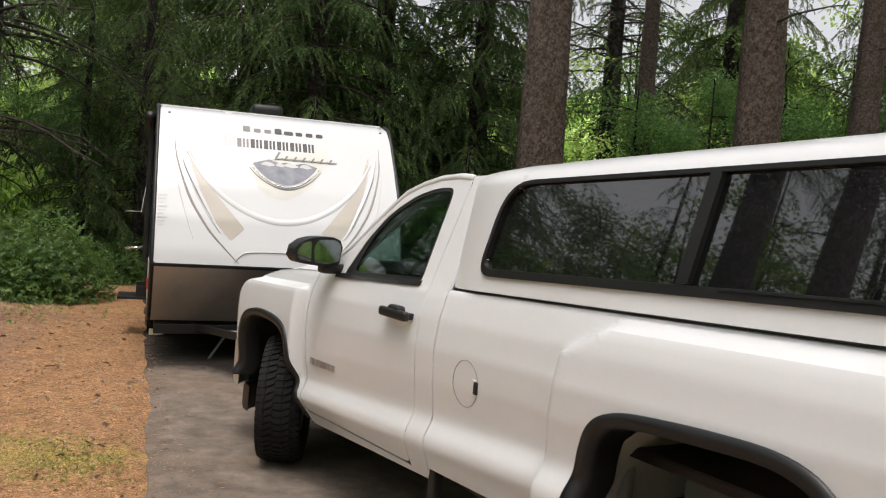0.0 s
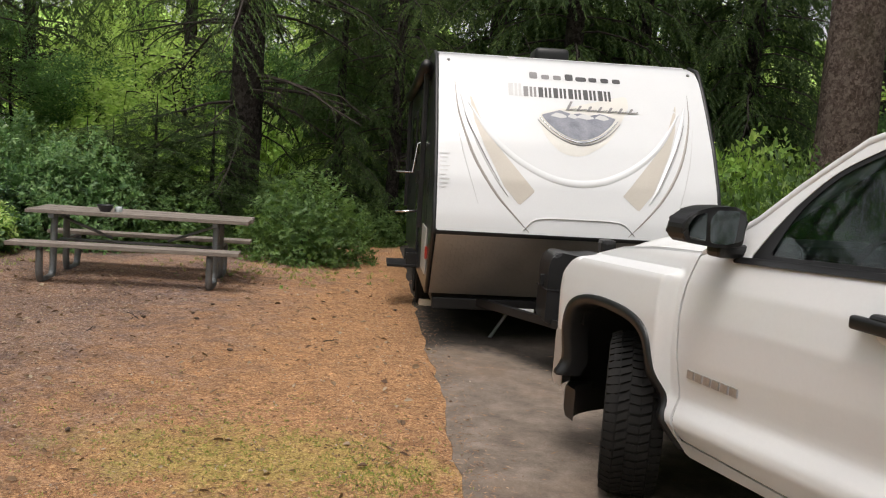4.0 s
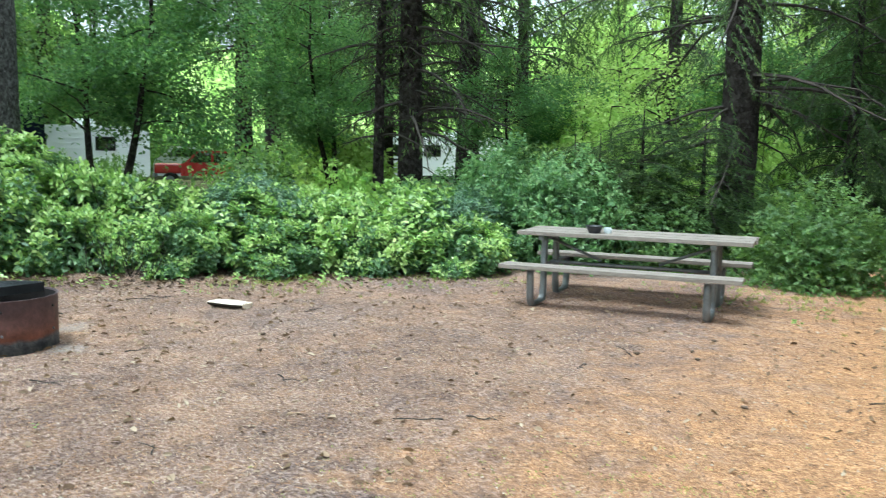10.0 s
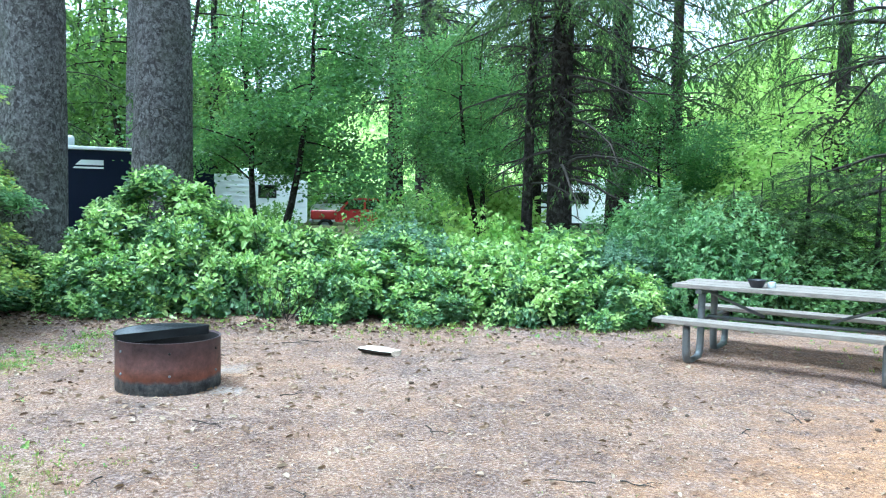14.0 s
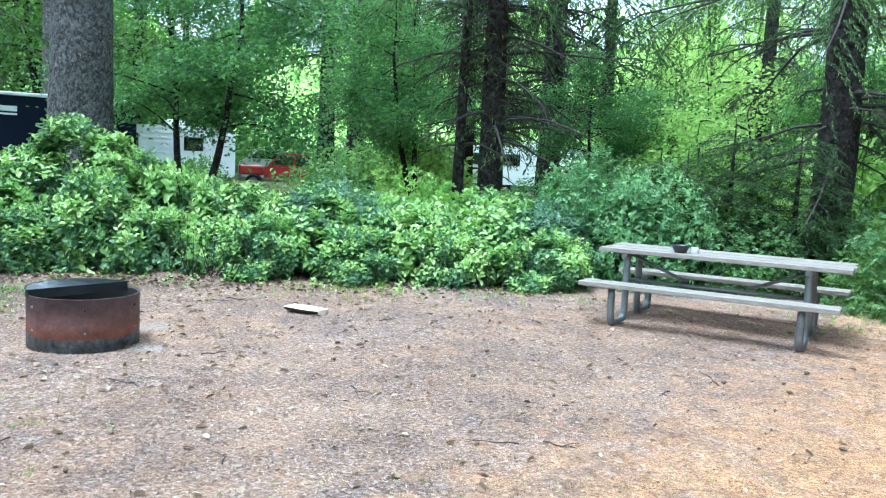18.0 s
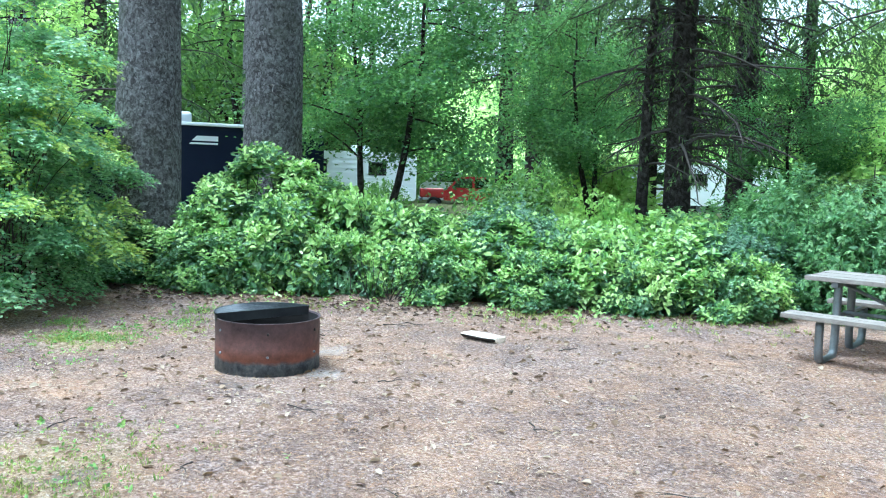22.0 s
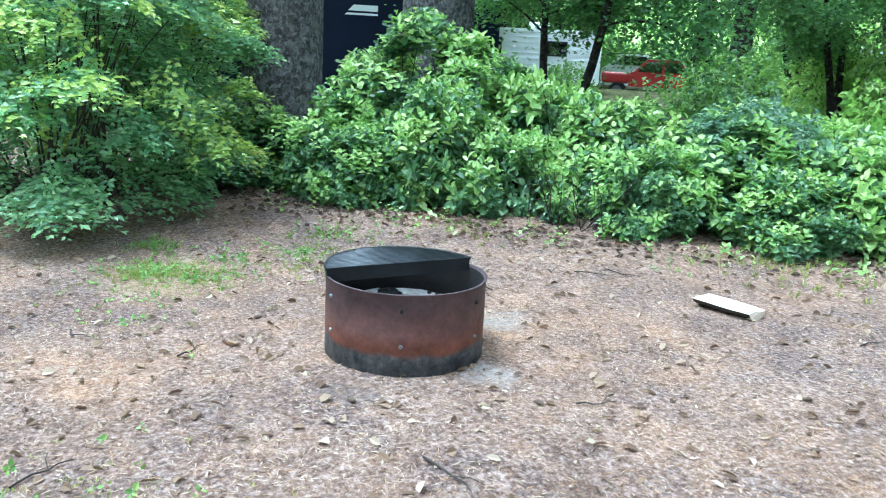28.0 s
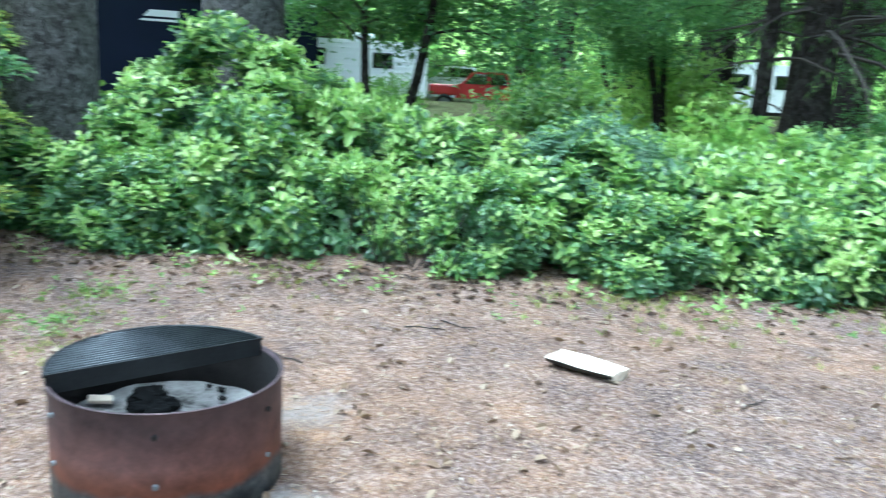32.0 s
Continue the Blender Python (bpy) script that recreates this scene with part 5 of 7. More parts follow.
    part("label_plate", box((0.16, 0.008, 0.03), (-0.42, -0.02, 0.335), 0.002), TRAILER_WHITE, tr)
    blk = part("levelling_block", box((0.16, 0.34, 0.07), (0, 0, 0.035), 0.008), PALE_WOOD)
    blk.matrix_world = pose(-1.13, 10.30, -0.03, 0, 0, 8)
    tagged(blk, "pale wooden levelling block against the trailer wheel", "block")
    return tr


SIDE_PALE = grainy("grey_white_trailer_side", (0.42, 0.41, 0.39), (0.55, 0.54, 0.52), 1.5, 0.35, 0, 0.02, 0.2)
DIAMOND = grainy("diamond_plate_metal", (0.40, 0.385, 0.36), (0.55, 0.53, 0.50), 3, 0.32, 0.75, 0.1)
trailer = build_trailer()


# ---- picnic table ----
def build_table():
    a, L = 11.0, 2.34
    # origin under the middle of the table; x along it
    tab = thing("picnic_table", pose(-4.42, 10.48, -0.005, 0, 0, a), "weathered wooden picnic table on bent steel tube legs", "picnic table")
    for k in range(5):
        part("tabletop_plank", box((L - 0.02 * (k % 2), 0.142, 0.042), (0.05 + 0.01 * (k % 3), -0.30 + 0.15 * k, 0.69 + 0.002 * (k % 2)), 0.006), WOOD, tab)
    for s in (-1, 1):
        for k in (0, 1):
            part("bench_plank", box((L, 0.125, 0.042), (0, s * (0.60 + 0.135 * k), 0.38), 0.006), WOOD, tab)
    for ex in (-0.86, 0.86):
        for s in (-1, 1):
            pts = []
            # the tube runs from under the top, down to the foot, back up to the bench
            line = [(0.22, 0.665), (0.225, 0.34), (0.23, 0.13), (0.25, 0.06), (0.30, 0.026), (0.44, 0.022), (0.57, 0.022), (0.65, 0.05), (0.685, 0.12), (0.69, 0.355)]
            line = np.array(line)
            line[:, 1] += LEVEL * (1 - line[:, 1] / 0.665)
            t = np.linspace(0, len(line) - 1, 33)
            for q in t:
                i = min(int(q), len(line) - 2)
                p = line[i] + (line[i + 1] - line[i]) * (q - i)
                pts.append((ex, s * p[0], p[1]))
            part("leg", tube(pts, 0.036, 12), STEEL, tab, "bent grey steel tube leg", True)
        part("bench_bracket", tube([(ex, -0.72, 0.345), (ex, 0.72, 0.345)], 0.022, 8), STEEL, tab, smooth=True)
        part("top_bracket", box((0.06, 0.70, 0.05), (ex, 0, 0.645), 0.006), STEEL, tab)
        part("brace", tube([(ex, 0, 0.62), (ex * 0.35, 0, 0.40)], 0.016, 8), STEEL, tab, smooth=True)
    part("centre_bar", tube([(-0.86, 0, 0.36), (0.86, 0, 0.36)], 0.018, 8), STEEL, tab, smooth=True)
    return tab


build_table()


# ---- fire ring ----
RUST = material("rusty_fire_ring_steel", 0.62, 0.3, spec=0.4)
v = coords(RUST)
sp = RUST.node_tree.nodes.new("ShaderNodeSeparateXYZ")
link(RUST, v, sp.inputs[0])
band = maths(RUST, "ADD", sp.outputs["Z"], maths(RUST, "MULTIPLY", maths(RUST, "SUBTRACT", noise_tex(RUST, v, 5), 0.5), 0.10))
wear = noise_tex(RUST, v, 9, 6, 0.75)
coat_col = ramp(RUST, band, (0.13, (0.215, 0.085, 0.055)), (0.22, (0.150, 0.076, 0.068)), (0.36, (0.095, 0.066, 0.072)))
coat_col = mix_color(RUST, 1.0, coat_col, ramp(RUST, wear, (0.3, (0.55, 0.52, 0.55)), (0.5, (0.95, 0.95, 0.95)), (0.72, (1.5, 1.4, 1.35))), "MULTIPLY")
low = ramp(RUST, noise_tex(RUST, v, 11, 6, 0.75), (0.38, (0.040, 0.050, 0.064)), (0.52, (0.12, 0.136, 0.15)), (0.68, (0.26, 0.265, 0.265)))
paint(RUST, mix_color(RUST, ramp(RUST, band, (0.095, (1, 1, 1)), (0.125, (0, 0, 0))), coat_col, low), noise_tex(RUST, v, 60), 0.3, 0.004)


SOOT = grainy("soot_on_rusty_steel", (0.008, 0.0075, 0.0075), (0.022, 0.019, 0.018), 7, 0.9, 0.0, 0.3, spec=0.1)
GRATE_STEEL = grainy("worn_grate_steel", (0.03, 0.032, 0.036), (0.08, 0.085, 0.09), 9, 0.4, 0.7)


def build_ring():
    R, H = 0.410, 0.410
    ring = thing("fire_ring", pose(-7.50, 5.53, gh(-7.5, 5.5) - 0.004, 0, 0, 0), "rusty round steel fire ring with a black cooking grate", "fire ring")
    V, F = lathe([(R, 0.0), (R, H * 0.5), (R, H - 0.004), (R + 0.006, H), (R - 0.008, H), (R - 0.008, H * 0.5), (R - 0.008, 0.0)], 72)
    V = [(x, z, y) for x, y, z in V]
    shell = mesh_object("shell", V, F, RUST, ring, "rusted steel band, blue-grey at its foot", True)
    V, F = lathe([(R - 0.010, 0.02), (R - 0.010, H - 0.012), (R - 0.014, H - 0.012), (R - 0.014, 0.02)], 72)
    mesh_object("soot_lining", [(x, z, y) for x, y, z in V], F, SOOT, shell, "sooty black inner face", True)
    for k in range(6):
        t = math.radians(-26 + 60 * k)
        m = Matrix.Rotation(t, 3, "Z") @ Matrix.Rotation(math.pi / 2, 3, "Y")
        for z in (0.155, 0.33):
            hole = z > 0.2 and k in (0, 1)
            part("bolt_hole" if hole else "bolt", cyl(0.011, 0.009, 0.012, ((R + 0.004) * math.cos(t), (R + 0.004) * math.sin(t), z), 8, m), BLACK_STEEL if hole else STEEL, shell)
    # ash bed: black char with a pale drift of ash
    rr = np.random.RandomState(7)
    V, F, NR, NS = [(0, 0, 0.195)], [], 20, 48
    for i in range(1, NR + 1):
        for k in range(NS):
            t, r = 2 * math.pi * k / NS, (R - 0.01) * i / NR
            x, y = r * math.cos(t), r * math.sin(t)
            V.append((x, y, 0.190 + 0.07 * min(max(-x - 0.06, 0), 0.3) + 0.012 * noise.noise((x * 9, y * 9, 0.3)) + 0.004 * noise.noise((x * 40, y * 40, 0.8)) + rr.uniform(-0.001, 0.0015)))
    F += [[0, 1 + k, 1 + (k + 1) % NS] for k in range(NS)]
    F += [[1 + (i - 1) * NS + k, 1 + i * NS + k, 1 + i * NS + (k + 1) % NS, 1 + (i - 1) * NS + (k + 1) % NS] for i in range(1, NR) for k in range(NS)]
    ASH = material("wood_ash", 0.95, spec=0.1)
    av = coords(ASH)
    an = maths(ASH, "ADD", maths(ASH, "MULTIPLY", noise_tex(ASH, av, 5, 6, 0.75), 0.8), maths(ASH, "MULTIPLY", noise_tex(ASH, av, 70, 3, 0.8), 0.2))
    paint(ASH, ramp(ASH, an, (0.33, (0.012, 0.012, 0.012)), (0.41, (0.14, 0.132, 0.125)), (0.50, (0.32, 0.305, 0.29)), (0.66, (0.52, 0.50, 0.475))), noise_tex(ASH, av, 55, 6, 0.85), 0.9, 0.012)
    mesh_object("ash_bed", V, F, ASH, ring, "pale grey ash and black char", True)
    # lumps of charcoal on the ash
    for k in range(11):
        bm = bmesh.new()
        bmesh.ops.create_icosphere(bm, subdivisions=1, radius=rr.uniform(0.008, 0.020))
        a, d = rr.uniform(0, 6.28), rr.uniform(0.0, 0.22)
        for v in bm.verts:
            v.co = Vector((v.co.x * 1.5 + rr.normal(0, 0.003), v.co.y + rr.normal(0, 0.003), v.co.z * 0.7)) + Vector((-0.12 + d * math.cos(a), 0.06 + d * math.sin(a), 0.215))
        part("charcoal", bm, SOOT, ring)
    # half-round grate over the far side
    g = new("grate")
    g.parent = ring
    g.matrix_basis = pose(0.004, -0.006, 0.445, 0, 0, 1.5) @ Matrix.Diagonal((0.985, 0.985, 1, 1))
    tagged(g, "black half-round cooking grate")
    c = -0.055
    rim = [((R + 0.005) * math.cos(t), (R + 0.005) * math.sin(t), 0) for t in np.linspace(math.acos(c / R), 2 * math.pi - math.acos(c / R), 40)]
    part("grate_rim", tube(rim, 0.008, 8), BLACK_STEEL, g, smooth=True)
    part("grate_flange", box((0.008, 2 * math.sqrt(R * R - c * c), 0.072), (c, 0, -0.030), 0.002), BLACK_STEEL, g)
    # curved wall that carries the grate on the ring
    turn = np.linspace(math.acos(c / R), 2 * math.pi - math.acos(c / R), 44)
    V = [(r * math.cos(t), r * math.sin(t), z) for t in turn for r, z in ((R + 0.004, 0.004), (R + 0.004, -0.06), (R - 0.003, -0.06), (R - 0.003, 0.004))]
    F = [[i * 4 + k, i * 4 + (k + 1) % 4, i * 4 + 4 + (k + 1) % 4, i * 4 + 4 + k] for i in range(43) for k in range(4)]
    mesh_object("grate_wall", V, F, BLACK_STEEL, g, smooth=False)
    for k in range(17):
        x = c - 0.024 * (k + 1)
        if x < -R + 0.01:
            break
        w = math.sqrt(R * R - x * x)
        part("grate_bar", tube([(x, -w, 0), (x, w, 0)], 0.0065, 8), GRATE_STEEL, g, smooth=True)
    for y in (-0.18, 0.0, 0.18):
        part("grate_cross_bar", tube([(c, y, -0.008), (-math.sqrt(R * R - y * y), y, -0.008)], 0.006, 6), BLACK_STEEL, g, smooth=True)
    return ring


build_ring()

# ---- board ----
def split_log():
    """A split billet: flat pale top and ends, bark left on its rounded underside."""
    ob = thing("firewood_log", pose(-7.475, 7.775, gh(-7.4, 7.7) + 0.002, -3, 1, 15.5), "pale split firewood log with dark bark beneath, on the earth", "firewood")
    n = 9
    top = [(-0.112, 0.046), (-0.04, 0.056), (0.03, 0.055), (0.085, 0.060)]
    under = [(0.085, 0.058), (0.078, 0.03), (0.055, 0.010), (0.01, 0.0), (-0.05, 0.006), (-0.09, 0.022), (-0.110, 0.044)]
    for name, line, mat, label in (("split_face", top, PALE_WOOD, ""), ("bark", under, TWIG, "dark bark on the underside")):
        V, F, m = [], [], len(line)
        for k in range(n):
            x = -0.195 + 0.39 * k / (n - 1)
            taper = 1.0 - 0.10 * k / (n - 1)
            V += [(x + 0.012 * (y > 0) * (k == n - 1), y * taper + 0.004 * math.sin(9 * x), z + 0.003 * math.sin(14 * x + 20 * y)) for y, z in line]
        F = [[k * m + i, k * m + i + 1, (k + 1) * m + i + 1, (k + 1) * m + i] for k in range(n - 1) for i in range(m - 1)]
        mesh_object(name, V, F, mat, ob, label)
    ring = top + under[1:-1]
    for x, taper in ((-0.195, 1.0), (0.196, 0.90)):
        V = [(x + (0.012 if y > 0 and x > 0 else 0), y * taper, z) for y, z in ring]
        mesh_object("end_grain", V, [list(range(len(V)))], PALE_WOOD, ob)
    return ob


split_log()


# ---- plants ----
def rng_unit(rng, n):
    v = rng.normal(size=(n, 3))
    return v / np.linalg.norm(v, axis=1, keepdims=True)


def shrub_mesh(rng, rx, ry, h, shoots, per, leaf, width, flat=0.5, upright=0.35, jitter=0.25, inner=0.25, oval=True, lumps=7):
    """Foliage and stems of a shrub about a half ellipsoid with an uneven outline."""
    d = rng_unit(rng, shoots)
    d[:, 2] = np.abs(d[:, 2]) * 0.95 + rng.uniform(-0.12, 0.05, shoots)
    d /= np.linalg.norm(d, axis=1, keepdims=True)
    lump = rng_unit(rng, lumps)
    lump[:, 2] = np.abs(lump[:, 2])
    bulge = 0.74 + 0.42 * np.max(np.clip((d @ lump.T - 0.6) / 0.4, 0, 1), axis=1)
    r = bulge * (1 - inner * rng.uniform(0, 1, shoots) ** 1.5)
    tipp = d * r[:, None] * [rx, ry, h]
    tipp[:, 2] = np.maximum(tipp[:, 2], 0.03 + 0.10 * rng.uniform(size=shoots))
    out = d * [1 / rx, 1 / ry, 1 / h]
    out /= np.linalg.norm(out, axis=1, keepdims=True)
    out = out + [0, 0, upright] + rng.normal(0, jitter, (shoots, 3))
    out /= np.linalg.norm(out, axis=1, keepdims=True)
    P, D, N, L, W = [], [], [], [], []
    for k in range(per):
        back = (k / per) * leaf * 3.2
        p = tipp - out * back
        ang = k * 2.4 + rng.uniform(0, 6.28, shoots)
        ref = np.cross(out, rng_unit(rng, shoots))
        ref /= np.linalg.norm(ref, axis=1, keepdims=True)
        q = np.cross(out, ref)
        sd = np.cos(ang)[:, None] * ref + np.sin(ang)[:, None] * q
        ld = sd * (0.7 + 0.4 * k / per) + out * (0.55 - 0.35 * k / per)
        ld[:, 2] -= 0.1
        nrm = out + [0, 0, flat] + rng.normal(0, 0.25, (shoots, 3))
        P.append(p), D.append(ld), N.append(nrm)
        s = leaf * rng.uniform(0.65, 1.15, shoots) * (0.75 + 0.25 * min(1, k / 2))
        L.append(s), W.append(s * width)
    V, F = leaves(np.concatenate(P), np.concatenate(D), np.concatenate(N), np.concatenate(L), np.concatenate(W), 0.2, oval, 0.08)
    V[:, 2] = np.maximum(V[:, 2], 0.004)
    m = min(60, shoots // 5)
    pick = rng.choice(shoots, m, replace=False)
    paths, radii = [], []
    for i in pick:
        a = np.array([rng.uniform(-0.25, 0.25) * rx, rng.uniform(-0.25, 0.25) * ry, -0.05])
        b = tipp[i]
        mid = (a + b) / 2 + [0, 0, 0.12 * h]
        t = np.linspace(0, 1, 5)[:, None]
        paths.append((1 - t) ** 2 * a + 2 * t * (1 - t) * mid + t * t * b)
        radii.append(np.linspace(0.010, 0.003, 5))
    return (V, F), tubes(paths, radii, 4)


def make_shrub(name, label, category, seed, mat, **kw):
    (V, F), (SV, SF) = shrub_mesh(np.random.RandomState(seed), **kw)
    ob = thing(name, Matrix(), label, category)
    mesh_object("foliage", V, F, mat, ob, kind="stuff")
    mesh_object("stem_wood", SV, SF, TWIG, ob, kind="stuff")
    return ob


def placed(ob, spots, group):
    """First spot for the thing itself, copies for the others. Spots: x, y, turn, scale, height."""
    tagged(ob, group=group)
    for i, (x, y, a, s, hz) in enumerate(spots):
        m = pose(x, y, gh(x, y) - 0.02, 0, 0, a) @ Matrix.Diagonal((s, s, s * hz, 1))
        if i == 0:
            ob.matrix_world = m
        else:
            c = copy_thing(ob, m)
            c.matrix_basis = m


def spruce(seed, H, r0, live_from, reach, live, dead, bark, dense=1.0, lean=0.0, veil=0, wide=1.0):
    """A conifer: tapered trunk, bare dead limbs below, drooping sprays above."""
    rng = np.random.RandomState(seed)
    ob = thing("spruce_tree", Matrix(), "tall spruce with dark bark and drooping dark green sprays", "tree")
    # trunk
    nz, ns = 40, 20
    zz = np.concatenate([[-0.15, 0.0, 0.15, 0.35, 0.7], np.linspace(1.1, H, nz - 5)])
    V = []
    for z in zz:
        r = r0 * (1 - 0.93 * max(0, z) / H) * (1 + 0.35 * math.exp(-max(z, 0) / 0.35))
        for k in range(ns):
            t = 2 * math.pi * k / ns
            w = 1 + 0.05 * math.sin(3 * t + z) + 0.03 * rng.uniform(-1, 1) + 0.16 * math.exp(-max(z, 0) / 0.4) * math.cos(5 * t + seed)
            V.append((r * w * math.cos(t) + lean * z, r * w * math.sin(t), z))
    F = [[i * ns + k, i * ns + (k + 1) % ns, (i + 1) * ns + (k + 1) % ns, (i + 1) * ns + k] for i in range(len(zz) - 1) for k in range(ns)]
    F.append([(len(zz) - 1) * ns + k for k in range(ns)])
    mesh_object("trunk", V, F, bark, ob, smooth=True)
    # dead limbs
    paths, radii = [], []
    P, D, N, L, W = [], [], [], [], []

    def limb(z, az, Lb, rise, droop, r):
        t = np.linspace(0, 1, 6)
        rad = np.stack([np.cos(az + 0.25 * t * rng.uniform(-1, 1)), np.sin(az + 0.25 * t * rng.uniform(-1, 1))], 1)
        p = np.zeros((6, 3))
        p[:, :2] = rad * (t * Lb)[:, None] + rng.normal(0, 0.03 * Lb, (6, 2)) * t[:, None]
        p[:, 0] += lean * z
        p[:, 2] = z + rise * Lb * t - droop * Lb * t * t + rng.normal(0, 0.02 * Lb, 6) * t
        paths.append(p)
        radii.append(np.linspace(r, r * 0.25, 6))
        return p
    for i in range(dead):
        z = rng.uniform(1.7 if veil else 1.2, live_from + 2.0)
        Lb = rng.uniform(0.5, reach * 0.85)
        p = limb(z, rng.uniform(0, 6.28), Lb, rng.uniform(-0.1, 0.35), rng.uniform(0.2, 0.6), (0.014 if veil else 0.009) + 0.010 * Lb)
        for j in range(int((9 if veil else 5) * Lb * dense)):
            k = rng.randint(1, 5)
            q0 = p[k]
            dirv = rng.normal(0, 1, 3) * [1, 1, 0.4] + (p[k] - p[0]) / Lb - [0, 0, 0.35]
            dirv /= np.linalg.norm(dirv)
            ln = rng.uniform(0.15, 0.55) * (1.2 - k * 0.12)
            tt = np.linspace(0, 1, 3)[:, None]
            paths.append(q0 + dirv * ln * tt - [0, 0, 0.3 * ln] * tt ** 2)
            radii.append(np.linspace(0.007, 0.003, 3))
            if veil and rng.uniform() < 0.7:
                t2 = rng.uniform(0.15, 1, veil)[:, None]
                P.append(q0 + dirv * ln * t2 - [0, 0, 0.3 * ln] * t2 ** 2)
                D.append(rng.normal(0, 0.5, (veil, 3)) + dirv * 0.6 - [0, 0, 0.9]), N.append(rng.normal(0, 1, (veil, 3)))
                l = rng.uniform(0.05, 0.12, veil)
                L.append(l), W.append(l * 0.12 + 0.008)
    # living limbs with sprays of twigs
    for i in range(live):
        f = ((i + rng.uniform(0, 1)) / live) ** 1.7
        z = live_from + (H - live_from - 0.3) * f
        Lb = reach * (1 - 0.85 * max(0, (z - live_from) / (H - live_from))) * rng.uniform(0.75, 1.15) + 0.25
        p = limb(z, i * 2.4 + rng.uniform(-0.4, 0.4), Lb, rng.uniform(0.05, 0.3), rng.uniform(0.35, 0.65), 0.008 + 0.007 * Lb)
        d = np.gradient(p, axis=0)
        n = int(max(3, 6.5 * Lb * dense))
        for t in np.linspace(0.2, 1.0, n):
            k = min(int(t * 5), 4)
            q0 = p[k] + (p[k + 1] - p[k]) * (t * 5 - k)
            ax = d[k] / np.linalg.norm(d[k])
            sd = np.cross(ax, [0, 0, 1.0])
            sd /= np.linalg.norm(sd) + 1e-6
            for s in (-1, 1):
                ln = (0.25 + 0.15 * Lb * (1.1 - abs(t - 0.5))) * rng.uniform(0.6, 1.35)
                dirv = sd * s * rng.uniform(0.5, 1.0) + ax * rng.uniform(0.3, 0.9) + [0, 0, rng.uniform(-0.85, 0.0)]
                dirv /= np.linalg.norm(dirv)
                fine = dense > 0.7
                m = int(7 + 34 * ln) if fine else int(3 + 10 * ln * min(1, dense + 0.1))
                tt = np.linspace(0.12, 1, m)
                base = q0 + dirv * (ln * tt)[:, None] - np.array([0, 0, 0.5 * ln]) * (tt ** 2)[:, None]
                way = dirv - np.array([0, 0, 1.0]) * tt[:, None] * 0.8
                side = np.cross(dirv, [0, 0, 1.0])
                for s2 in (-1, 1):
                    dd = way * 0.7 + side * s2 * 0.75 + rng.normal(0, 0.25, (m, 3)) + [0, 0, -0.12]
                    P.append(base), D.append(dd), N.append(np.tile([0, 0, 1.0], (m, 1)) + rng.normal(0, 0.6, (m, 3)))
                    if fine:
                        l = rng.uniform(0.045, 0.095, m) * (1.25 - 0.6 * tt) * wide
                        L.append(l), W.append((l * 0.08 + 0.009) * wide)
                    else:
                        l = rng.uniform(0.08, 0.17, m) / dense ** 0.8
                        L.append(l), W.append(l * 0.15 + 0.014 / dense ** 0.5)
    BV, BF = tubes(paths, radii, 4)
    mesh_object("limb_wood", BV, BF, TWIG, ob, kind="stuff")
    V, F = leaves(np.concatenate(P), np.concatenate(D), np.concatenate(N), np.concatenate(L), np.concatenate(W), 0.1, False)
    mesh_object("crown", V, F, NEEDLES, ob, kind="stuff")
    return ob


def broadleaf(seed, H, stems, crown_from, spread, clumps, per, leaf, mat, bark, label):
    """A many-stemmed leafy tree."""
    rng = np.random.RandomState(seed)
    ob = thing("broadleaf_tree", Matrix(), label, "tree")
    paths, radii, tips = [], [], []
    for s in range(stems):
        az = 2 * math.pi * s / stems + rng.uniform(-0.5, 0.5)
        t = np.linspace(0, 1, 9)[:, None]
        top = np.array([math.cos(az) * spread * rng.uniform(0.2, 0.5), math.sin(az) * spread * rng.uniform(0.2, 0.5), H * rng.uniform(0.75, 0.95)])
        p = np.array([0.12 * math.cos(az), 0.12 * math.sin(az), -0.1]) + top * t + np.array([math.cos(az), math.sin(az), 0]) * 0.35 * np.sin(t * 3.0) + rng.normal(0, 0.05, (9, 3)) * t
        paths.append(p)
        radii.append(np.linspace(0.075, 0.012, 9) * H / 6)
        for j in range(14):
            k = rng.uniform(crown_from / H, 1) * 8
            i = min(int(k), 7)
            q0 = p[i] + (p[i + 1] - p[i]) * (k - i)
            a2 = rng.uniform(0, 6.28)
            ln = rng.uniform(0.4, 1.0) * spread * (1.1 - 0.5 * k / 8)
            d = np.array([math.cos(a2), math.sin(a2), rng.uniform(-0.1, 0.6)])
            tt = np.linspace(0, 1, 5)[:, None]
            b = q0 + d * ln * tt - np.array([0, 0, 0.3 * ln]) * tt ** 2 + rng.normal(0, 0.04, (5, 3)) * tt
            paths.append(b)
            radii.append(np.linspace(0.02, 0.005, 5))
            tips += [b[2], b[3], b[4]]
    tips = np.array(tips)
    c = tips[rng.randint(0, len(tips), clumps)] + rng.normal(0, 0.16, (clumps, 3))
    P = (c[:, None] + rng.normal(0, 1, (clumps, per, 3)) * [0.27, 0.27, 0.17]).reshape(-1, 3)
    n = len(P)
    D = rng.normal(0, 1, (n, 3)) * [1, 1, 0.35] + [0, 0, -0.3]
    N = rng.normal(0, 0.6, (n, 3)) + [0, 0, 1]
    L = leaf * rng.uniform(0.7, 1.25, n)
    V, F = leaves(P, D, N, L, L * 0.66, 0.15, False, 0.05)
    BV, BF = tubes(paths, radii, 6)
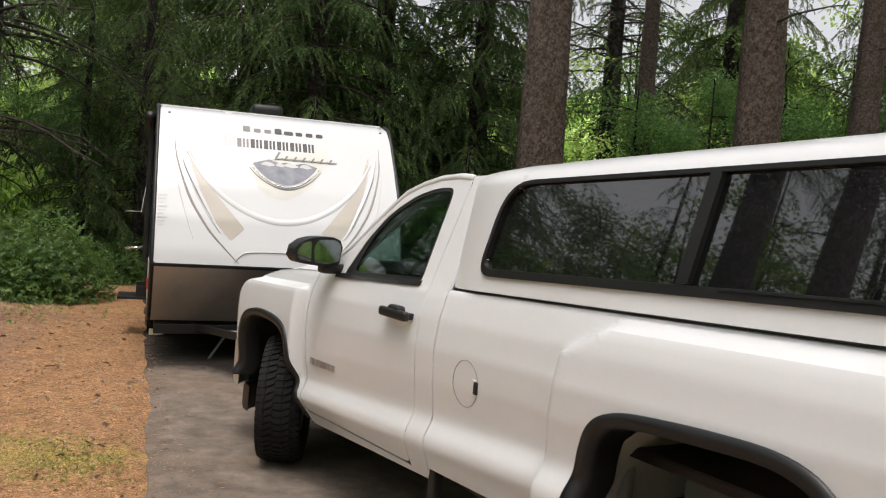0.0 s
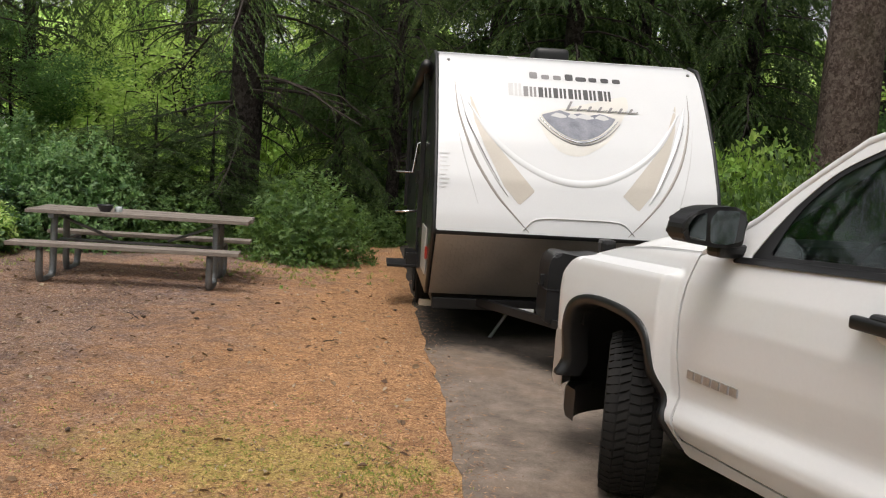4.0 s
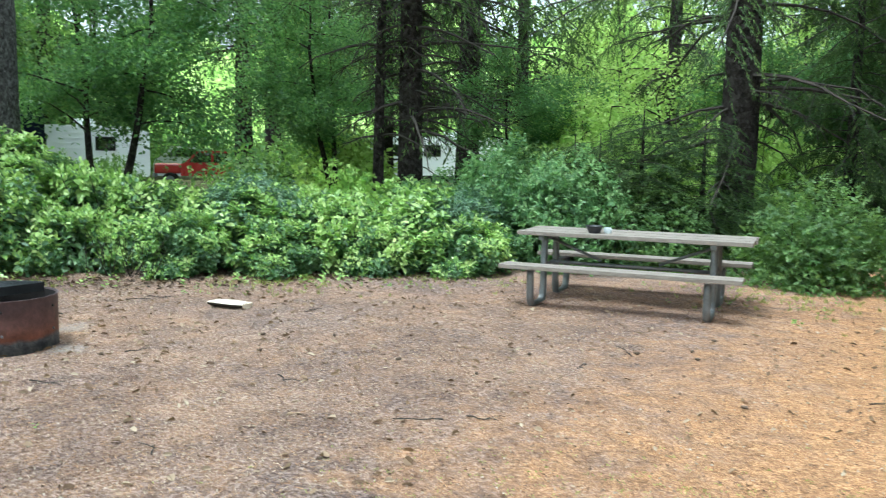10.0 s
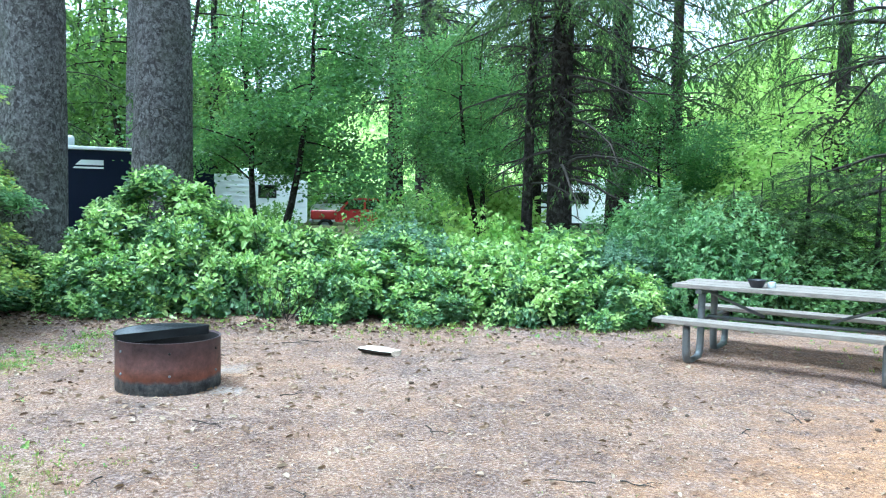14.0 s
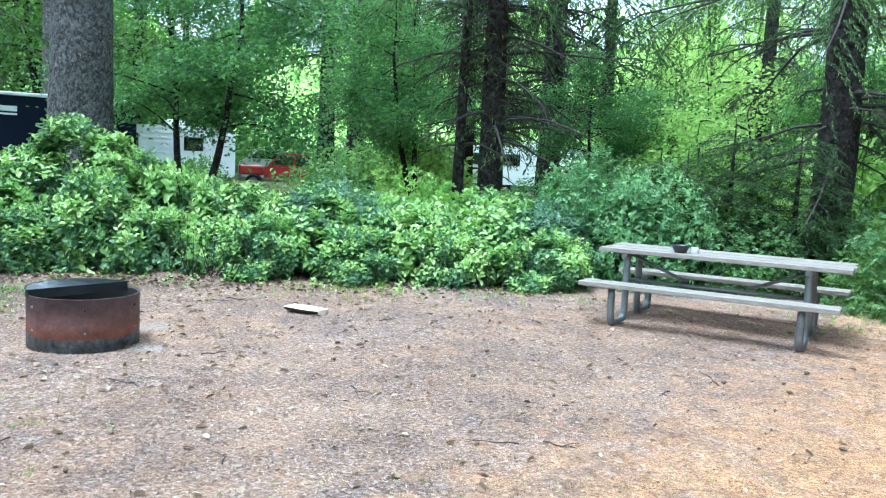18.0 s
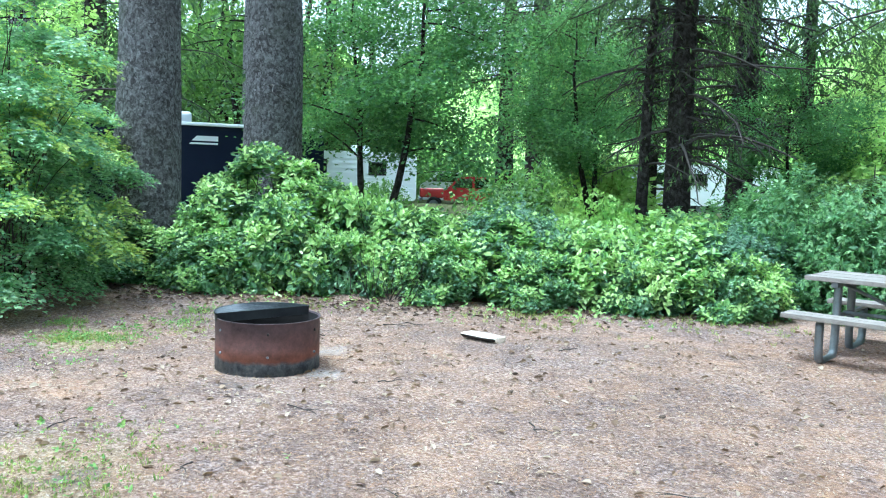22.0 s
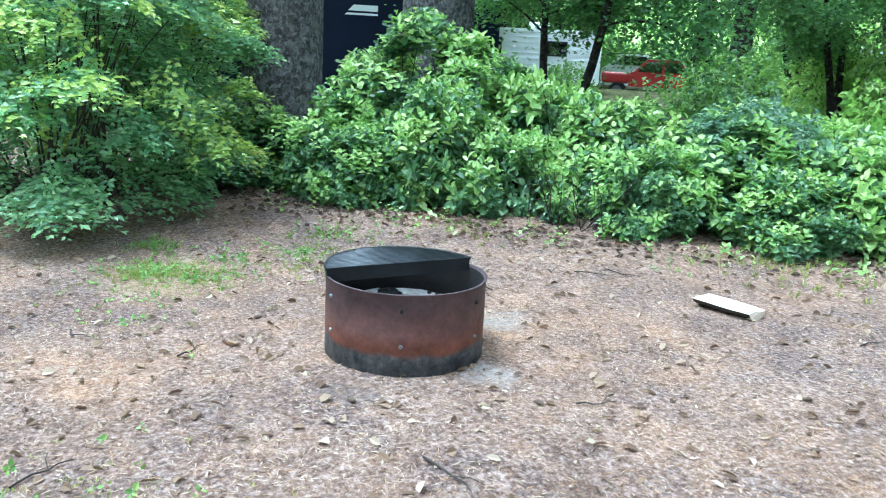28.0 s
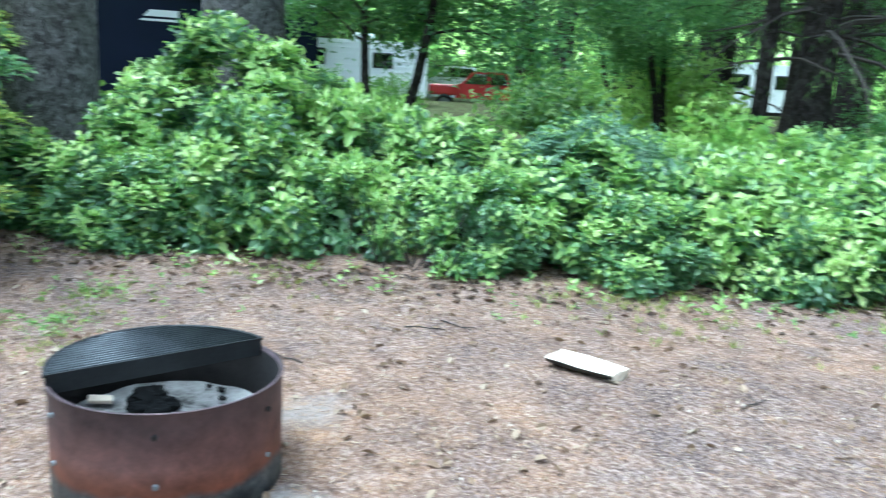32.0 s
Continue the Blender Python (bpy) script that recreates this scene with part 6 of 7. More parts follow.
    mesh_object("trunk", BV, BF, bark, ob, "several leaning stems", True)
    mesh_object("crown", V, F, mat, ob, kind="stuff")
    return ob


def mound_shell(rng, n, rx, ry, h, lumps, rough):
    """Directions and places over a lumpy half ellipsoid."""
    d = rng_unit(rng, n)
    d[:, 2] = np.abs(d[:, 2]) * 0.97 + rng.uniform(-0.14, 0.03, n)
    d /= np.linalg.norm(d, axis=1, keepdims=True)
    c = rng_unit(rng, lumps)
    c[:, 2] = np.abs(c[:, 2])
    near = np.max(np.clip((d @ c.T - 0.78) / 0.22, 0, 1), axis=1)
    r = (1 - rough) + rough * np.sqrt(near)
    p = d * r[:, None] * [rx, ry, h]
    out = d * [1 / rx, 1 / ry, 1 / h]
    out /= np.linalg.norm(out, axis=1, keepdims=True)
    return p, out


def rosettes(rng, tip, axis, per, leaf, width):
    """Leaves set round the ends of shoots, faces turned to the light."""
    n = len(tip)
    a0 = rng.uniform(0, 6.28, n)
    ref = np.cross(axis, rng_unit(rng, n))
    ref /= np.linalg.norm(ref, axis=1, keepdims=True)
    q = np.cross(axis, ref)
    P, D, N, L = [], [], [], []
    for k in range(per):
        f = k / max(1, per - 1)
        a = a0 + k * 2.4
        sd = np.cos(a)[:, None] * ref + np.sin(a)[:, None] * q
        P.append(tip - axis * (leaf * 1.7 * f) + sd * leaf * 0.05)
        D.append(sd + axis * (0.75 - 0.7 * f) + rng.normal(0, 0.16, (n, 3)))
        N.append(axis + [0, 0, 0.25] + rng.normal(0, 0.22, (n, 3)))
        L.append(leaf * rng.uniform(0.7, 1.15, n) * (0.7 + 0.3 * min(1, 2 * f)))
    L = np.concatenate(L)
    return leaves(np.concatenate(P), np.concatenate(D), np.concatenate(N), L, L * width, 0.16, True, 0.10)


def sprays(rng, tip, axis, per, length, leaf, width):
    """Flat layered sprays: two rows of small leaves along a drooping twig."""
    n = len(tip)
    flat = axis * [1, 1, 0.25] - [0, 0, 0.18] + rng.normal(0, 0.25, (n, 3))
    flat /= np.linalg.norm(flat, axis=1, keepdims=True)
    side = np.cross(flat, [0, 0, 1.0])
    side /= np.linalg.norm(side, axis=1, keepdims=True) + 1e-9
    face = np.cross(side, flat)
    face *= np.sign(face[:, 2:3] + 1e-6)
    P, D, N, L = [], [], [], []
    ln = length * rng.uniform(0.6, 1.3, n)[:, None]
    for k in range(per):
        f = k / (per - 1)
        for s in (-1, 1):
            j = rng.normal(0, 0.012, (n, 3))
            P.append(tip - flat * ln * f + [0, 0, 1] * (ln * 0.25 * (1 - (1 - f) ** 2)) + j)
            D.append(side * s * (0.35 + 0.65 * min(1, f * 3)) + flat * (1.0 - 0.5 * min(1, f * 3)) + rng.normal(0, 0.15, (n, 3)))
            N.append(face + flat * 0.6 + rng.normal(0, 0.3, (n, 3)))
            L.append(leaf * rng.uniform(0.7, 1.2, n) * (1.15 - 0.3 * abs(f - 0.5)))
    L = np.concatenate(L)
    return leaves(np.concatenate(P), np.concatenate(D), np.concatenate(N), L, L * width, 0.12, False, 0.06)


def stems(rng, tip, rx, ry, h, count):
    paths, radii = [], []
    for i in rng.choice(len(tip), min(count, len(tip)), replace=False):
        a = np.array([rng.uniform(-0.3, 0.3) * rx, rng.uniform(-0.3, 0.3) * ry, -0.05])
        b = tip[i]
        mid = (a + b) / 2 + [0, 0, 0.12 * h]
        t = np.linspace(0, 1, 5)[:, None]
        paths.append((1 - t) ** 2 * a + 2 * t * (1 - t) * mid + t * t * b)
        radii.append(np.linspace(0.011, 0.003, 5))
    return tubes(paths, radii, 4)


def lobes(rng, rx, ry, h, count, size, apart=0.93):
    """Centres, outward ways and radii of the leafy lobes of a shrub."""
    d = rng_unit(rng, count * 3)
    d[:, 2] = np.abs(d[:, 2]) * 0.97 + 0.02
    keep = [0]
    for k in range(1, len(d)):
        if np.max(d[keep] @ d[k]) < apart and len(keep) < count:
            keep.append(k)
    d = d[keep]
    d /= np.linalg.norm(d, axis=1, keepdims=True)
    out = d * [1 / rx, 1 / ry, 1 / h]
    out /= np.linalg.norm(out, axis=1, keepdims=True)
    rad = size * rng.uniform(0.7, 1.3, len(d))
    c = d * ([rx, ry, h] - rad[:, None] * 0.8) * rng.uniform(0.8, 1.06, len(d))[:, None]
    return c, out, rad


def salal_shrub(seed, rx, ry, h, shoots, leaf=0.108):
    """A salal mound: lobes of leafy shoots with dark gaps between, bright young leaves at the tips."""
    rng = np.random.RandomState(seed)
    ob = thing("salal_shrub", Matrix(), "dense glossy green salal shrub at the edge of the clearing", "shrub")
    c, out, rad = lobes(rng, rx, ry, h, int(26 * (rx * h) ** 0.5), 0.30)
    which = rng.randint(0, len(c), shoots)
    d = rng_unit(rng, shoots) + out[which] * 0.75 + [0, 0, 0.35]
    d /= np.linalg.norm(d, axis=1, keepdims=True)
    depth = rng.uniform(0, 1, shoots) ** 1.5
    p = c[which] + d * (rad[which] * (1 - 0.45 * depth))[:, None] * [1.15, 1.15, 0.8]
    # a dim inner layer of older leaves behind the lobes
    q, qo = mound_shell(rng, shoots // 3, rx * 0.66, ry * 0.66, h * 0.68, 16, 0.2)
    p, axis = np.concatenate([p, q]), np.concatenate([d * 0.8 + [0, 0, 0.85], qo + [0, 0, 0.4]]) + rng.normal(0, 0.25, (shoots + len(q), 3))
    axis /= np.linalg.norm(axis, axis=1, keepdims=True)
    p[:, 2] = np.maximum(p[:, 2], 0.05 + 0.14 * rng.uniform(size=len(p)))
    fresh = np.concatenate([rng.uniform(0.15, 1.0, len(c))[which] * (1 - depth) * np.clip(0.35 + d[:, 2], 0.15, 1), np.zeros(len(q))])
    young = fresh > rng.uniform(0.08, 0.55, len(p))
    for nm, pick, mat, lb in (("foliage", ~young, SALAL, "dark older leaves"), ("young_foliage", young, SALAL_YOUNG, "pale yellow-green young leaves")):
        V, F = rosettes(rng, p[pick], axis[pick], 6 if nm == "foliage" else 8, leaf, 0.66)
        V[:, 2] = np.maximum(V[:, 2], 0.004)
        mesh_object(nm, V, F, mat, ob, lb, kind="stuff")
    SV, SF = stems(rng, p, rx, ry, h, 90)
    mesh_object("stem_wood", SV, SF, TWIG, ob, kind="stuff")
    return ob


def huckleberry_shrub(seed, rx, ry, h, shoots, old=None, tips=None, tip_share=0.6):
    rng = np.random.RandomState(seed)
    ob = thing("huckleberry_shrub", Matrix(), "tall small-leaved evergreen shrub with yellow-green tips", "shrub")
    c, lobe_out, rad = lobes(rng, rx, ry, h, int(44 * (rx * h) ** 0.5), 0.36, 0.965)
    which = rng.randint(0, len(c), shoots)
    d = rng_unit(rng, shoots) + lobe_out[which] * 0.8 + [0, 0, 0.25]
    d /= np.linalg.norm(d, axis=1, keepdims=True)
    depth = rng.uniform(0, 1, shoots) ** 1.4
    p = c[which] + d * (rad[which] * (1 - 0.5 * depth))[:, None] * [1.4, 1.4, 0.36]
    q, qo = mound_shell(rng, shoots // 4, rx * 0.7, ry * 0.7, h * 0.75, 16, 0.2)
    p, out = np.concatenate([p, q]), np.concatenate([d * [1, 1, 0.6], qo])
    p[:, 2] = np.maximum(p[:, 2], 0.05 + 0.12 * rng.uniform(size=len(p)))
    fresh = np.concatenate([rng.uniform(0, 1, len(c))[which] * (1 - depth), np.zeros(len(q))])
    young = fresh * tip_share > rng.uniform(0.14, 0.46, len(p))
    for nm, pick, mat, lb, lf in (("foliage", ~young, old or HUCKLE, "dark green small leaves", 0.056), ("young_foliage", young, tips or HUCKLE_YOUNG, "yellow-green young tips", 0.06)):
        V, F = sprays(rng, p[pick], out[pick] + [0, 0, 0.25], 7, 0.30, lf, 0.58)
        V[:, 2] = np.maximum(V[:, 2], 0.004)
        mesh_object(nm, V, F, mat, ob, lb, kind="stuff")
    SV, SF = stems(rng, p, rx, ry, h, 40)
    mesh_object("stem_wood", SV, SF, TWIG, ob, kind="stuff")
    return ob


# salal hedge along the far side of the clearing
R1 = random.Random(11)
salal = [salal_shrub(20, 1.0, 1.0, 1.05, 760), salal_shrub(21, 1.05, 0.95, 1.15, 760), salal_shrub(22, 0.95, 1.05, 0.9, 720)]
spots = [[], [], []]
hedge = [(-12.3, 6.0, 0.9, 0.85), (-12.0, 6.9, 0.9, 1.2), (-11.2, 8.6, 1.0, 1.4), (-10.4, 9.2, 1.0, 1.15), (-9.5, 10.0, 1.1, 1.22), (-8.7, 10.7, 1.05, 1.15), (-7.8, 11.5, 1.15, 1.20), (-11.6, 10.2, 1.3, 1.0), (-10.2, 11.3, 1.3, 1.05), (-8.8, 12.4, 1.3, 1.2),
         (-11.3, 6.6, 0.7, 0.8), (-10.5, 7.9, 0.75, 0.85), (-9.6, 8.9, 0.7, 0.85), (-8.6, 9.7, 0.65, 0.75), (-7.9, 10.5, 0.65, 0.8), (-7.0, 11.3, 0.7, 0.8), (-11.0, 7.4, 0.85, 1.3)]
for k, (x, y, s, hh) in enumerate(hedge):
    spots[k % 3].append((x, y, R1.uniform(0, 360), s, hh / s / (1.05, 1.15, 0.9)[k % 3]))
for ob, sp_ in zip(salal, spots):
    placed(ob, sp_, "salal hedge")
mound = salal_shrub(24, 1.35, 1.35, 1.95, 1500)
tagged(mound, "tall rounded mound of glossy salal before the trunks", "shrub")
placed(mound, [(-12.0, 7.8, 0, 1.0, 1.0), (-13.3, 9.0, 130, 1.0, 0.75)], "salal hedge")

huck = huckleberry_shrub(31, 1.5, 1.5, 3.4, 2900)
placed(huck, [(-11.25, 4.22, 0, 1.0, 1.0), (-12.3, 2.4, 140, 0.8, 1.0), (-12.6, 5.0, 250, 0.9, 0.85)], "tall shrubs")
GREY_LEAF = leafy("grey_green_small_leaves", ((0.1, (0.06, 0.12, 0.075)), (0.55, (0.17, 0.285, 0.17)), (0.9, (0.36, 0.50, 0.29))), 0.4, 0.35, (0.25, 0.42, 0.14), 0.5)
low_huck = huckleberry_shrub(32, 1.0, 1.0, 1.3, 900, GREY_LEAF, GREY_LEAF)
tagged(low_huck, "grey-green small-leaved shrub in the hedge")
placed(low_huck, [(-9.5, 9.95, 0, 0.9, 1.05), (-7.35, 11.9, 220, 0.8, 1.1), (-8.6, 10.6, 60, 0.7, 1.0)], "low shrubs")
elder = make_shrub("elder_shrub", "leafy pale green elder shrub among the trees", "shrub", 33, BROAD, rx=1.2, ry=1.2, h=1.2, shoots=520, per=8, leaf=0.125, width=0.62, flat=1.8, upright=-0.25, jitter=0.55, inner=0.6, lumps=12, oval=False)
PALE_LEAF = leafy("pale_blue_green_leaves", ((0.1, (0.05, 0.115, 0.052)), (0.5, (0.14, 0.265, 0.115)), (0.9, (0.32, 0.48, 0.20))), 0.42, 0.42, (0.32, 0.55, 0.14), 0.5)
pale_elder = make_shrub("elder_shrub", "pale green elder shrub with level leaves behind the hedge", "shrub", 36, PALE_LEAF, rx=1.2, ry=1.2, h=1.75, shoots=1300, per=9, leaf=0.088, width=0.60, flat=1.5, upright=0.1, jitter=0.4, inner=0.55, lumps=18, oval=True)
placed(pale_elder, [(-8.15, 12.85, 0, 0.92, 0.74), (-7.1, 12.9, 80, 0.98, 0.98), (-6.35, 12.8, 170, 0.85, 1.05), (-9.3, 12.9, 250, 0.72, 0.8)], "elder shrubs")
near_elder = make_shrub("elder_shrub", "leafy green elder shrub beside the picnic table", "shrub", 34, GREEN_TIP, rx=1.2, ry=1.2, h=1.8, shoots=1500, per=8, leaf=0.085, width=0.64, flat=0.9, upright=0.1, jitter=0.5, inner=0.6, lumps=22, oval=True)
near_spots = [(-3.15, 13.3, 0.80, 0.85), (-5.35, 13.7, 0.8, 0.7), (-7.6, 14.2, 0.95, 0.9), (-4.25, 14.8, 0.75, 0.75), (-2.75, 16.4, 0.6, 0.7), (-6.3, 14.6, 0.9, 0.8)]
placed(near_elder, [(x, y, 67 * x, s, hz) for x, y, s, hz in near_spots], "elder shrubs")
thicket = [(-21.4, 14.2, 1.0, 1.35), (-22.6, 16.4, 1.0, 1.25), (-1.9, 17.6, 1.0, 1.0), (3.7, 13.6, 0.9, 2.1), (2.6, 15.5, 1.2, 2.0), (6.8, 12.3, 1.2, 1.7), (8.6, 10.2, 1.2, 1.6), (5.6, 16.5, 1.2, 1.8), (11.0, 12.0, 1.3, 1.8)]
R3 = random.Random(8)
for n in range(34):
    a, d = radians(R3.uniform(-42, 96)), R3.uniform(17, 34)
    x, y = -2 - d * math.sin(a), 3 + d * math.cos(a)
    az = math.degrees(math.atan2(-1.2 - x, y - 2.3))
    if (-1.6 < x < 2.6 and y < 15) or 47 < az < 63 or 31.5 < az < 41.5:
        continue
    thicket.append((x, y, R3.uniform(1.3, 2.0), R3.uniform(1.4, 2.3)))
for az, d in ((42, 46), (45, 50), (47.5, 52), (50, 54), (53, 54), (33, 56), (36.5, 55), (40, 56), (57, 52), (61, 50)):
    thicket.append((-1.2 - d * math.sin(radians(az)), 2.3 + d * math.cos(radians(az)), 2.1, 2.6))
placed(elder, [(x, y, R3.uniform(0, 360), s, hh / 1.2 / s) for x, y, s, hh in thicket], "elder shrubs")
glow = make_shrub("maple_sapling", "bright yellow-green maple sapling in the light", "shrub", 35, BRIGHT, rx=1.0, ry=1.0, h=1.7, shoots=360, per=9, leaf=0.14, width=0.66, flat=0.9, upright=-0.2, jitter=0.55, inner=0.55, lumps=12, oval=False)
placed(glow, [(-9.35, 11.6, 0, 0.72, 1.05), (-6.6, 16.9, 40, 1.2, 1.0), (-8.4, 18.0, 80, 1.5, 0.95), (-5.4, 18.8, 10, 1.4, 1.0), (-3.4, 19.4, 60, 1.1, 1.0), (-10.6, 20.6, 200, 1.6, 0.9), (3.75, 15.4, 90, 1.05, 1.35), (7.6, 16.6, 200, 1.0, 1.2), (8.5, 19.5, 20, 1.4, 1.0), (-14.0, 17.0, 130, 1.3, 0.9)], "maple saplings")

# conifers
types = [
    spruce(51, 17, 0.22, 4.7, 2.5, 36, 70, BARK_DARK, 0.9, veil=6),
    spruce(52, 16, 0.19, 4.3, 2.4, 40, 56, BARK_DARK, 0.9, veil=6),
    spruce(53, 18, 0.30, 1.6, 3.4, 120, 16, BARK_DARK, 0.8, wide=1.5),
]
far_types = [spruce(56, 18, 0.26, 1.8, 3.0, 46, 20, BARK_DARK, 0.36), spruce(57, 20, 0.22, 3.5, 2.8, 44, 24, BARK_DARK, 0.36)]
big_grey = spruce(54, 24, 0.46, 13.0, 3.6, 40, 5, BARK_GREY)
big_red = spruce(55, 24, 0.42, 13.0, 3.6, 40, 8, BARK_RED)
tagged(big_grey, "tall spruce with a thick grey scaly trunk")
tagged(big_red, "tall spruce with a thick reddish scaly trunk")
fork = spruce(59, 23, 0.30, 4.1, 3.3, 44, 40, BARK_DARK, 0.9, veil=8)
placed(fork, [(-4.73, 15.34, 160, 1.0, 1.0), (-7.9, 21.3, 40, 0.62, 1.25)], "spruce trees")
young = spruce(60, 5.5, 0.07, 0.15, 1.25, 84, 4, BARK_DARK, 1.7)
tagged(young, "young dark green spruce behind the table", "tree")
placed(young, [(-5.75, 14.1, 0, 1.0, 0.42), (-4.9, 14.3, 90, 0.9, 0.45), (-6.75, 13.9, 200, 0.95, 0.36), (-6.2, 13.6, 300, 0.9, 0.38)], "young spruces")
slim = spruce(63, 13, 0.10, 4.5, 1.6, 26, 34, BARK_DARK, 0.85, 0.02, veil=8)
tagged(slim, "slim leaning spruce with a thin dark trunk", "tree")
placed(slim, [(-10.05, 13.2, 0, 1.0, 1.0)], "spruce trees")
known = {
    0: [(-9.57, 13.48, 0, 1.0, 1.0), (-11.5, 18.2, 80, 1.25, 1.0), (-2.35, 17.15, 30, 0.6, 1.3), (-4.7, 30.0, 200, 1.9, 0.9)],
    1: [(-16.4, 21.3, 40, 1.0, 1.0), (-30.5, 28.6, 0, 2.2, 0.8), (-25.2, 25.4, 100, 2.0, 0.8), (13.5, 32.0, 0, 2.4, 0.8), (-18.5, 24.0, 0, 1.3, 1.0)],
    2: [(-3.4, 17.0, 60, 0.4, 1.0), (-0.5, 19.5, 0, 1.0, 1.0), (2.6, 20.5, 70, 1.1, 1.0), (5.6, 22.0, 140, 0.9, 1.0), (-2.8, 23.0, 220, 1.1, 1.0), (0.8, 25.5, 20, 1.2, 1.0), (14.0, 24.0, 60, 1.0, 1.0), (15.5, 26, 30, 1.2, 1.0), (0.9, 17.6, 110, 0.8, 1.1), (4.6, 18.6, 250, 0.7, 1.1), (18.5, 21, 80, 1.1, 1.0), (16, 16.5, 150, 1.0, 1.0)],
}
R2 = random.Random(5)
far = [[], []]
taken = [(x, y) for rows in known.values() for x, y, *_ in rows]
for n in range(3000):
    if len(taken) > 62:
        break
    a, d = R2.uniform(0, 2 * math.pi), 17 + 38 * R2.random()
    x, y = -4 + d * math.cos(a), 5 + d * math.sin(a)
    if min(math.hypot(x - p, y - q) for p, q in taken) < 4.5 or (-2.5 < x + 0.13 * y < 5.0 and -20 < y < 16):
        continue
    if (-28 < x < -2 and 6 < y < 26 and d < 27) or (x < 2 and y < 8 and d < 36 and n % 3):
        continue
    if 6 < math.degrees(math.atan2(-1.2 - x, y - 2.3)) < 33 or (-40 < math.degrees(math.atan2(-1.2 - x, y - 2.3)) < -9 and n % 4):
        continue
    if math.hypot(x + 18, y - 9) < 6 or math.hypot(x + 29, y - 23) < 6 or math.hypot(x + 29, y - 36) < 6:
        continue
    taken.append((x, y))
    far[n % 2].append((x, y, R2.uniform(0, 360), R2.uniform(0.85, 1.3), R2.uniform(0.85, 1.15)))
far[0] += [(-25.0, 10.6, 80, 0.9, 1.0)]
far[1] += [(-12.4, 22.2, 300, 0.9, 1.0), (-14.5, 19.0, 50, 0.85, 1.0)]
behind = [(-18, -5), (-20, -9), (-13, -12), (-7, -13), (-21, -2), (-15, -13), (-3, -15), (-25, -9), (-9, -19), (3, -17), (-18, -18), (-23, 3), (9, -6), (11, 1), (12, 7), (9, -13)]
far[0] += [(x, y, 37 * x, 1.0, 1.0 + 0.01 * (y % 7)) for x, y in behind[::2]]
far[1] += [(x, y, 53 * x, 1.0, 1.0 + 0.01 * (x % 7)) for x, y in behind[1::2]]
for k, ob in enumerate(types):
    placed(ob, known[k], "spruce trees")
for ob, rows in zip(far_types, far):
    placed(ob, rows, "spruce trees")
placed(big_grey, [(-12.98, 6.39, 0, 1.0, 1.0), (-14.2, 8.83, 100, 1.12, 1.0), (-21.5, 6.5, 50, 0.8, 1), (-26, 14, 190, 1, 1), (-17.5, -0.5, 20, 1, 1), (-15.5, -6.5, 120, 1, 0.9)], "thick grey spruces")
placed(big_red, [(4.69, 14.07, 0, 1.1, 1.0), (8.6, 13.6, 120, 1.1, 1.0), (12.1, 15.2, 210, 0.85, 1.0), (9.2, 19.6, 300, 0.72, 1.1)], "thick reddish spruces")
leafy_tree = broadleaf(61, 6.8, 2, 2.3, 2.9, 2500, 13, 0.085, GREEN, BARK_DARK, "small many-stemmed leafy tree with dark stems")
placed(leafy_tree, [(-13.6, 10.4, 0, 0.95, 1.0), (-13.4, 16.0, 120, 0.9, 1.0), (-5.0, 21.0, 200, 0.8, 1.0), (-9.7, 17.3, 250, 0.6, 1.0), (13.5, 18.0, 300, 1.1, 1.0), (10.0, 18.5, 10, 1.0, 1.0), (3.0, 23, 40, 1.2, 1.0)], "leafy trees")
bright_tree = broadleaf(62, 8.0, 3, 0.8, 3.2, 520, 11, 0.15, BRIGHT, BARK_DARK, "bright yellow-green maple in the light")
green_tree = broadleaf(64, 8.5, 3, 0.8, 3.2, 560, 12, 0.15, BROAD, BARK_DARK, "green leafy tree in the wood beyond the clearing")
greens = [(15.8, 21.2, 40, 1.0, 1.1), (18.5, 25.5, 160, 1.1, 1.1), (-42.1, 18.6, 30, 1.7, 1.2), (-41.5, 21.8, 120, 1.6, 1.2), (-41.0, 25.0, 220, 1.6, 1.2), (-40.5, 28.6, 310, 1.6, 1.1)]
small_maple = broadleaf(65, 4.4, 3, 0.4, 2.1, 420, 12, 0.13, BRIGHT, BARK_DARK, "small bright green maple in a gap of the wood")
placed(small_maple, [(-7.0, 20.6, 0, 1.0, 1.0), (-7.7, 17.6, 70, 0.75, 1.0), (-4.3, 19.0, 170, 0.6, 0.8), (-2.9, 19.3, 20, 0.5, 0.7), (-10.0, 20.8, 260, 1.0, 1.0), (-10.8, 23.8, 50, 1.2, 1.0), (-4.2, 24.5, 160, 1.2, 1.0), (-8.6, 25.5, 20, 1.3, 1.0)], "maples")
maples = [ (-17.5, 5.0, 30, 0.8, 1.0), (-18.5, 1.5, 90, 0.9, 1.0), (7.5, 29, 20, 1.2, 1.0), (14, 24, 20, 1.0, 1.0), (-31, 42, 0, 1.4, 1.0), (-12.5, 33.0, 70, 1.2, 1.2), (-7.0, 33.5, 150, 1.2, 1.2), (-5.5, 38.0, 220, 1.3, 1.1), (-15.5, 38.0, 300, 1.3, 1.2)]
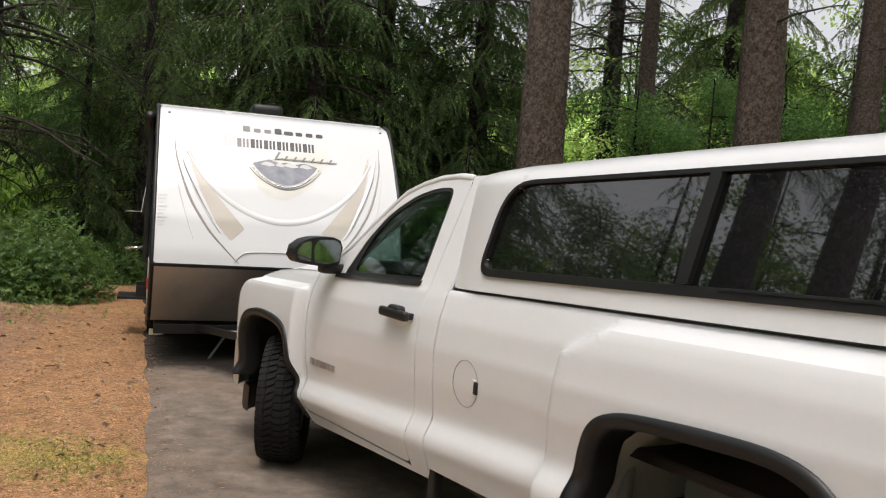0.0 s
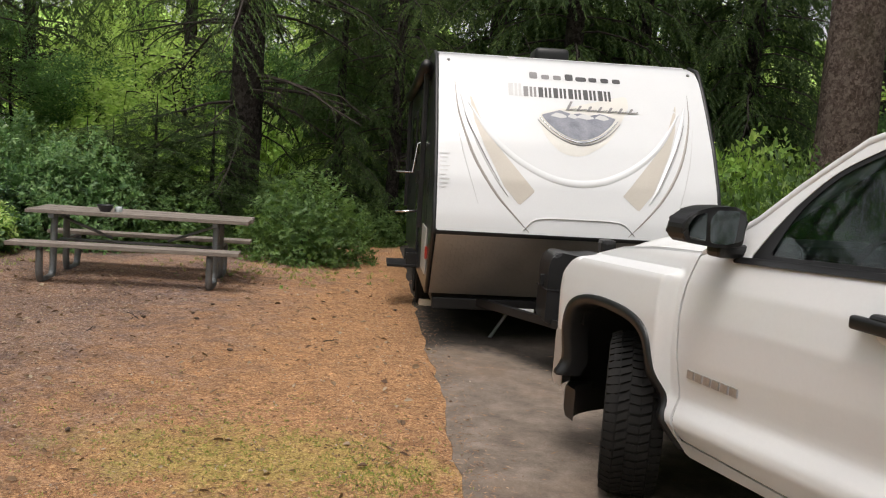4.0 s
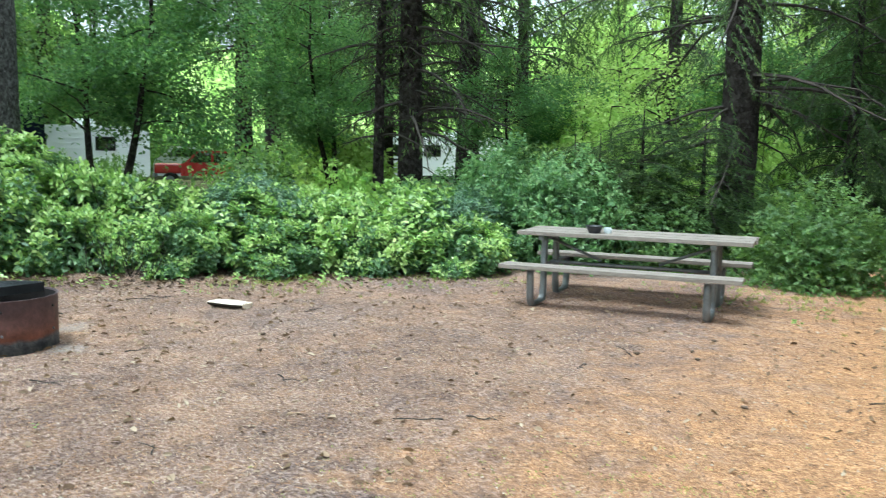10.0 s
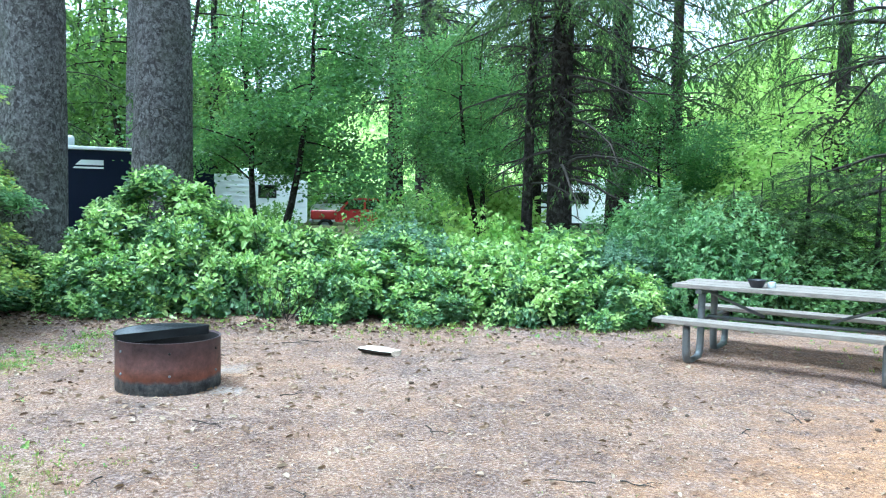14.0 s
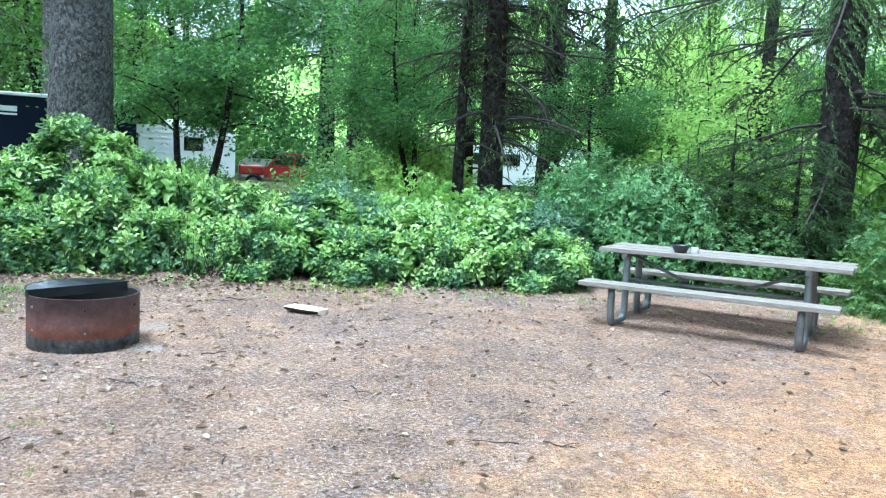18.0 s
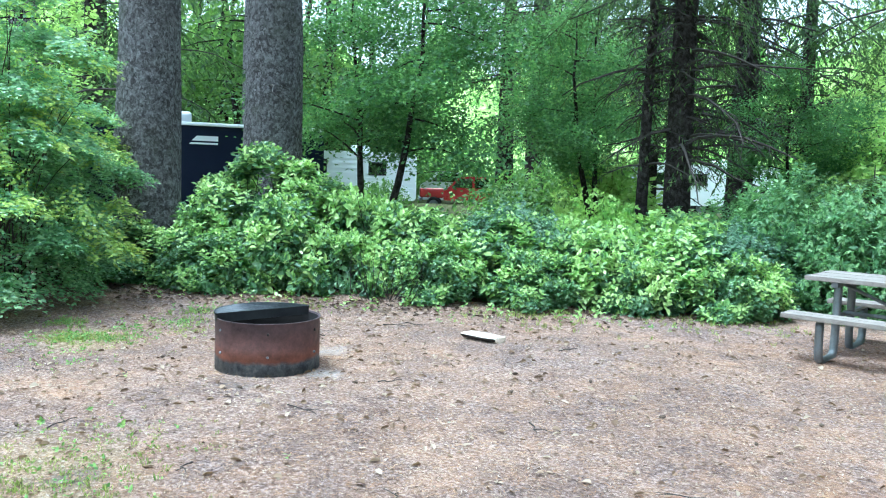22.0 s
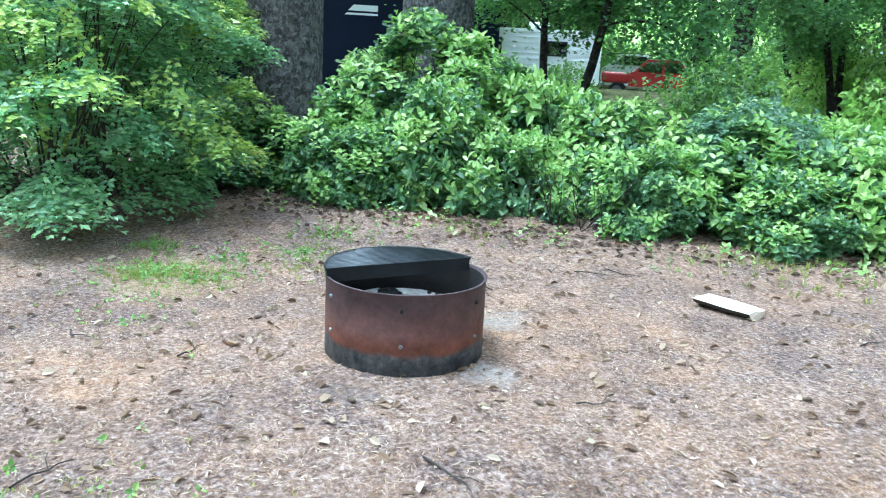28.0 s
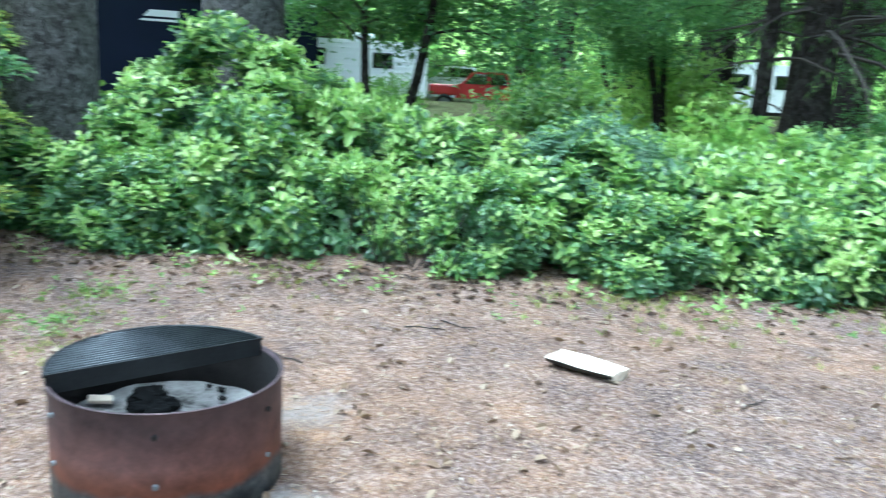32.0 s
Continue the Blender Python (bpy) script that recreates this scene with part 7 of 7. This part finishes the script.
for n in range(26):
    a, d = radians(-40 + 140 * n / 25 + R2.uniform(-2, 2)), R2.uniform(34, 48)
    x, y = -1.2 - d * math.sin(a), 2.3 + d * math.cos(a)
    az = math.degrees(math.atan2(-1.2 - x, y - 2.3))
    if 29.5 < az < 41.5 or 49 < az < 61:
        continue
    (maples if n % 3 == 0 else greens).append((x, y, R2.uniform(0, 360), R2.uniform(1.3, 1.7), R2.uniform(0.95, 1.25)))
placed(bright_tree, maples, "maples")
placed(green_tree, greens, "leafy trees")


# ---- distant woods: a pale, self-glowing leafy band all round, sixty metres off ----
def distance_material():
    mat = material("glowing_distant_woods", 0.9, spec=0.1)
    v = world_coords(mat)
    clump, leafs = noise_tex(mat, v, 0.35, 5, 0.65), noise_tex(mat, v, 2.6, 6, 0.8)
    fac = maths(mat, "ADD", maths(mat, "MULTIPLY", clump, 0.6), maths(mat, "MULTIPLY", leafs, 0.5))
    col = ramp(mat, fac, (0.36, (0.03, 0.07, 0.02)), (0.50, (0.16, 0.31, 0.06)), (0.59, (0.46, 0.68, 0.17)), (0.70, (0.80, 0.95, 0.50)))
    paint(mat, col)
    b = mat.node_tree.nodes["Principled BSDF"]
    # Emission stands in for daylight on the far leaves.
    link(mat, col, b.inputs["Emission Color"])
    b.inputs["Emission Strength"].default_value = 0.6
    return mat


def build_distance():
    n, rows = 360, (-1.0, 3.0, 7.0, 11.0, 15.0)
    rng = np.random.RandomState(17)
    top = 0.55 + 0.45 * np.interp(np.arange(n), np.arange(0, n + 4, 4), np.resize(rng.uniform(0, 1, n // 4), n // 4 + 1)) + rng.uniform(-0.05, 0.05, n)
    V, F = [], []
    for k in range(n):
        a = 2 * math.pi * k / n
        r = 62 + 3 * math.sin(5 * a)
        for z in rows:
            V.append((-4 + r * math.cos(a), 6 + r * math.sin(a), z * (top[k] if z > 0 else 1)))
    m = len(rows)
    for k in range(n):
        F += [[k * m + i, ((k + 1) % n) * m + i, ((k + 1) % n) * m + i + 1, k * m + i + 1] for i in range(m - 1)]
    ob = mesh_object("backdrop", V, F, distance_material(), label="glowing backdrop of pale green leafy woods in the distance", smooth=True)
    tagged(ob, category="woods", kind="structure")


build_distance()


# ---- camping vehicles beyond the hedge ----
FAR_WHITE = grainy("white_camper_side", (0.80, 0.82, 0.83), (0.88, 0.89, 0.90), 1.2, 0.4)
NAVY = grainy("dark_navy_camper_side", (0.006, 0.009, 0.022), (0.012, 0.017, 0.040), 0.8, 0.5, 0, 0.0, 0.0, spec=0.15)
RED = grainy("red_truck_paint", (0.26, 0.012, 0.014), (0.36, 0.02, 0.022), 1.2, 0.3, 0, 0.0, 0.5)


def camper(name, label, x, y, turn, L, W, H, mat, windows, z=LEVEL):
    """A camper: its near long side faces local -y."""
    c = thing(name, pose(x, y, z, 0, 0, turn), label, "camper")
    part("body", prism(rounded([(-L / 2, 0.45), (L / 2, 0.45), (L / 2, H), (-L / 2, H)], [0.15, 0.15, 0.25, 0.25]), W, "y", 0.0, 0.04), mat, c)
    part("roof_unit", box((0.8, 0.7, 0.28), (L * 0.1, W / 2, H + 0.14), 0.08, None, 3), FAR_WHITE, c, smooth=True)
    part("roof_unit", box((0.5, 0.5, 0.18), (-L * 0.25, W / 2, H + 0.09), 0.05, None, 3), FAR_WHITE, c, smooth=True)
    part("underframe", box((L - 0.3, W - 0.2, 0.2), (0, W / 2, 0.4), 0.02), BLACK_STEEL, c)
    for wx, wz, ww, wh in windows:
        f = part("window_frame", box((ww, 0.04, wh), (wx, -0.005, wz), 0.02), BLACK_TRIM, c)
        part("pane", box((ww - 0.08, 0.02, wh - 0.08), (wx, -0.025, wz), 0.01), DARK_GLASS, f)
    for wx in (-0.4, 0.4):
        w = wheel(c, 0, 0, 0.34, 0.2)
        w.matrix_basis = pose(wx + L * 0.05, 0.12, 0.34, 0, 0, 180)
    return c


navy = camper("fifth_wheel_camper", "tall dark navy camper with a white roof behind the spruces", -18.03, 7.86, 78, 7.5, 2.5, 2.45, NAVY, [(-2.6, 1.8, 0.9, 0.6)])
part("roof_edge", box((7.5, 0.06, 0.07), (0, -0.02, 2.43), 0.02), FAR_WHITE, navy, "white roof edge")
part("side_decal", prism([(1.0, 2.10), (1.52, 2.10), (1.52, 2.20), (1.1, 2.20)], 0.012, "y", -0.012), FAR_WHITE, navy, "white slanted stripes")
part("side_decal", prism([(0.95, 2.03), (1.52, 2.03), (1.52, 2.065), (0.98, 2.065)], 0.012, "y", -0.012), FAR_WHITE, navy)
white_tr = camper("white_camper", "white travel trailer with a small window beyond the hedge", -31.65, 20.7, 57, 6.0, 2.4, 2.45, FAR_WHITE, [(1.35, 1.75, 0.75, 0.55), (-1.2, 1.8, 0.9, 0.6)])
for k in range(9):
    part("siding_rib", box((5.7, 0.02, 0.02), (0, -0.01, 0.75 + 0.2 * k), 0.005), FAR_WHITE, white_tr)
camper("white_motorhome", "white motorhome with dark windows among the trees", -26.4, 38.2, 35, 7.0, 2.4, 2.5, FAR_WHITE, [(-2.0, 1.75, 0.8, 0.6), (-0.3, 1.75, 0.9, 0.6), (1.6, 1.75, 0.8, 0.6)])


def far_pickup(x, y, turn):
    t = thing("red_pickup_truck", pose(x, y, -0.35, 0, 0, turn), "red pickup truck with dark side windows, beyond the hedge", "truck")
    part("bed", box((1.7, 1.85, 0.62), (-2.05, 0, 0.92), 0.08, None, 3), RED, t)
    cab = part("cab", prism(rounded([(-1.18, 0.6), (1.35, 0.6), (1.35, 1.2), (1.12, 1.25), (0.58, 1.84), (-0.98, 1.84), (-1.18, 1.25)], [0.05, 0.05, 0.1, 0.1, 0.15, 0.12, 0.1]), 1.8, "y", -0.9, 0.06), RED, t)
    part("hood", box((1.25, 1.8, 0.5), (1.95, 0, 0.96), 0.12, None, 3), RED, t)
    part("front_bumper", box((0.16, 1.8, 0.22), (2.58, 0, 0.62), 0.05, None, 3), STEEL, t)
    for s in (-1, 1):
        part("front_window", prism([(-0.10, 1.27), (0.96, 1.27), (0.52, 1.74), (-0.10, 1.74)], 0.02, "y", s * 0.905 - 0.01), DARK_GLASS, cab)
        part("rear_window", prism([(-1.05, 1.27), (-0.22, 1.27), (-0.22, 1.74), (-0.92, 1.74)], 0.02, "y", s * 0.905 - 0.01), DARK_GLASS, cab)
        for wx in (-1.85, 1.85):
            w = wheel(t, 0, 0, 0.38, 0.22)
            w.matrix_basis = pose(wx, s * 0.85, 0.38, 0, 0, 0 if s > 0 else 180)
    return t


far_pickup(-34.9, 30.2, 231)
car = thing("white_car", pose(-40.3, 33.3, 0.15, 0, 0, 50), "white car showing above the hedge beyond a red truck", "car")
part("body", prism(rounded([(-1.9, -0.1), (2.1, -0.1), (2.0, 0.75), (1.2, 0.95), (0.5, 1.58), (-0.9, 1.62), (-1.5, 1.0), (-1.9, 0.8)], 0.2), 1.6, "y", -0.8, 0.08), FAR_WHITE, car)
part("side_window", prism(rounded([(-1.2, 1.0), (0.85, 0.98), (0.42, 1.46), (-0.8, 1.48)], 0.08), 0.03, "y", -0.83), DARK_GLASS, car)


# ---- litter, twigs, cones and grass on the ground ----
def scatter(rng, n, x0, x1, y0, y1):
    x, y = rng.uniform(x0, x1, n), rng.uniform(y0, y1, n)
    return x, y


def lay_needles(name, label, seed, n, area, lo, hi, w, mat, keep):
    rng = np.random.RandomState(seed)
    x, y = scatter(rng, n, *area)
    k = keep(x, y, rng)
    x, y = x[k], y[k]
    n = len(x)
    a = rng.uniform(0, 2 * np.pi, n)
    L = rng.uniform(lo, hi, n)
    pave = x > (-0.50 - 0.135 * (y - 4.8))
    P = np.stack([x, y, np.where(pave, 0.0205 + LEVEL, ground_height(x, y) + 0.003) + rng.uniform(0, 0.004, n)], 1)
    D = np.stack([np.cos(a), np.sin(a), rng.normal(0, 0.08, n)], 1)
    tip = 0.3 if w > 0 else 0.6
    N = np.stack([rng.normal(0, tip, n), rng.normal(0, tip, n), np.ones(n)], 1)
    V, F = leaves(P, D, N, L, np.full(n, w) if w > 0 else L * -w * rng.uniform(0.6, 1.3, n), 0.12 if w > 0 else 0.4, hi > 0.05 and w < 0, -0.18 if w < 0 else 0.0)
    ob = mesh_object(name, V, F, mat, label=label, kind="stuff")
    return tagged(ob, category="litter")


DRY = leafy("fallen_needles", ((0.1, (0.10, 0.055, 0.03)), (0.5, (0.33, 0.18, 0.095)), (0.95, (0.55, 0.37, 0.22))), 0.8, 0.1, (0.4, 0.25, 0.1))
PALE = leafy("bleached_chips", ((0.1, (0.22, 0.17, 0.12)), (0.5, (0.42, 0.34, 0.26)), (0.95, (0.66, 0.58, 0.48))), 0.85, 0.1, (0.4, 0.3, 0.2))
BROWN = leafy("brown_fallen_leaves", ((0.1, (0.05, 0.03, 0.02)), (0.55, (0.17, 0.105, 0.07)), (0.98, (0.48, 0.37, 0.27))), 0.8, 0.12, (0.3, 0.17, 0.08))
lawn_edge = lambda x, y, r: (x < -0.50 - 0.135 * (y - 4.8) + r.exponential(0.10, len(x))) & (x * 0.6 + 8.5 + 7.5 - y * 0.9 > -1.2)
lay_needles("needle_litter", "orange spruce needles strewn over the earth", 71, 52000, (-6, 0.6, 3.0, 12.0), 0.02, 0.055, 0.0055, DRY, lawn_edge)
lay_needles("needle_litter", "brown needles strewn over the earth", 72, 26000, (-11, -4, 3.0, 10.5), 0.025, 0.06, 0.0045, DRY, lawn_edge)
lay_needles("chip_litter", "bleached bits of wood and leaf on the earth", 73, 7000, (-11, -0.5, 3.0, 11.5), 0.008, 0.026, -0.5, PALE, lawn_edge)
lay_needles("dark_litter", "dark bits of bark on the earth", 76, 9000, (-11, -0.5, 3.0, 11.5), 0.010, 0.032, -0.5, BROWN, lawn_edge)
STRAW = leafy("dry_straw_bits", ((0.1, (0.07, 0.045, 0.03)), (0.5, (0.30, 0.21, 0.14)), (0.95, (0.62, 0.50, 0.36))), 0.85, 0.1, (0.4, 0.28, 0.14))
lay_needles("twig_litter", "short dry twigs and straw on the earth", 78, 34000, (-10, -3.5, 3.2, 9.5), 0.015, 0.055, 0.0042, STRAW, lawn_edge)
lay_needles("leaf_litter", "dry curled leaves on the earth", 74, 3200, (-11, -0.8, 3.0, 11.0), 0.025, 0.07, -0.55, LITTER, lambda x, y, r: lawn_edge(x, y, r) & (r.uniform(size=len(x)) < np.clip((-x - 1.0) / 6, 0.25, 1)))
foot = lambda x, y: (x + 10.9) * 0.773 - (y - 5.95) * 0.636
lay_needles("leaf_litter", "dry brown leaves heaped along the foot of the hedge", 75, 14000, (-12, -6.5, 5.2, 11.2), 0.035, 0.085, -0.55, BROWN, lambda x, y, r: np.abs(foot(x, y) - r.normal(-0.05, 0.25, len(x))) < 0.12)
lay_needles("dark_litter", "dark humus and bark under the hedge", 79, 16000, (-12.5, -6.5, 5.0, 11.5), 0.015, 0.05, -0.5, TWIG, lambda x, y, r: np.abs(foot(x, y) - r.normal(-0.25, 0.22, len(x))) < 0.12)
lay_needles("edge_litter", "orange needles thinning out over the edge of the asphalt", 83, 60000, (-2.0, 0.6, 3.0, 10.5), 0.02, 0.055, 0.0055, DRY, lambda x, y, r: np.abs(x + 0.50 + 0.135 * (y - 4.8) - r.normal(0.04, 0.14, len(x))) < 0.02)
lay_needles("drive_litter", "needles and leaves blown over the asphalt", 77, 2600, (-1.2, 2.6, 3.5, 8.2), 0.03, 0.07, 0.0045, DRY, lambda x, y, r: r.uniform(size=len(x)) < np.where(np.abs(y - 7.75 - 0.15 * np.sin(3 * x)) < 0.14, 1.0, 0.25))


def tufts(seed, spots, blades):
    rng = np.random.RandomState(seed)
    P, D, L = [], [], []
    for cx, cy, r, h, n in spots:
        for _ in range(n):
            x, y = cx + rng.normal(0, r), cy + rng.normal(0, r)
            for _ in range(blades):
                P.append((x + rng.normal(0, 0.012), y + rng.normal(0, 0.012), gh(x, y)))
                D.append((rng.normal(0, 0.5), rng.normal(0, 0.5), 1.0))
                L.append(h * rng.uniform(0.5, 1.2))
    P, D, L = np.array(P), np.array(D), np.array(L)
    V, F = leaves(P, D, rng_unit(rng, len(P)), L, np.full(len(P), 0.006), 0.1, False, 0.2)
    ob = mesh_object("grass", V, F, GRASS, label="sparse tufts of green grass on the earth", kind="stuff")
    return tagged(ob, category="grass")


tufts(81, [(-1.5, 5.35, 0.5, 0.012, 420), (-2.1, 5.6, 0.4, 0.012, 260), (-0.95, 5.2, 0.2, 0.022, 160), (-2.9, 5.2, 0.5, 0.010, 200), (-6.1, 3.7, 0.35, 0.018, 220), (-9.31, 4.50, 0.16, 0.035, 130), (-9.95, 4.60, 0.10, 0.035, 50), (-9.12, 4.81, 0.13, 0.03, 60), (-9.05, 4.45, 0.35, 0.022, 60), (-9.25, 5.45, 0.25, 0.03, 80), (-9.85, 5.9, 0.2, 0.035, 60), (-9.9, 7.2, 0.25, 0.05, 50), (-8.2, 9.2, 0.4, 0.07, 90), (-6.9, 10.6, 0.5, 0.05, 120), (-5.6, 3.4, 0.3, 0.04, 110), (-3.2, 12.0, 0.6, 0.06, 120)], 6)


def seedlings(seed, name, label, spots, per, leaf, mat):
    """Low young plants: small rosettes on the earth."""
    rng = np.random.RandomState(seed)
    tip = np.array([(x + rng.normal(0, r), y + rng.normal(0, r), 0) for x, y, r, n, h in spots for _ in range(n)])
    hh = np.array([h * rng.uniform(0.5, 1.3) for x, y, r, n, h in spots for _ in range(n)])
    tip[:, 2] = ground_height(tip[:, 0], tip[:, 1]) + hh
    axis = rng.normal(0, 0.35, tip.shape) + [0, 0, 1]
    axis /= np.linalg.norm(axis, axis=1, keepdims=True)
    V, F = rosettes(rng, tip, axis, per, leaf, 0.7)
    ob = mesh_object(name, V, F, mat, label=label, kind="stuff")
    return tagged(ob, category="plants")


seedlings(91, "salal_seedlings", "bright young salal shoots at the foot of the hedge", [(-10.9 + 0.636 * k * 0.46, 6.0 + 0.773 * k * 0.46 - 0.1, 0.16, 3, 0.10) for k in range(12)], 6, 0.065, SALAL_YOUNG)
seedlings(92, "low_herbs", "small green herbs scattered on the earth", [(-9.31, 4.50, 0.14, 60, 0.03), (-9.95, 4.60, 0.10, 34, 0.03), (-9.12, 4.81, 0.12, 36, 0.025), (-9.54, 5.02, 0.09, 24, 0.025), (-9.53, 5.57, 0.10, 26, 0.025), (-10.05, 5.95, 0.12, 30, 0.03), (-9.05, 4.45, 0.35, 20, 0.025), (-9.4, 5.4, 0.3, 26, 0.025), (-8.5, 4.2, 0.3, 22, 0.02), (-9.9, 6.3, 0.25, 20, 0.03), (-8.6, 8.4, 0.3, 16, 0.03), (-7.5, 9.7, 0.35, 24, 0.03), (-6.1, 3.7, 0.4, 50, 0.02), (-5.3, 3.3, 0.4, 40, 0.02), (-3.2, 11.7, 0.6, 40, 0.03)], 6, 0.034, HERB)


def cone_mesh():
    bm = bmesh.new()
    bmesh.ops.create_icosphere(bm, subdivisions=2, radius=1.0)
    for v in bm.verts:
        k = 1 + 0.16 * math.sin(9 * v.co.x + 5 * math.atan2(v.co.y, v.co.z))
        v.co = Vector((v.co.x * 0.024, v.co.y * 0.012 * k, v.co.z * 0.012 * k))
    return bm


CONE = grainy("dark_spruce_cone", (0.06, 0.04, 0.028), (0.15, 0.105, 0.075), 60, 0.9)
cone = part("spruce_cone", cone_mesh(), CONE)
tagged(cone, "small dark spruce cone on the earth", "cone", "spruce cones")
R4 = random.Random(21)
for k in range(26):
    x, y = R4.uniform(-10.3, -1.3), R4.uniform(3.4, 10.0)
    if y - 3 > 0.74 * (x + 13) + 2.5:
        x, y = R4.uniform(-7.0, -1.6), R4.uniform(3.4, 8.5)
    m = pose(x, y, gh(x, y) + 0.014, R4.uniform(0, 360), R4.uniform(-10, 10), R4.uniform(0, 360))
    if k == 0:
        cone.matrix_world = m
    else:
        copy_thing(cone, m)


def dead_stick(seed, L):
    rng = np.random.RandomState(seed)
    t = np.linspace(0, 1, 6)
    p = np.stack([t * L, rng.normal(0, 0.012, 6).cumsum(), 0.006 + np.abs(rng.normal(0, 0.004, 6))], 1)
    q = np.array([p[3], p[3] + [0.05, 0.05, 0.01], p[3] + [0.10, 0.08, 0.005]])
    V, F = tubes([p, q], [np.linspace(0.005, 0.002, 6), np.linspace(0.003, 0.0015, 3)], 5)
    ob = mesh_object("twig", V, F, TWIG, smooth=True)
    return tagged(ob, "thin dead twig on the earth", "twig", "fallen twigs")


for k in range(4):
    st = dead_stick(90 + k, 0.14 + 0.05 * k)
    for n in range(5):
        x, y = R4.uniform(-9, -1.5), R4.uniform(3.5, 8.5)
        m = pose(x, y, gh(x, y) + 0.003, 0, 0, R4.uniform(0, 360))
        if n == 0:
            st.matrix_world = m
        else:
            copy_thing(st, m)

# bare twigs at the foot of the hedge
rng = np.random.RandomState(99)
paths, radii = [], []
for k in range(26):
    a = np.array([-9.75 + rng.normal(0, 0.18), 8.05 + rng.normal(0, 0.18), gh(-9.7, 8.0)])
    d = np.array([rng.uniform(-0.1, 0.6), rng.uniform(-0.5, 0.3), rng.uniform(0.3, 0.8)])
    t = np.linspace(0, 1, 5)[:, None]
    paths.append(a + d * t * 0.8 + rng.normal(0, 0.02, (5, 3)) * t)
    radii.append(np.linspace(0.006, 0.002, 5))
V, F = tubes(paths, radii, 4)
brush = mesh_object("dead_brush", V, F, TWIG, label="bare dead twigs at the foot of the hedge")
tagged(brush, category="brush", kind="stuff")

# ---- small things on the table and in the ring ----
TABLE = pose(-4.42, 10.48, -0.005, 0, 0, 11)
bowl_v, bowl_f = lathe([(0.055, 0.0), (0.085, 0.06), (0.095, 0.075), (0.090, 0.075), (0.078, 0.058), (0.05, 0.008)], 28)
bowl = mesh_object("bowl", [(x, z, y) for x, y, z in bowl_v], bowl_f + [[k * 6 for k in range(28)][::-1]], grainy("dark_glazed_bowl", (0.012, 0.012, 0.016), (0.035, 0.035, 0.042), 12, 0.35), label="small dark bowl on the picnic table", smooth=True)
bowl.matrix_world = TABLE @ pose(-0.34, -0.20, 0.713)
tagged(bowl, category="bowl")
jar_v, jar_f = lathe([(0.036, 0.0), (0.040, 0.01), (0.040, 0.05), (0.034, 0.06), (0.030, 0.06), (0.036, 0.048), (0.036, 0.012), (0.03, 0.006)], 20)
jar = mesh_object("glass_jar", [(x, z, y) for x, y, z in jar_v], jar_f + [[k * 8 for k in range(20)][::-1]], grainy("cloudy_glass", (0.45, 0.5, 0.52), (0.65, 0.7, 0.72), 20, 0.15), label="small cloudy glass jar on the picnic table", smooth=True)
jar.matrix_world = TABLE @ pose(-0.21, -0.16, 0.713)
tagged(jar, category="jar")
CHAR = grainy("charred_wood", (0.003, 0.003, 0.003), (0.012, 0.012, 0.012), 30, 0.95, 0, 0.6, spec=0.1)
rr = np.random.RandomState(12)
for dx, dy, r in ((0.0, 0.0, 0.062), (0.075, 0.02, 0.050), (-0.06, 0.03, 0.040), (0.05, -0.055, 0.036), (0.13, -0.01, 0.042), (-0.03, -0.05, 0.032)):
    bm = bmesh.new()
    bmesh.ops.create_icosphere(bm, subdivisions=3, radius=r)
    for v in bm.verts:
        k = 1 + 0.35 * noise.noise(v.co * 45 + Vector((dx * 90, dy * 70, r * 50))) + 0.2 * noise.noise(v.co * 120)
        v.co = Vector((v.co.x * 1.35 * k, v.co.y * k, v.co.z * 0.6 * k))
    log = part("charred_log", bm, CHAR)
    log.matrix_world = pose(-7.69 + dx, 5.52 + dy, gh(-7.5, 5.5) + 0.205 + 0.35 * r, 0, 0, 900 * dx)
    tagged(log, "lump of charred black wood on the ash", "log")
chip = part("wood_chip", box((0.09, 0.05, 0.015), (0, 0, 0), 0.003), PALE_WOOD)
chip.matrix_world = pose(-7.78, 5.36, gh(-7.5, 5.5) + 0.222, 5, 8, 75)
tagged(chip, "pale unburnt wood chip on the ash", "wood chip")
